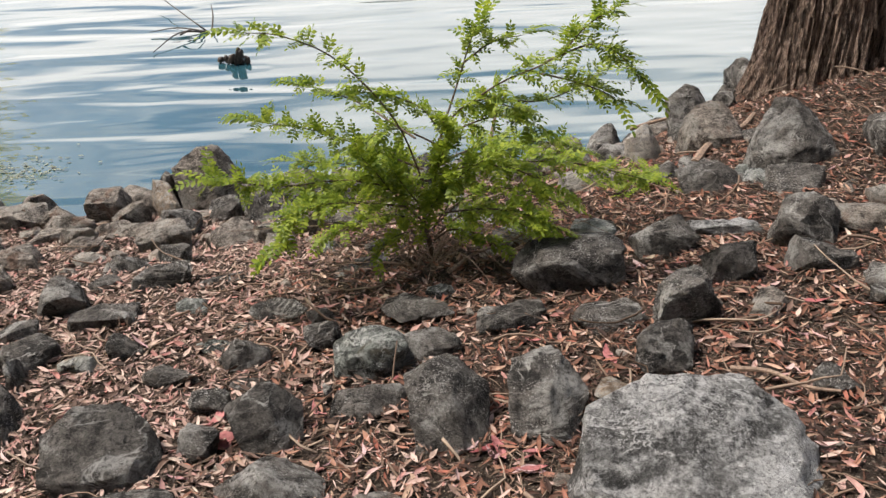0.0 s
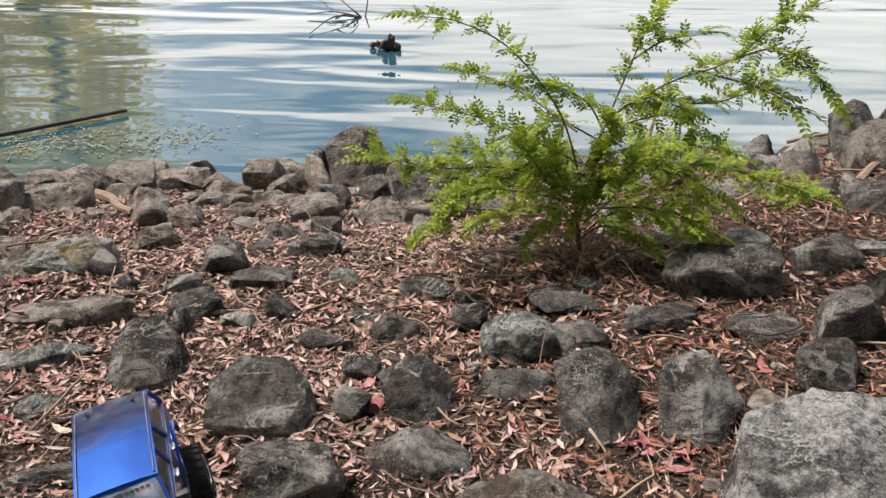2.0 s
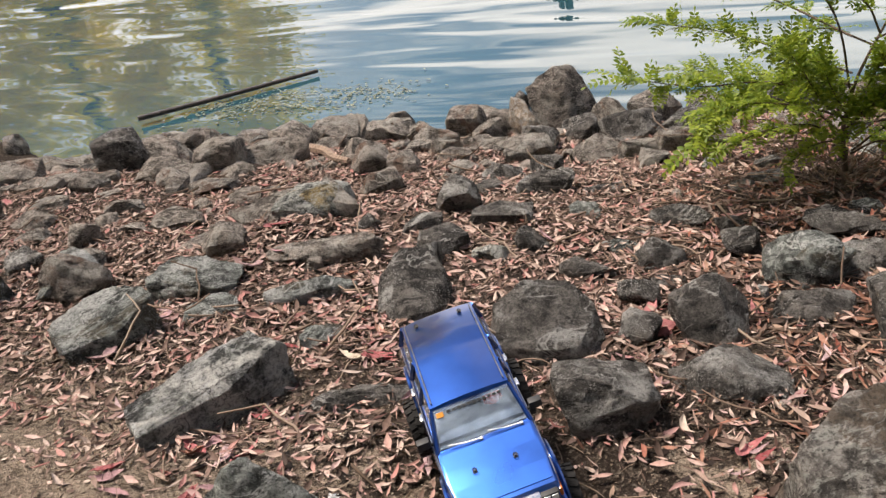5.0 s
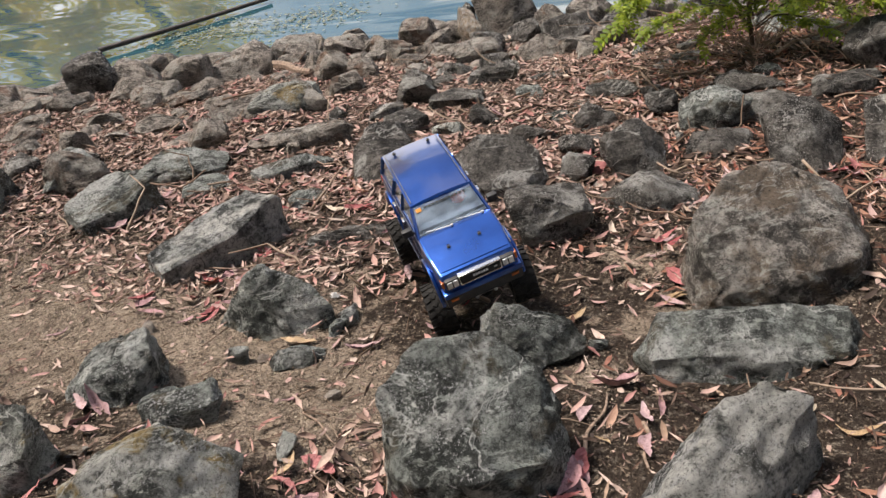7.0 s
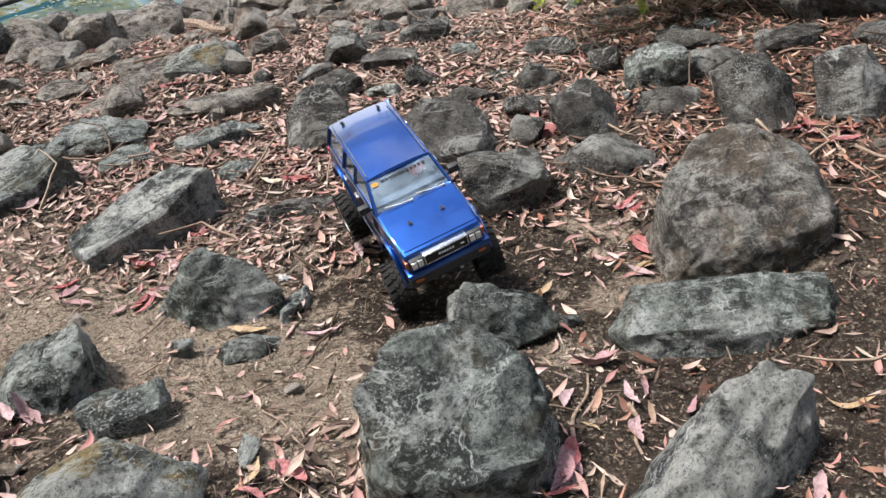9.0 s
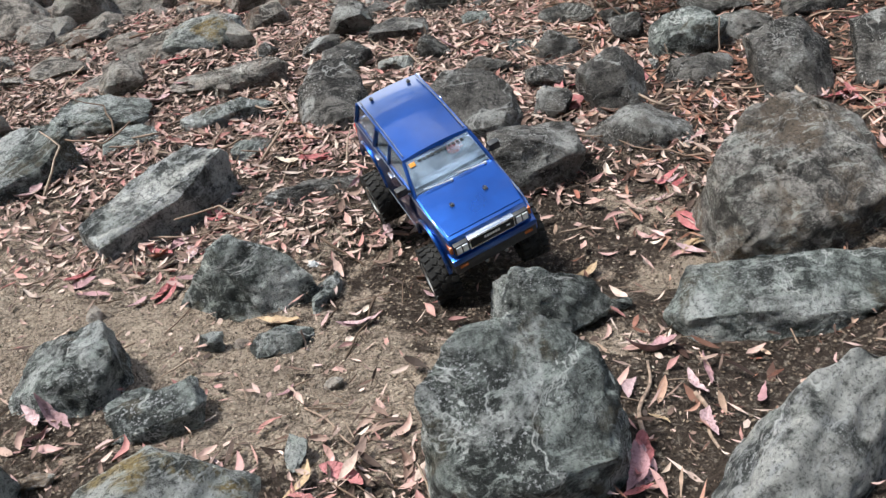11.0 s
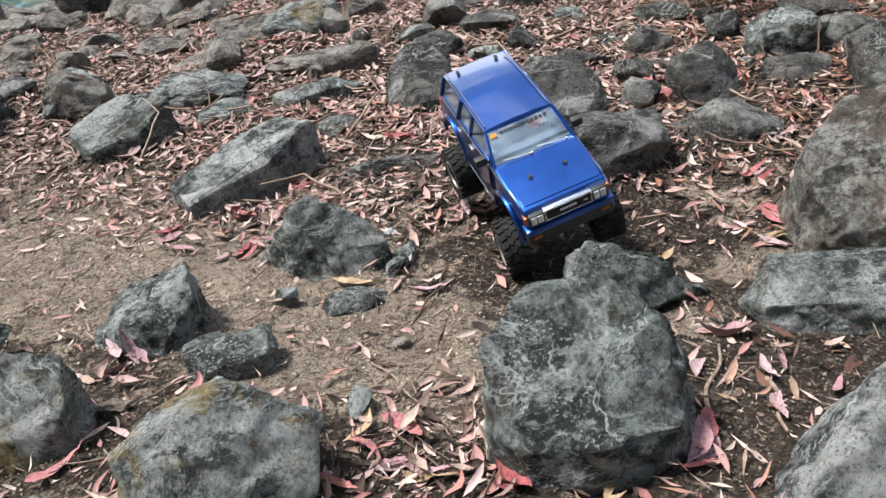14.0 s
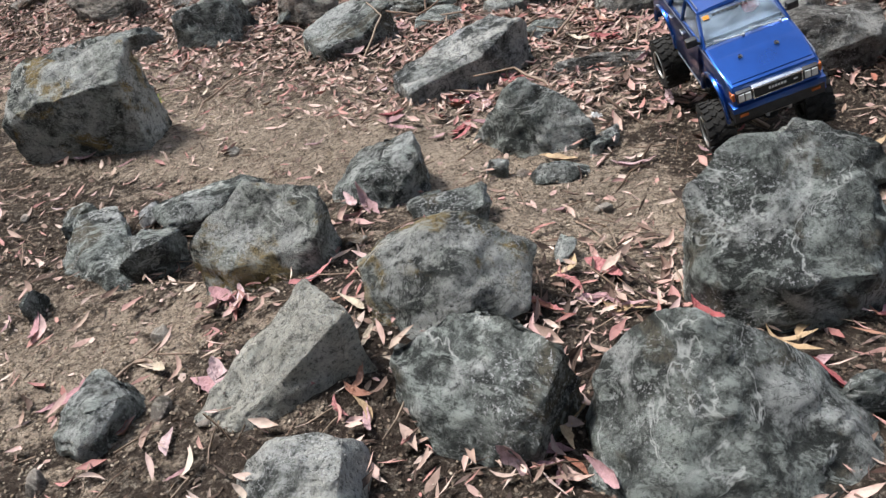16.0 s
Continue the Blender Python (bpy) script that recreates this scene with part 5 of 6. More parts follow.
def sprig(x, y, count, reach, seed, label):
    """A small low plant of a few feathered leaves."""
    rng = random.Random(seed)
    vs, fs = [], []
    for k in range(count):
        a = rng.uniform(0, 6.3)
        frond(vs, fs, rng, Vector((rng.gauss(0, reach * 0.3), rng.gauss(0, reach * 0.3), rng.uniform(0, reach * 0.6))), Vector((math.cos(a), math.sin(a), 0.9)), reach * rng.uniform(0.6, 1.1), reach * 0.2)
    ob = tagged(new("seedling", mesh_from("seedling", vs, fs)), label, "plant")
    ob.location = (x, y, ground_z(x, y))
    ob.data.materials.append(LEAF_GREEN)


sprig(0.80, 3.30, 26, 0.10, 5, "low green seedling beside the tan stone")
sprig(0.66, 3.20, 18, 0.09, 6, "low green seedling beside the tan stone")
sprig(-1.60, 1.02, 5, 0.04, 7, "tiny green seedling under the long grey stone")
sprig(-2.52, 0.86, 5, 0.035, 8, "tiny green seedling behind the ochre stone")

# ---- old tree ----
b_m = Mat("fibrous_bark", 0.92, 0, 0.15)
b_f, b_s, b_g = b_m.noise(6, 6, 0.72, 0.8, (7, 7, 0.9)), b_m.noise(20, 6, 0.75, 0.5, (6, 6, 0.7)), b_m.noise(60, 4, 0.7, 0.0, (1, 1, 0.35))
b_c = b_m.mix(b_m.ramp(b_f, (0.38, 0.0), (0.62, 1.0)), (0.040, 0.026, 0.020), (0.36, 0.255, 0.20))
b_c = b_m.mix(b_m.ramp(b_s, (0.50, 0.0), (0.60, 0.85)), b_c, (0.58, 0.46, 0.38))
b_c = b_m.mix(b_m.ramp(b_s, (0.36, 0.9), (0.46, 0.0)), b_c, (0.020, 0.012, 0.009))
b_c = b_m.mix(b_m.ramp(b_g, (0.36, 0.8), (0.50, 0.0)), b_c, (0.03, 0.02, 0.015))
b_m.color(b_c).bump((b_f, 0.09), (b_s, 0.045), (b_g, 0.008))
BARK = b_m.m
TREE_AT = (2.20, 4.66)


def build_tree():
    x, y = TREE_AT
    tree = tagged(new("tree"), "old tree with shaggy fibrous brown bark on the bank", "tree")
    tree.location = (x, y, ground_z(x, y) - 0.1)
    bm = bmesh.new()
    rows, sides = 110, 260
    grid = []
    for j in range(rows):
        z = 5.5 * (j / (rows - 1)) ** 1.6
        r = 0.40 * (1 - 0.06 * z) + 0.06 * math.exp(-z / 0.22)
        ring = []
        for k in range(sides):
            a = 2 * math.pi * k / sides
            twist = a + 0.05 * z
            n = 0.060 * abs(noise.noise((math.cos(twist) * 8, math.sin(twist) * 8, z * 0.9))) + 0.040 * (0.35 - abs(noise.noise((math.cos(twist) * 20, math.sin(twist) * 20, z * 1.7)))) + 0.022 * noise.noise((math.cos(twist) * 46, math.sin(twist) * 46, z * 3.5)) + 0.05 * noise.noise((math.cos(a) * 2, math.sin(a) * 2, z * 0.6))
            flare = 0.09 * math.exp(-z / 0.22) * (0.5 + 0.5 * math.sin(a * 6 + 1))
            rr = r + n + flare
            ring.append(bm.verts.new((rr * math.cos(a) + 0.05 * z, rr * math.sin(a) + 0.02 * z, z)))
        grid.append(ring)
    for a, b in zip(grid, grid[1:]):
        for k in range(sides):
            bm.faces.new((a[k], a[(k + 1) % sides], b[(k + 1) % sides], b[k]))
    bm.faces.new(grid[-1])
    trunk = part("trunk", bm, BARK, tree, "shaggy fibrous brown trunk")
    rng = random.Random(3)
    bm = bmesh.new()
    for k in range(420):  # loose strips of bark
        a, z = rng.uniform(0, 6.28), rng.uniform(0.08, 1.6)
        r = 0.445 * (1 - 0.06 * z) + 0.08 * math.exp(-z / 0.22)
        h, w, lift = rng.uniform(0.08, 0.35), rng.uniform(0.004, 0.016), rng.uniform(0.01, 0.06)
        p = [Vector(((r + lift * t * t) * math.cos(a + 0.06 * t) + 0.05 * z, (r + lift * t * t) * math.sin(a + 0.06 * t) + 0.02 * z, max(0.02, z - h * t))) for t in (0, 0.5, 1)]
        s = Vector((-math.sin(a), math.cos(a), 0)) * w
        vs = [[bm.verts.new(q - s), bm.verts.new(q + s)] for q in p]
        for u, v in zip(vs, vs[1:]):
            bm.faces.new((u[0], u[1], v[1], v[0]))
    part("loose_bark", bm, BARK, trunk, "loose hanging strips of bark")
    vs, fs = [], []
    for k in range(7):
        a = k * 0.9 + 0.3
        z0 = 3.6 + 0.28 * k
        tip = Vector((1.9 * math.cos(a) + 0.3, 1.9 * math.sin(a) + 0.2, z0 + 2.0 + 0.2 * (k % 3)))
        path = smooth_path([(0.05 * z0, 0.02 * z0, z0), Vector((0.8 * math.cos(a), 0.8 * math.sin(a), z0 + 0.9)), tip])
        bm = bmesh.new()
        tube(bm, path, 0.13, 0.035, 8)
        part("limb", bm, BARK, tree)
        for _ in range(420):
            q = path[rng.randrange(4, len(path))] + Vector((rng.gauss(0, 0.55), rng.gauss(0, 0.55), rng.gauss(0.1, 0.42)))
            al = Vector((rng.gauss(0, 1), rng.gauss(0, 1), rng.gauss(-0.6, 0.6))).normalized()
            sd = al.orthogonal().normalized()
            leaflet(vs, fs, q, al, sd, al.cross(sd), rng.uniform(0.09, 0.16), rng.uniform(0.03, 0.05))
    ob = new("crown", mesh_from("crown", vs, fs))
    ob.parent = tree
    ob.data.materials.append(leaf_material("olive_tree_leaf", (0.06, 0.09, 0.025), (0.15, 0.17, 0.05)))


build_tree()

# ---- trees across the lake, which the water mirrors ----
FAR_LEAF = leaf_material("far_foliage", (0.82, 0.62, 0.03), (0.94, 0.77, 0.07), 0.7, 0.8)
PARK_LEAF = leaf_material("park_tree_leaf", (0.05, 0.075, 0.02), (0.14, 0.16, 0.045), 0.6, 0.25)


def far_tree(seed, leaves, label, group, count):
    rng = random.Random(seed)
    tree = tagged(new("lakeside_tree"), label, "tree", group)
    bm = bmesh.new()
    tube(bm, smooth_path([(0, 0, -0.5), (0.2, 0.1, 5), (0.1, -0.2, 11), (0.4, 0, 15)]), 0.75, 0.2, 12)
    part("trunk", bm, BARK, tree)
    vs, fs = [], []
    for k in range(46):
        a, z = rng.uniform(0, 6.28), rng.uniform(3.0, 20)
        r = 5.6 * math.sqrt(max(0.05, 1 - ((z - 10) / 11) ** 2)) * rng.uniform(0.3, 1)
        c = Vector((r * math.cos(a), r * math.sin(a), z))
        for _ in range(count):
            q = c + Vector((rng.gauss(0, 1.1), rng.gauss(0, 1.1), rng.gauss(0, 0.8)))
            al = Vector((rng.gauss(0, 1), rng.gauss(0, 1), rng.gauss(0, 0.8))).normalized()
            sd = al.orthogonal().normalized()
            leaflet(vs, fs, q, al, sd, al.cross(sd), rng.uniform(0.5, 0.9), rng.uniform(0.3, 0.45))
    ob = new("crown", mesh_from("crown", vs, fs))
    ob.parent = tree
    ob.data.materials.append(leaves)
    return tree


# a belt of trees, broad along the shore and thin across it
first = far_tree(21, FAR_LEAF, "tall yellow-green tree on the far shore of the lake", "trees across the lake", 105)
first.matrix_basis = pose(-36, 50, 0.3, 0, 0, 36)
first.scale = (1.1, 0.35, 1.75)
for fx, fy, k in ((-43, 44, 1.05), (-50, 38, 1.1), (-56, 31, 1.0), (-61, 23, 1.1), (-66, 13, 1.0), (-69, 3, 1.1)):
    copy_thing(first, pose(fx, fy, 0.3, 0, 0, math.degrees(math.atan2(fy, fx)) - 90)).scale = (1.1 * k, 0.35 * k, 1.75 * k)

# the trees of the park behind, which shade the bank and show in the paint of the truck
park = far_tree(22, PARK_LEAF, "tall leafy park tree behind the bank", "park trees", 65)
park.name = "park_tree"
park.matrix_basis = pose(-9, -11, 0.8, 0, 0, 40)
for fx, fy, turn, k in ((1, -14, 120, 1.0), (11, -10, 220, 0.9), (-19, -6, 300, 0.95), (19, -2, 10, 0.9), (-24, 3, 75, 0.9), (22, 8, 160, 0.95), (-15, -17, 20, 1.1), (8, -20, 260, 1.1), (-4, -21, 190, 1.1)):
    ob = copy_thing(park, pose(fx, fy, 0.8, 0, 0, turn))
    ob.scale = (k, k, k)
    ob.name = "park_tree"

# ---- in the water ----
ROT = plain("sodden_wood", (0.035, 0.024, 0.018), 0.5, vary=0.5, scale=30, relief=0.004)
bm = bmesh.new()
rng = random.Random(8)
for k in range(16):
    b = bmesh.new()
    bmesh.ops.create_icosphere(b, subdivisions=2, radius=1, matrix=Matrix.Translation((rng.gauss(0, 0.075), rng.gauss(0, 0.06), rng.uniform(0.0, 0.10))) @ pose(0, 0, 0, rng.uniform(0, 90), rng.uniform(0, 90), rng.uniform(0, 180)) @ Matrix.Diagonal((rng.uniform(0.03, 0.075), rng.uniform(0.02, 0.04), rng.uniform(0.02, 0.035), 1)))
    for v in b.verts:
        v.co += v.co.normalized() * 0.012 * noise.noise(v.co * 40)
    merge(bm, b)
tagged(part("driftwood", bm, ROT, m=pose(-1.83, 6.90, WATER_Z - 0.01, 0, 0, 10)), "dark sodden lump of driftwood floating on the lake", "driftwood")
bm = bmesh.new()
for pts in (((0, 0, 0.0), (-0.2, -0.25, 0.06), (-0.30, -0.75, 0.02)), ((0, 0, 0.0), (-0.2, 0.15, 0.10), (-0.9, 1.35, 0.12)), ((0, 0, 0), (-0.28, 0.0, 0.05), (-0.55, -0.04, 0.03)), ((-0.18, -0.28, 0.05), (-0.05, -0.3, 0.1), (0.02, -0.2, 0.02)), ((0.03, -0.02, -0.05), (0.02, 0.2, 0.1), (-0.05, 0.45, 0.16))):
    tube(bm, smooth_path(pts, 5), 0.010, 0.004, 6)
tagged(part("fallen_branch", bm, ROT, m=pose(-2.37, 8.05, WATER_Z, 0, 0, 0)), "bare dark forked branch lying in the lake", "branch")
bm = bmesh.new()
tube(bm, smooth_path([(-4.26, 4.22, WATER_Z + 0.05), (-3.8, 4.66, WATER_Z + 0.035), (-3.32, 5.11, WATER_Z + 0.03)], 10), 0.019, 0.014, 10)
tagged(part("pole", bm, ROT), "long dark wet pole lying in the shallow water", "pole")
vs, fs = [], []
rng = random.Random(14)
for k in range(620):
    t = rng.random()
    x, y = -3.95 + 1.4 * t + rng.gauss(0, 0.16), 4.42 + 0.32 * t + rng.gauss(0, 0.13)
    al = Vector((rng.gauss(0, 1), rng.gauss(0, 0.5), 0)).normalized()
    leaflet(vs, fs, Vector((x, y, WATER_Z + rng.uniform(0.002, 0.012))), al, Vector((-al.y, al.x, 0)), Vector((0, 0, 1)), rng.uniform(0.015, 0.045), rng.uniform(0.008, 0.02))
weed = tagged(new("water_weed", mesh_from("water_weed", vs, fs)), "thin mat of pale green floating water weed", "water weed", kind="stuff")
weed.data.materials.append(leaf_material("floating_weed", (0.12, 0.14, 0.09), (0.30, 0.32, 0.23), 0.5, 0.1))

# ---- sticks on the bank ----
def stick(x0, y0, x1, y1, r, bend=0.02, lift=0.012, label="grey weathered stick lying on dry leaves", z0=None, z1=None):
    a = Vector((x0, y0, (ground_z(x0, y0) + lift) if z0 is None else z0))
    b = Vector((x1, y1, (ground_z(x1, y1) + lift) if z1 is None else z1))
    side = Vector((-(b - a).y, (b - a).x, 0)).normalized() * bend
    m1, m2 = a.lerp(b, 0.35) + side, a.lerp(b, 0.7) - side * 0.5
    if z0 is None:
        m1.z, m2.z = max(m1.z, ground_z(m1.x, m1.y) + r * 0.7), max(m2.z, ground_z(m2.x, m2.y) + r * 0.7)
    bm = bmesh.new()
    tube(bm, smooth_path([a, m1, m2, b], 5), r, r * 0.55, 7)
    tagged(part("stick", bm, BARK_GREY), label, "stick")


stick(1.10, 3.55, 1.55, 4.10, 0.022, 0.03, 0.03, "thick brown branch lying on the bank below the tree")
stick(0.645, 1.622, 0.845, 1.477, 0.007, 0.02, 0.03)
stick(-0.041, 2.34, 0.275, 2.72, 0.007, 0.02, 0.05)
stick(0.383, 3.42, 0.677, 3.64, 0.014, 0.02, 0.03)
stick(-2.60, 3.50, -2.18, 3.14, 0.028, 0.02, 0.03, "pale torn piece of bark among the shore stones")
stick(-1.039, 0.41, -0.915, 0.309, 0.0022, 0.006, 0.006)
stick(-1.592, -0.145, -1.521, -0.141, 0.004, 0.006, 0.006, "pale curled bit of bark on the soil")
stick(-1.60, -0.193, -1.587, -0.09, 0.003, 0.004, 0.006)
stick(-2.20, 3.75, -2.26, 4.0, 0.012, 0.01, 0.10)
stick(-0.507, 0.333, -0.486, 0.521, 0.004, 0.01, 0.008)
stick(-0.42, 0.446, -0.407, 0.315, 0.004, 0.008, 0.008)
stick(1.0, 4.5, 1.35, 4.42, 0.012, 0.01, 0.12, "dark wet stick at the water's edge")
stick(-0.10, 3.05, 0.25, 3.35, 0.010, 0.03, 0.06)
stick(-0.55, 2.95, -0.05, 3.10, 0.009, 0.03, 0.05)
stick(-1.70, 0.93, -1.38, 1.02, 0.0035, 0.02, 0.01)
stick(0.05, 2.78, 0.16, 3.02, 0.011, 0.0, 0.0, "pale upright dead stem behind the shrub", z0=-0.05, z1=0.34)

# ---- fallen leaves, one by one ----
def fallen_leaf_mesh(seed, broad, n=11):
    """A long leaf, curled and folded along its middle. One unit long."""
    rng = random.Random(seed)
    vs, fs = [], []
    hook, curl, wave = rng.uniform(-0.22, 0.22), rng.uniform(0.02, 0.22), rng.uniform(0, 6)
    fold, twist, belly = rng.uniform(0.15, 0.55), rng.uniform(-0.9, 0.9), rng.uniform(0.65, 1.25)
    for i in range(n + 1):
        t = i / n
        w = broad * (math.sin(math.pi * t ** belly) ** 0.8 if 0 < i < n else 0.05)
        x, y = t - 0.5, hook * math.sin(math.pi * t)
        z = curl * (2 * t - 1) ** 2 * rng.uniform(0.8, 1.15) + 0.03 * math.sin(wave + 5 * t) + 0.02
        tw = twist * (t - 0.5)
        for sg in (-1, 0, 1):
            e = sg * w / 2 * (1 + rng.uniform(-0.22, 0.22))
            vs.append((x, y + e * math.cos(tw), z + abs(e) * 2 * fold + e * math.sin(tw)))
        if i:
            a = 3 * (i - 1)
            fs += [(a, a + 1, a + 4, a + 3), (a + 1, a + 2, a + 5, a + 4)]
    return mesh_from("fallen_leaf", vs, fs)


def dead_leaf_material(name, a, b):
    m = Mat(name, 0.62, 0, 0.3)
    m.shift()
    c = m.mix(m.rand, a, b)
    c = m.mix(m.ramp(m.noise(3.5, 4, 0.65), (0.42, 0.0), (0.68, 0.65)), c, tuple(v * 0.45 for v in a))
    c = m.mix(m.ramp(m.noise(14, 2), (0.62, 0.0), (0.74, 0.4)), c, (0.14, 0.08, 0.06))
    m.color(c).bump((m.noise(20, 3), 0.006))
    return m.m


LEAF_TONES = {
    "p": (dead_leaf_material("pink_dead_leaf", (0.46, 0.25, 0.265), (0.64, 0.47, 0.47)), "dry pinkish narrow fallen leaf on the soil"),
    "r": (dead_leaf_material("red_dead_leaf", (0.40, 0.10, 0.105), (0.56, 0.24, 0.235)), "dry red fallen leaf on the soil"),
    "o": (dead_leaf_material("orange_dead_leaf", (0.42, 0.18, 0.12), (0.54, 0.32, 0.23)), "dry orange-brown fallen leaf on the soil"),
    "t": (dead_leaf_material("tan_dead_leaf", (0.48, 0.33, 0.19), (0.60, 0.44, 0.28)), "dry tan curled fallen leaf on the soil"),
    "w": (dead_leaf_material("pale_dead_leaf", (0.55, 0.45, 0.34), (0.68, 0.58, 0.46)), "pale dry fallen leaf on the soil"),
}
LEAF_MESHES = {}
for tone in LEAF_TONES:
    for k in range(4):
        me = fallen_leaf_mesh(ord(tone) * 7 + k, (0.20, 0.26, 0.30, 0.17)[k])
        me.materials.append(LEAF_TONES[tone][0])
        LEAF_MESHES[tone, k] = me
bpy.context.view_layer.update()
DEPS = bpy.context.evaluated_depsgraph_get()


def drop(x, y):
    """Height and normal of soil or stone from above at a place."""
    hit, p, n, _, ob, _ = scene.ray_cast(DEPS, Vector((x, y, lie(x, y) + 0.32)), Vector((0, 0, -1)))
    if hit and (ob.name.startswith("rock") or ob.name.startswith("ground")):
        return p.z, n
    return ground_z(x, y), Vector((0, 0, 1))


leaf_rng = random.Random(77)


def leaf(tone, x, y, length, yaw):
    z, n = drop(x, y)
    for k in range(30):  # lie beside a stone, not on it
        if z < lie(x, y) + 0.035:
            break
        a, r = k * 2.4, 0.02 + 0.008 * k
        zz, nn = drop(x + r * math.cos(a), y + r * math.sin(a))
        if zz < lie(x, y) + 0.035:
            x, y, z, n = x + r * math.cos(a), y + r * math.sin(a), zz, nn
    length = min(length, 0.088)
    ob = new("fallen_leaf", LEAF_MESHES[tone, leaf_rng.randrange(4)])
    tilt = Vector((0, 0, 1)).rotation_difference(n).to_matrix().to_4x4() if n.z > 0.5 else Matrix.Identity(4)
    ob.matrix_basis = Matrix.Translation((x, y, z + 0.006)) @ tilt @ pose(0, 0, 0, leaf_rng.uniform(-16, 16), leaf_rng.uniform(-7, 7), yaw + 180 * leaf_rng.randrange(2)) @ Matrix.Diagonal((length, length, length * leaf_rng.uniform(0.7, 1.2), 1))
    tagged(ob, LEAF_TONES[tone][1], "leaf", "fallen leaves")


leaf("p", -1.393, -0.185, 0.144, -19)
leaf("p", -1.373, -0.170, 0.088, -40)
leaf("p", -1.650, -0.245, 0.089, 72)
leaf("p", -1.329, -0.317, 0.046, 71)
leaf("p", -1.382, -0.278, 0.052, 120)
leaf("p", -1.539, 0.004, 0.104, 128)
leaf("p", -1.533, 0.060, 0.128, -19)
leaf("p", -1.491, 0.008, 0.110, -40)
leaf("p", -1.488, 0.017, 0.080, -56)
leaf("r", -1.361, 0.070, 0.090, 67)
leaf("p", -1.370, 0.073, 0.045, 87)
leaf("p", -1.887, -0.107, 0.099, 128)
leaf("p", -1.972, -0.113, 0.056, 125)
leaf("p", -1.487, 0.398, 0.122, -42)
leaf("r", -1.171, -0.160, 0.046, 144)
leaf("t", -1.141, -0.165, 0.059, -43)
leaf("p", -1.122, -0.167, 0.064, -55)
leaf("o", -1.166, -0.124, 0.048, -7)
leaf("o", -1.177, -0.112, 0.050, -80)
leaf("o", -1.297, 0.026, 0.036, 29)
leaf("w", -1.257, 0.020, 0.072, -21)
leaf("w", -1.198, -0.035, 0.047, 92)
leaf("p", -1.439, -0.107, 0.038, 42)
leaf("w", -1.533, -0.155, 0.092, -8)
leaf("o", -1.008, 0.116, 0.077, -9)
leaf("p", -0.933, 0.190, 0.077, 37)
leaf("t", -0.893, 0.166, 0.052, -2)
leaf("t", -0.844, 0.182, 0.055, 30)
leaf("p", -0.845, 0.211, 0.037, -13)
leaf("r", -0.764, 0.177, 0.066, -33)
leaf("t", -0.644, 0.144, 0.083, -21)
leaf("t", -0.625, 0.207, 0.068, 67)
leaf("p", -0.620, 0.116, 0.060, 22)
leaf("r", -0.569, 0.023, 0.082, -38)
leaf("p", -0.913, -0.170, 0.074, -44)
leaf("p", -0.891, -0.166, 0.064, 3)
leaf("p", -0.900, -0.142, 0.050, 33)
leaf("t", -0.882, -0.098, 0.099, 97)
leaf("o", -0.847, -0.156, 0.040, -24)
leaf("p", -0.861, -0.181, 0.031, 97)
leaf("p", -0.807, -0.159, 0.060, -33)
leaf("p", -0.563, 0.044, 0.032, -37)
leaf("p", -0.551, 0.276, 0.097, 79)
leaf("w", -0.957, 0.032, 0.052, 8)
leaf("p", -0.931, 0.002, 0.027, 32)
leaf("p", -2.495, 1.054, 0.108, -37)
leaf("p", -2.281, 0.502, 0.052, 58)
leaf("p", -2.430, 0.544, 0.069, 35)
leaf("p", -2.268, 0.270, 0.055, 4)
leaf("p", -1.653, 0.807, 0.073, 29)
leaf("r", -1.435, 0.759, 0.070, 73)
leaf("p", -1.490, 0.962, 0.090, 51)
leaf("r", -1.440, 1.079, 0.118, -28)
leaf("r", -0.826, 0.839, 0.033, 61)
leaf("r", -1.529, 0.931, 0.093, -26)
leaf("p", -2.039, 1.380, 0.130, -14)
leaf("p", -1.820, 1.045, 0.142, -44)
leaf("p", -1.351, 1.051, 0.071, -152)
leaf("r", -1.500, 1.114, 0.043, 58)
leaf("r", -1.656, 0.815, 0.067, 45)
leaf("r", -1.441, 0.769, 0.079, 82)
leaf("r", -1.384, 0.921, 0.089, 80)
leaf("o", -1.524, 0.920, 0.052, 35)
leaf("r", -1.468, 0.853, 0.046, -34)
leaf("p", -1.595, 0.758, 0.078, 2)
leaf("p", -1.492, 0.739, 0.051, 63)
leaf("p", -1.457, 0.924, 0.084, -77)
leaf("p", -1.403, 0.814, 0.055, 15)
leaf("o", -0.966, 0.959, 0.062, -11)
leaf("p", -1.007, 0.948, 0.057, 71)
leaf("p", -1.003, 0.971, 0.086, -68)
leaf("p", -1.096, 1.047, 0.048, -3)
leaf("r", -1.256, 1.330, 0.107, -8)
leaf("o", -1.298, 1.461, 0.118, -38)
leaf("p", -1.124, 1.193, 0.070, 68)
leaf("p", -1.099, 1.109, 0.055, -49)
leaf("p", -2.084, 1.338, 0.086, 59)
leaf("p", -2.023, 1.300, 0.100, 15)
leaf("p", -2.065, 1.480, 0.112, 60)
leaf("p", -1.912, 1.823, 0.152, 8)
leaf("r", -1.958, 2.079, 0.080, 40)
leaf("p", -1.838, 1.877, 0.096, -28)
leaf("o", -1.576, 1.829, 0.073, 25)
leaf("p", -1.471, 1.681, 0.048, 42)
leaf("p", -0.991, 0.632, 0.091, 19)
leaf("p", -1.087, 0.450, 0.046, 63)
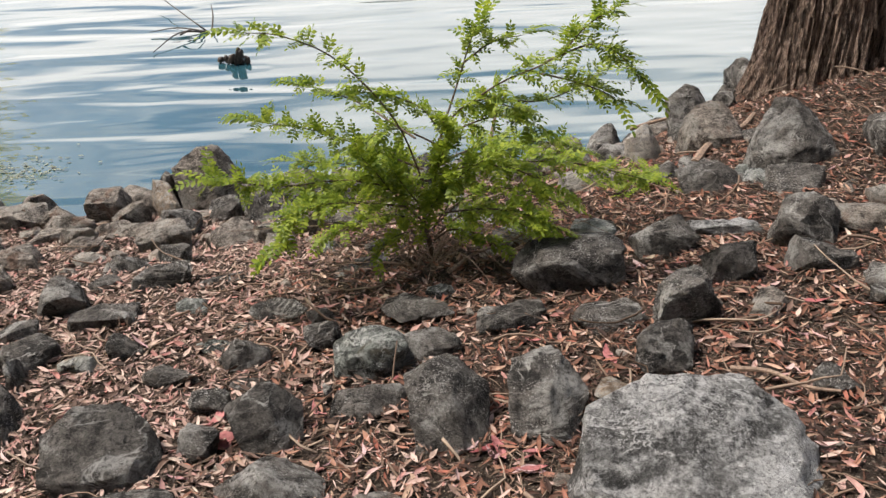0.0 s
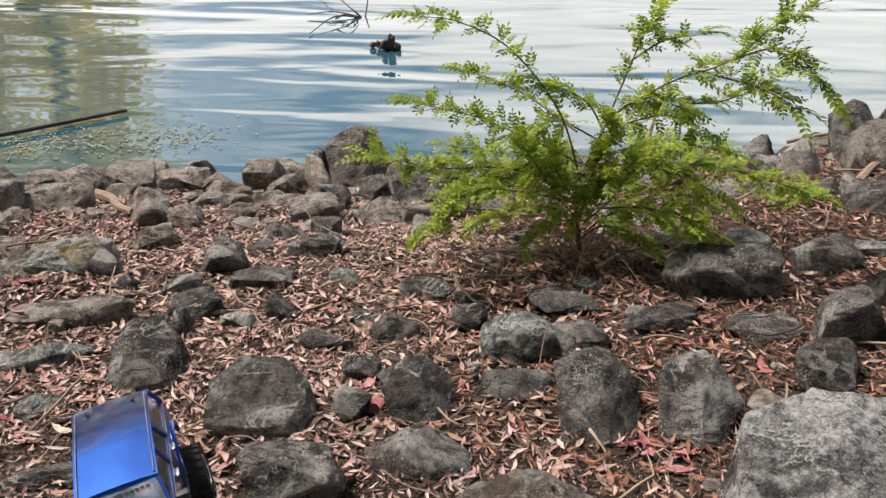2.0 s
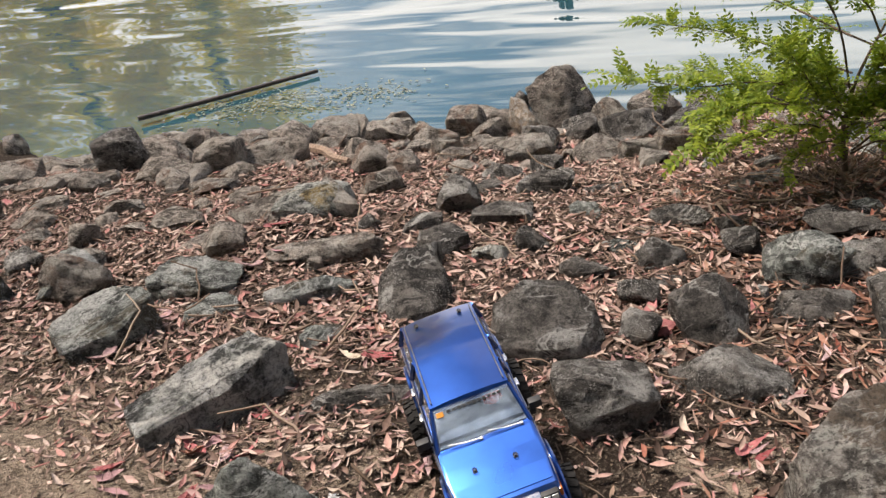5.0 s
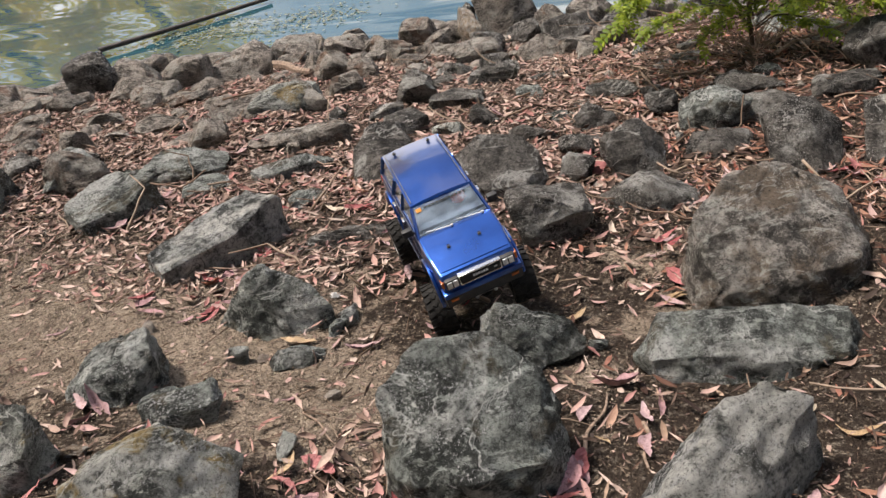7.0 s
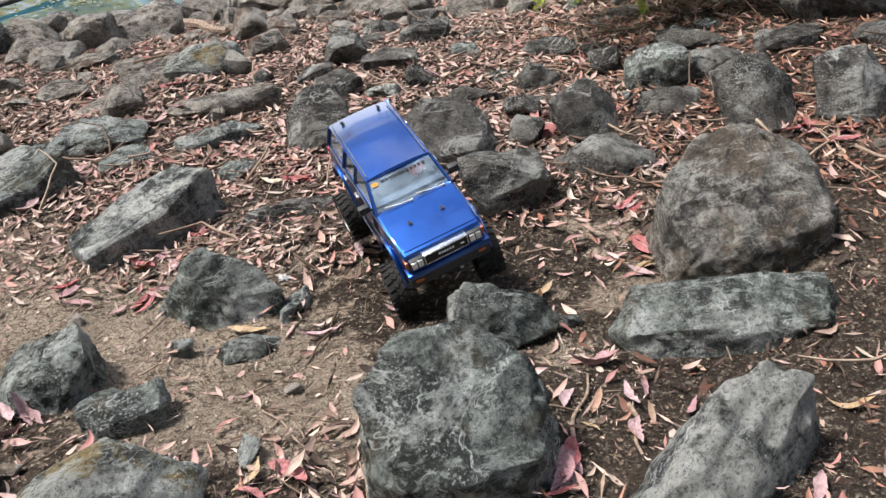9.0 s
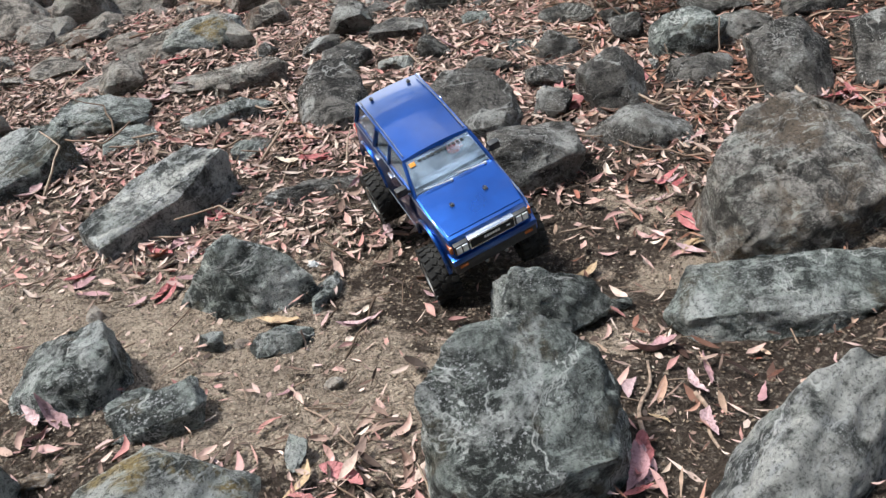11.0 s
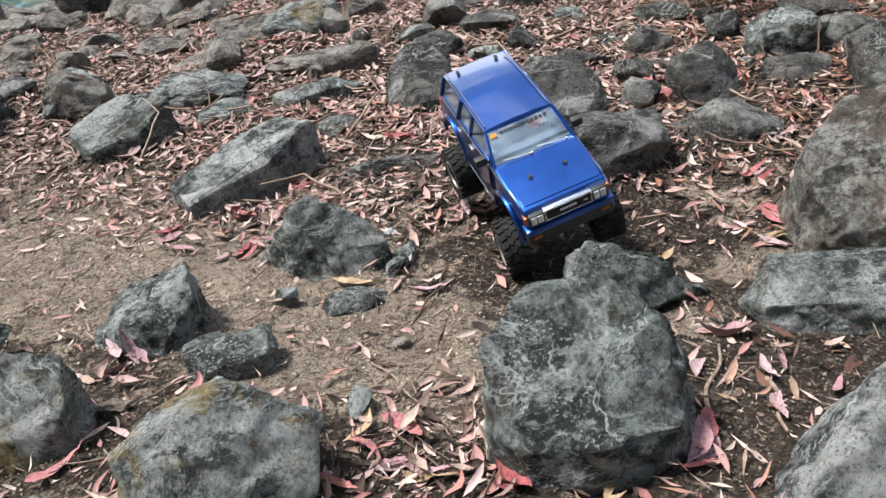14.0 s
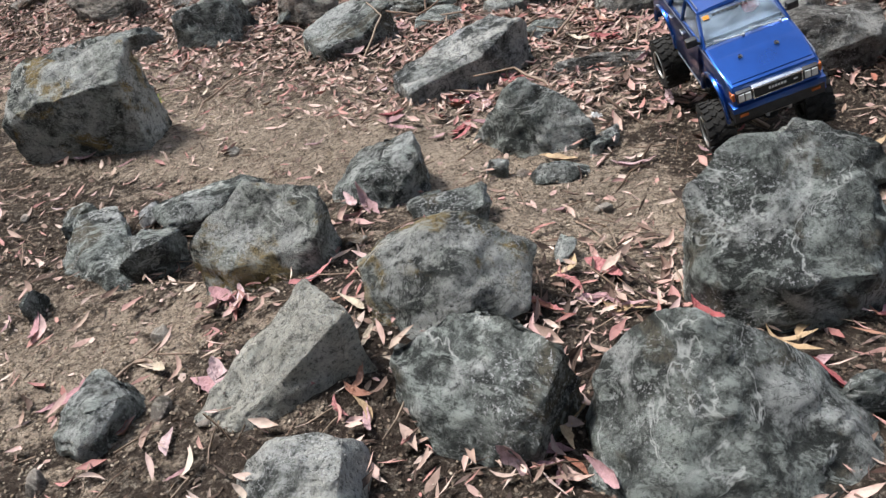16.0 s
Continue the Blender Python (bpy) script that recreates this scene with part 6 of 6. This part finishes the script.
leaf("p", -1.486, 0.381, 0.089, -34)
leaf("t", -1.161, 0.662, 0.086, -0)
leaf("t", -0.575, 0.811, 0.063, 43)
leaf("r", -0.346, 0.914, 0.102, -61)
leaf("t", -0.368, 0.866, 0.054, 38)
leaf("p", -0.320, 0.863, 0.064, -32)
leaf("p", -0.477, 0.557, 0.088, 10)
leaf("p", -0.398, 0.509, 0.077, -88)
leaf("p", -0.316, 0.448, 0.067, 72)
leaf("w", -0.163, 0.482, 0.059, 46)
leaf("t", -0.483, 0.374, 0.042, -43)
leaf("r", -0.540, 0.299, 0.105, 80)
leaf("p", -0.517, 0.444, 0.059, 73)
leaf("p", -0.383, 1.082, 0.049, 45)
leaf("p", -0.410, 1.027, 0.038, 16)
leaf("r", -0.370, 1.059, 0.062, 61)
leaf("w", -0.397, 1.097, 0.034, -51)
leaf("r", -0.594, 1.672, 0.051, 19)
leaf("p", -0.417, 0.459, 0.105, -79)
leaf("p", -0.407, 0.371, 0.072, -90)
leaf("t", -1.000, 0.267, 0.035, 82)
leaf("t", -0.155, 0.773, 0.060, -31)
leaf("r", 0.048, 1.417, 0.088, 29)
leaf("p", 0.056, 1.389, 0.067, -65)
leaf("r", 0.154, 1.388, 0.074, 19)
leaf("r", -0.082, 1.913, 0.043, -14)
leaf("t", -1.034, 2.042, 0.120, -54)
leaf("w", -0.264, 2.289, 0.079, 47)
leaf("r", -0.979, 0.202, 0.063, 158)
leaf("r", -0.935, 0.247, 0.087, -29)
leaf("t", -1.003, 0.246, 0.080, 80)
leaf("p", -0.926, 0.192, 0.079, 26)
leaf("p", -0.877, 0.173, 0.072, 4)
leaf("r", -1.010, 0.125, 0.070, -15)
leaf("r", -0.771, 0.173, 0.052, 51)
leaf("p", -0.542, 0.281, 0.151, 80)
leaf("r", -0.526, 0.232, 0.050, 28)
leaf("t", -0.647, 0.159, 0.071, 13)
leaf("p", -1.109, 0.125, 0.037, -22)
leaf("p", -0.185, 0.231, 0.064, 72)
leaf("t", -0.085, 0.435, 0.072, -18)
leaf("w", -0.037, 0.542, 0.043, -59)
leaf("w", -0.157, 0.491, 0.046, 41)
leaf("r", -0.623, 1.624, 0.060, 21)
leaf("p", -0.574, 1.287, 0.066, -54)
leaf("r", -0.371, 1.637, 0.074, -54)
leaf("p", 0.002, 1.423, 0.063, 37)
leaf("r", 0.065, 1.406, 0.078, -70)
leaf("p", 0.130, 1.318, 0.074, -2)
leaf("r", 0.130, 1.380, 0.057, 16)
leaf("p", -0.322, 1.409, 0.030, 57)
leaf("p", -0.244, 1.417, 0.094, 84)
leaf("r", -0.085, 1.908, 0.043, -22)
leaf("r", -0.197, 1.808, 0.051, 44)
leaf("r", 0.197, 1.901, 0.054, -24)
leaf("w", 0.623, 2.447, 0.063, 25)
leaf("r", -1.528, 1.373, 0.054, -6)
leaf("r", -1.259, 1.337, 0.094, 8)
leaf("r", -1.315, 1.407, 0.041, 39)
leaf("p", -1.293, 1.450, 0.072, -23)
leaf("r", -1.021, 1.381, 0.030, 62)
leaf("p", -1.019, 1.291, 0.055, 45)
leaf("p", -0.993, 2.063, 0.106, -34)
leaf("r", -1.931, 2.092, 0.082, 42)
leaf("p", -0.655, 1.381, 0.071, -24)
leaf("r", -1.420, 1.183, 0.031, 54)
leaf("o", -0.920, 1.391, 0.080, -36)
leaf("w", -1.336, 1.334, 0.080, -21)
leaf("t", -1.387, 1.590, 0.085, 3)
leaf("r", 0.381, 1.765, 0.089, -83)
leaf("o", 0.317, 1.472, 0.133, 54)
leaf("r", -0.633, 1.619, 0.092, 71)
leaf("p", -0.567, 2.699, 0.065, 17)
leaf("p", 1.520, 3.079, 0.061, 12)
leaf("p", 0.901, 1.779, 0.053, -50)
leaf("r", 0.991, 1.938, 0.085, -28)
leaf("p", 0.833, 1.305, 0.054, -43)
leaf("r", 0.759, 1.227, 0.032, -44)
leaf("r", 0.131, 1.327, 0.079, -1)
leaf("r", 0.021, 1.411, 0.042, 21)
leaf("r", 0.061, 1.395, 0.055, -58)
leaf("p", 0.597, 2.397, 0.070, -62)
leaf("p", -0.778, 1.127, 0.028, 55)
leaf("r", -0.391, 1.080, 0.095, 52)
leaf("r", -0.346, 0.913, 0.086, -60)
leaf("t", -0.363, 0.864, 0.052, 27)
leaf("t", -0.580, 0.807, 0.059, 39)
leaf("p", -0.996, 0.624, 0.075, 18)
leaf("p", -0.873, 0.723, 0.037, -39)
leaf("r", -1.428, 1.066, 0.070, 3)
leaf("r", -1.445, 0.778, 0.079, 81)
leaf("r", -1.658, 0.828, 0.069, 15)
leaf("p", -1.784, 0.651, 0.060, 67)
leaf("r", -1.248, 1.338, 0.079, -8)
leaf("r", -1.964, 2.098, 0.120, -18)
leaf("r", -2.539, 2.938, 0.089, 49)
leaf("r", -3.568, 2.427, 0.120, -31)
leaf("p", -2.056, 1.318, 0.093, 26)
leaf("p", -2.083, 1.536, 0.091, 28)

# a broad red leaf lying against a dark stone
vs = [(0, 0, 0.05)]
for k in range(24):
    a = 2 * math.pi * k / 24
    r = 0.5 * (1 - 0.42 * math.sin(a) + 0.12 * math.sin(3 * a)) * (0.9 + 0.12 * math.sin(5 * a + 1))
    vs.append((r * math.cos(a), r * math.sin(a), 0.10 * math.cos(2 * a) + 0.03 * math.sin(7 * a)))
heart = new("fallen_leaf", mesh_from("fallen_leaf", vs, [(0, k + 1, (k + 1) % 24 + 1) for k in range(24)]))
heart.data.materials.append(LEAF_TONES["r"][0])
heart.matrix_basis = pose(-0.592, 1.525, drop(-0.592, 1.525)[0] + 0.022, 38, 8, 10) @ Matrix.Diagonal((0.062, 0.062, 0.062, 1))
tagged(heart, "broad red heart-shaped dry leaf against a dark stone", "leaf", "fallen leaves")

# ---- litter too fine to count ----
def litter(name, count, lo, hi, shape, material, label, seed, keep, area=(-4.6, 2.9, -1.0, 5.2)):
    rng = np.random.default_rng(seed)
    vs, fs = [], []
    made = 0
    while made < count:
        x, y = rng.uniform(*area[:2]), rng.uniform(*area[2:])
        d = math.hypot(x + 0.5, y + 0.3)
        if rng.random() > keep(x, y) or lie(x, y) < WATER_Z + 0.03 or rng.random() > min(1, 1.9 / d + 0.25):
            continue
        z = ground_z(x, y)
        ln, a = lo + (hi - lo) * rng.random() ** 1.25, rng.uniform(0, 6.283)
        m = Euler((rng.normal(0, 0.28), rng.normal(0, 0.22), a)).to_matrix()
        i = len(vs)
        form = shape if isinstance(shape, tuple) else shape[made % len(shape)]
        q = (np.array(form[0]) * ln) @ np.array(m).T + (x, y, z + (0.012 * (made % 3) / 2 if hi > 0.02 else 0.0))
        q[:, 2] += rng.uniform(0.002, 0.004, len(q))
        vs += q.tolist()
        fs += [tuple(i + k for k in f) for f in form[1]]
        made += 1
    ob = tagged(new(name, mesh_from(name, vs, fs)), label, "leaf litter", kind="stuff")
    ob.data.materials.append(material)


CHIP = ([(-0.5, 0, 0.07), (-0.15, -0.13, 0.03), (-0.15, 0.13, 0.03), (0.2, -0.11, 0.03), (0.2, 0.11, 0.02), (0.5, 0.02, 0.10)], [(0, 1, 2), (1, 3, 4, 2), (3, 5, 4)])
SHRED = ([(-0.5, 0, 0.03), (-0.1, -0.06, 0.05), (-0.1, 0.05, 0.0), (0.5, 0.05, 0.08)], [(0, 1, 2), (1, 3, 2)])
FLAKE = ([(-0.5, -0.16, 0), (0.1, -0.3, 0.06), (0.5, 0.05, 0), (0.05, 0.28, 0.05), (-0.4, 0.2, 0.04)], [(0, 1, 3, 4), (1, 2, 3)])
TWIG = ([(-0.5, -0.02, 0), (-0.5, 0.02, 0), (-0.5, 0, 0.04), (0.05, 0.03, 0.02), (0.05, 0.07, 0.02), (0.05, 0.05, 0.055), (0.5, -0.01, 0.0), (0.5, 0.01, 0), (0.5, 0, 0.02)],
        [(0, 1, 4, 3), (1, 2, 5, 4), (2, 0, 3, 5), (3, 4, 7, 6), (4, 5, 8, 7), (5, 3, 6, 8)])
DRIFTS = [(-1.62, 0.93, 0.30, 0.12, 0.95), (-1.25, 1.0, 0.3, 0.14, 0.9), (-1.9, 1.1, 0.3, 0.15, 0.8), (-0.90, 0.22, 0.14, 0.16, 0.7), (-0.42, 0.42, 0.06, 0.2, 0.25), (-1.02, -0.02, 0.12, 0.12, 0.7), (-0.75, -0.3, 0.3, 0.2, 0.6)]


def cover(x, y):
    """How thick the fallen leaves lie."""
    back = min(1.0, max(0.0, (y - 0.75) / 0.7))
    drift = max(k * math.exp(-(((x - px) / rx) ** 2) - (((y - py) / ry) ** 2)) for px, py, rx, ry, k in DRIFTS)
    return max(drift, max(0.10, back) * (1.0 - 0.93 * max(0.0, bare(x, y))))


LONG = []
for k in range(8):
    me = fallen_leaf_mesh(300 + k, (0.20, 0.26, 0.22, 0.30, 0.18, 0.24, 0.34, 0.22)[k], 4)
    LONG.append(([tuple(v.co) for v in me.vertices], [tuple(q.vertices) for q in me.polygons]))
    bpy.data.meshes.remove(me)
PINKS = island_material("pink_leaf_mix", ((0.0, (0.279, 0.109, 0.097)), (0.2, (0.457, 0.270, 0.248)), (0.4, (0.599, 0.438, 0.404)), (0.55, (0.412, 0.182, 0.165)), (0.7, (0.623, 0.530, 0.436)), (0.85, (0.322, 0.195, 0.144)), (1.0, (0.530, 0.386, 0.344))), 0.6, 35)
SOIL_BITS = island_material("soil_bits", ((0.0, (0.03, 0.022, 0.016)), (0.35, (0.10, 0.072, 0.052)), (0.7, (0.16, 0.118, 0.084)), (1.0, (0.27, 0.21, 0.155))), 0.9)


def clumps(x, y):
    """Pink leaves gather in drifts."""
    n = noise.noise((x * 2.1, y * 2.1, 11)) + 0.5 * noise.noise((x * 5, y * 5, 2))
    drift = max(math.exp(-(((x - px) / 0.22) ** 2) - (((y - py) / 0.16) ** 2)) for px, py in ((-1.35, 0.98), (-0.98, 0.16), (-1.3, 0.02), (-0.33, 1.1), (-0.92, 1.22), (-1.5, 1.5), (-1.2, 1.35), (-1.75, 1.3)))
    return min(1.0, max(0.03, 0.14 + 1.4 * n) * (1.0 - 0.75 * max(0.0, bare(x, y))) * (1.0 if y < 2.6 else 0.35) + drift)


# darker, redder leaf colours for the side of the old tree
DARK_LITTER = island_material("dark_red_litter", (
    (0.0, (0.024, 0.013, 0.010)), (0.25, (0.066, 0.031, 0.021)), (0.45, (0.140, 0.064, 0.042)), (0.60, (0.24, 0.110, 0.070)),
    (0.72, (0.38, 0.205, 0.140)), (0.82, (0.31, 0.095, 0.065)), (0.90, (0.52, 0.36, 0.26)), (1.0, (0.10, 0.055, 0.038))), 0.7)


def tree_side(x):
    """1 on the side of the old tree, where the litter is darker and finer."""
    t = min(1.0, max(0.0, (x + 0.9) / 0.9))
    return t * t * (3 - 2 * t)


litter("leaf_litter", 48000, 0.011, 0.054, [CHIP, SHRED, LONG[0], LONG[3], LONG[1], SHRED, CHIP, LONG[4], LONG[6]], LITTER, "thick brown and pinkish litter of dry narrow leaves", 1, lambda x, y: cover(x, y) * (1.0 - 0.9 * tree_side(x)))
litter("damp_leaf_litter", 40000, 0.010, 0.055, [CHIP, SHRED, LONG[0], SHRED, LONG[1], SHRED, CHIP, LONG[4], SHRED], DARK_LITTER, "dark reddish-brown litter of broken leaves below the tree", 21, lambda x, y: cover(x, y) * tree_side(x))
litter("leaf_shreds", 26000, 0.010, 0.045, SHRED, LITTER, "narrow brown shreds of dry leaves", 5, lambda x, y: 0.45 + 0.55 * cover(x, y))
litter("bark_crumbs", 32000, 0.004, 0.020, [FLAKE, SHRED, SHRED], LITTER, "small brown crumbs of bark and broken leaves", 2, lambda x, y: 1.0 - 0.4 * max(0.0, bare(x, y)))
litter("twig_litter", 9000, 0.020, 0.085, TWIG, TWIGS, "fine dry brown twigs scattered on the soil", 3, lambda x, y: 0.2 + 0.8 * cover(x, y))
SPRAY = []
for k in range(6):
    rng = random.Random(60 + k)
    line, way = [Vector((-0.5, 0, 0))], rng.uniform(-0.5, 0.5)
    for _ in range(6):
        way += rng.gauss(0, 0.35)
        line.append(line[-1] + Vector((math.cos(way), math.sin(way), rng.gauss(0, 0.12))) / 6)
    b = bmesh.new()
    tube(b, line, 0.016, 0.007, 4)
    b.verts.index_update()
    SPRAY.append(([tuple(v.co) for v in b.verts], [tuple(v.index for v in f.verts) for f in b.faces]))
    b.free()
litter("long_twigs", 800, 0.10, 0.32, SPRAY, TWIGS, "long thin bent dry twigs tangled in the litter", 9, lambda x, y: 0.05 + 0.95 * min(1.0, max(0.0, (y - 0.8) / 0.6)))
litter("gravel", 12000, 0.002, 0.007, FLAKE, island_material("pale_grit", ((0.0, (0.12, 0.092, 0.068)), (0.5, (0.30, 0.24, 0.18)), (1.0, (0.48, 0.40, 0.31))), 0.9), "pale grit on the trodden soil", 4, lambda x, y: 0.01 + 0.99 * dryness(x, y), (-3.2, 0.6, -0.8, 1.6))
litter("soil_crumbs", 60000, 0.002, 0.008, FLAKE, SOIL_BITS, "dark crumbs of soil and rotted bark", 6, lambda x, y: 1.0 - 0.70 * min(1.0, dryness(x, y)), (-2.7, 0.5, -0.8, 1.5))
litter("pink_leaf_litter", 3400, 0.020, 0.056, LONG, PINKS, "scattered narrow pink and red fallen leaves", 7, clumps)

# a few bits of white down caught between the stones
for fx, fy, fz, size in ((-1.118, 0.800, 0.155, 0.014), (-0.915, 0.075, 0.245, 0.035)):
    vs, fs = [], []
    rng = random.Random(5)
    for k in range(170):
        d = Vector((rng.gauss(0, 1), rng.gauss(0, 0.8), rng.gauss(0.2, 0.5))).normalized()
        c = Vector((rng.gauss(0, 0.3), rng.gauss(0, 0.2), rng.uniform(0, 0.35))) * size
        leaflet(vs, fs, c, d, d.orthogonal().normalized(), Vector((0, 0, 1)), size * 0.42, size * 0.12)
    ob = tagged(new("feather", mesh_from("feather", vs, fs)), "small tuft of white down caught on the stones", "feather")
    ob.location = (fx, fy, fz)
    ob.data.materials.append(WHITE)

# small stones between the large ones
vs, fs = [], []
rng = np.random.default_rng(9)
small = bmesh.new()
bmesh.ops.create_icosphere(small, subdivisions=2, radius=1)
unit = np.array([v.co[:] for v in small.verts])
unit_f = [tuple(v.index for v in f.verts) for f in small.faces]
small.free()
made = 0
while made < 330:
    x, y = rng.uniform(-4.5, 2.2), rng.uniform(-0.6, 4.6)
    z = ground_z(x, y)
    if z < WATER_Z - 0.05 or rng.random() > (0.9 if z < -0.3 else 0.16):
        continue
    r = rng.uniform(0.012, 0.05) if z < -0.3 else rng.uniform(0.006, 0.022)
    p = unit.copy()
    for _ in range(7):
        n = rng.normal(size=3)
        n /= np.linalg.norm(n)
        p -= np.clip(p @ n - rng.uniform(0.55, 0.85), 0, None)[:, None] * n
    m = np.array(Euler((rng.uniform(0, 0.6), rng.uniform(0, 0.6), rng.uniform(0, 6.28))).to_matrix())
    p = (p * np.array((1.3, 1.0, 0.75)) * r) @ m.T + np.array((x, y, z + r * 0.25))
    k = len(vs)
    vs.extend(map(tuple, p))
    fs += [tuple(k + q for q in f) for f in unit_f]
    made += 1
ob = tagged(new("small_stones", mesh_from("small_stones", vs, fs, False)), "small grey-brown broken stones along the shore", "stones", kind="stuff")
ob.data.materials.append(ROCK["b"])
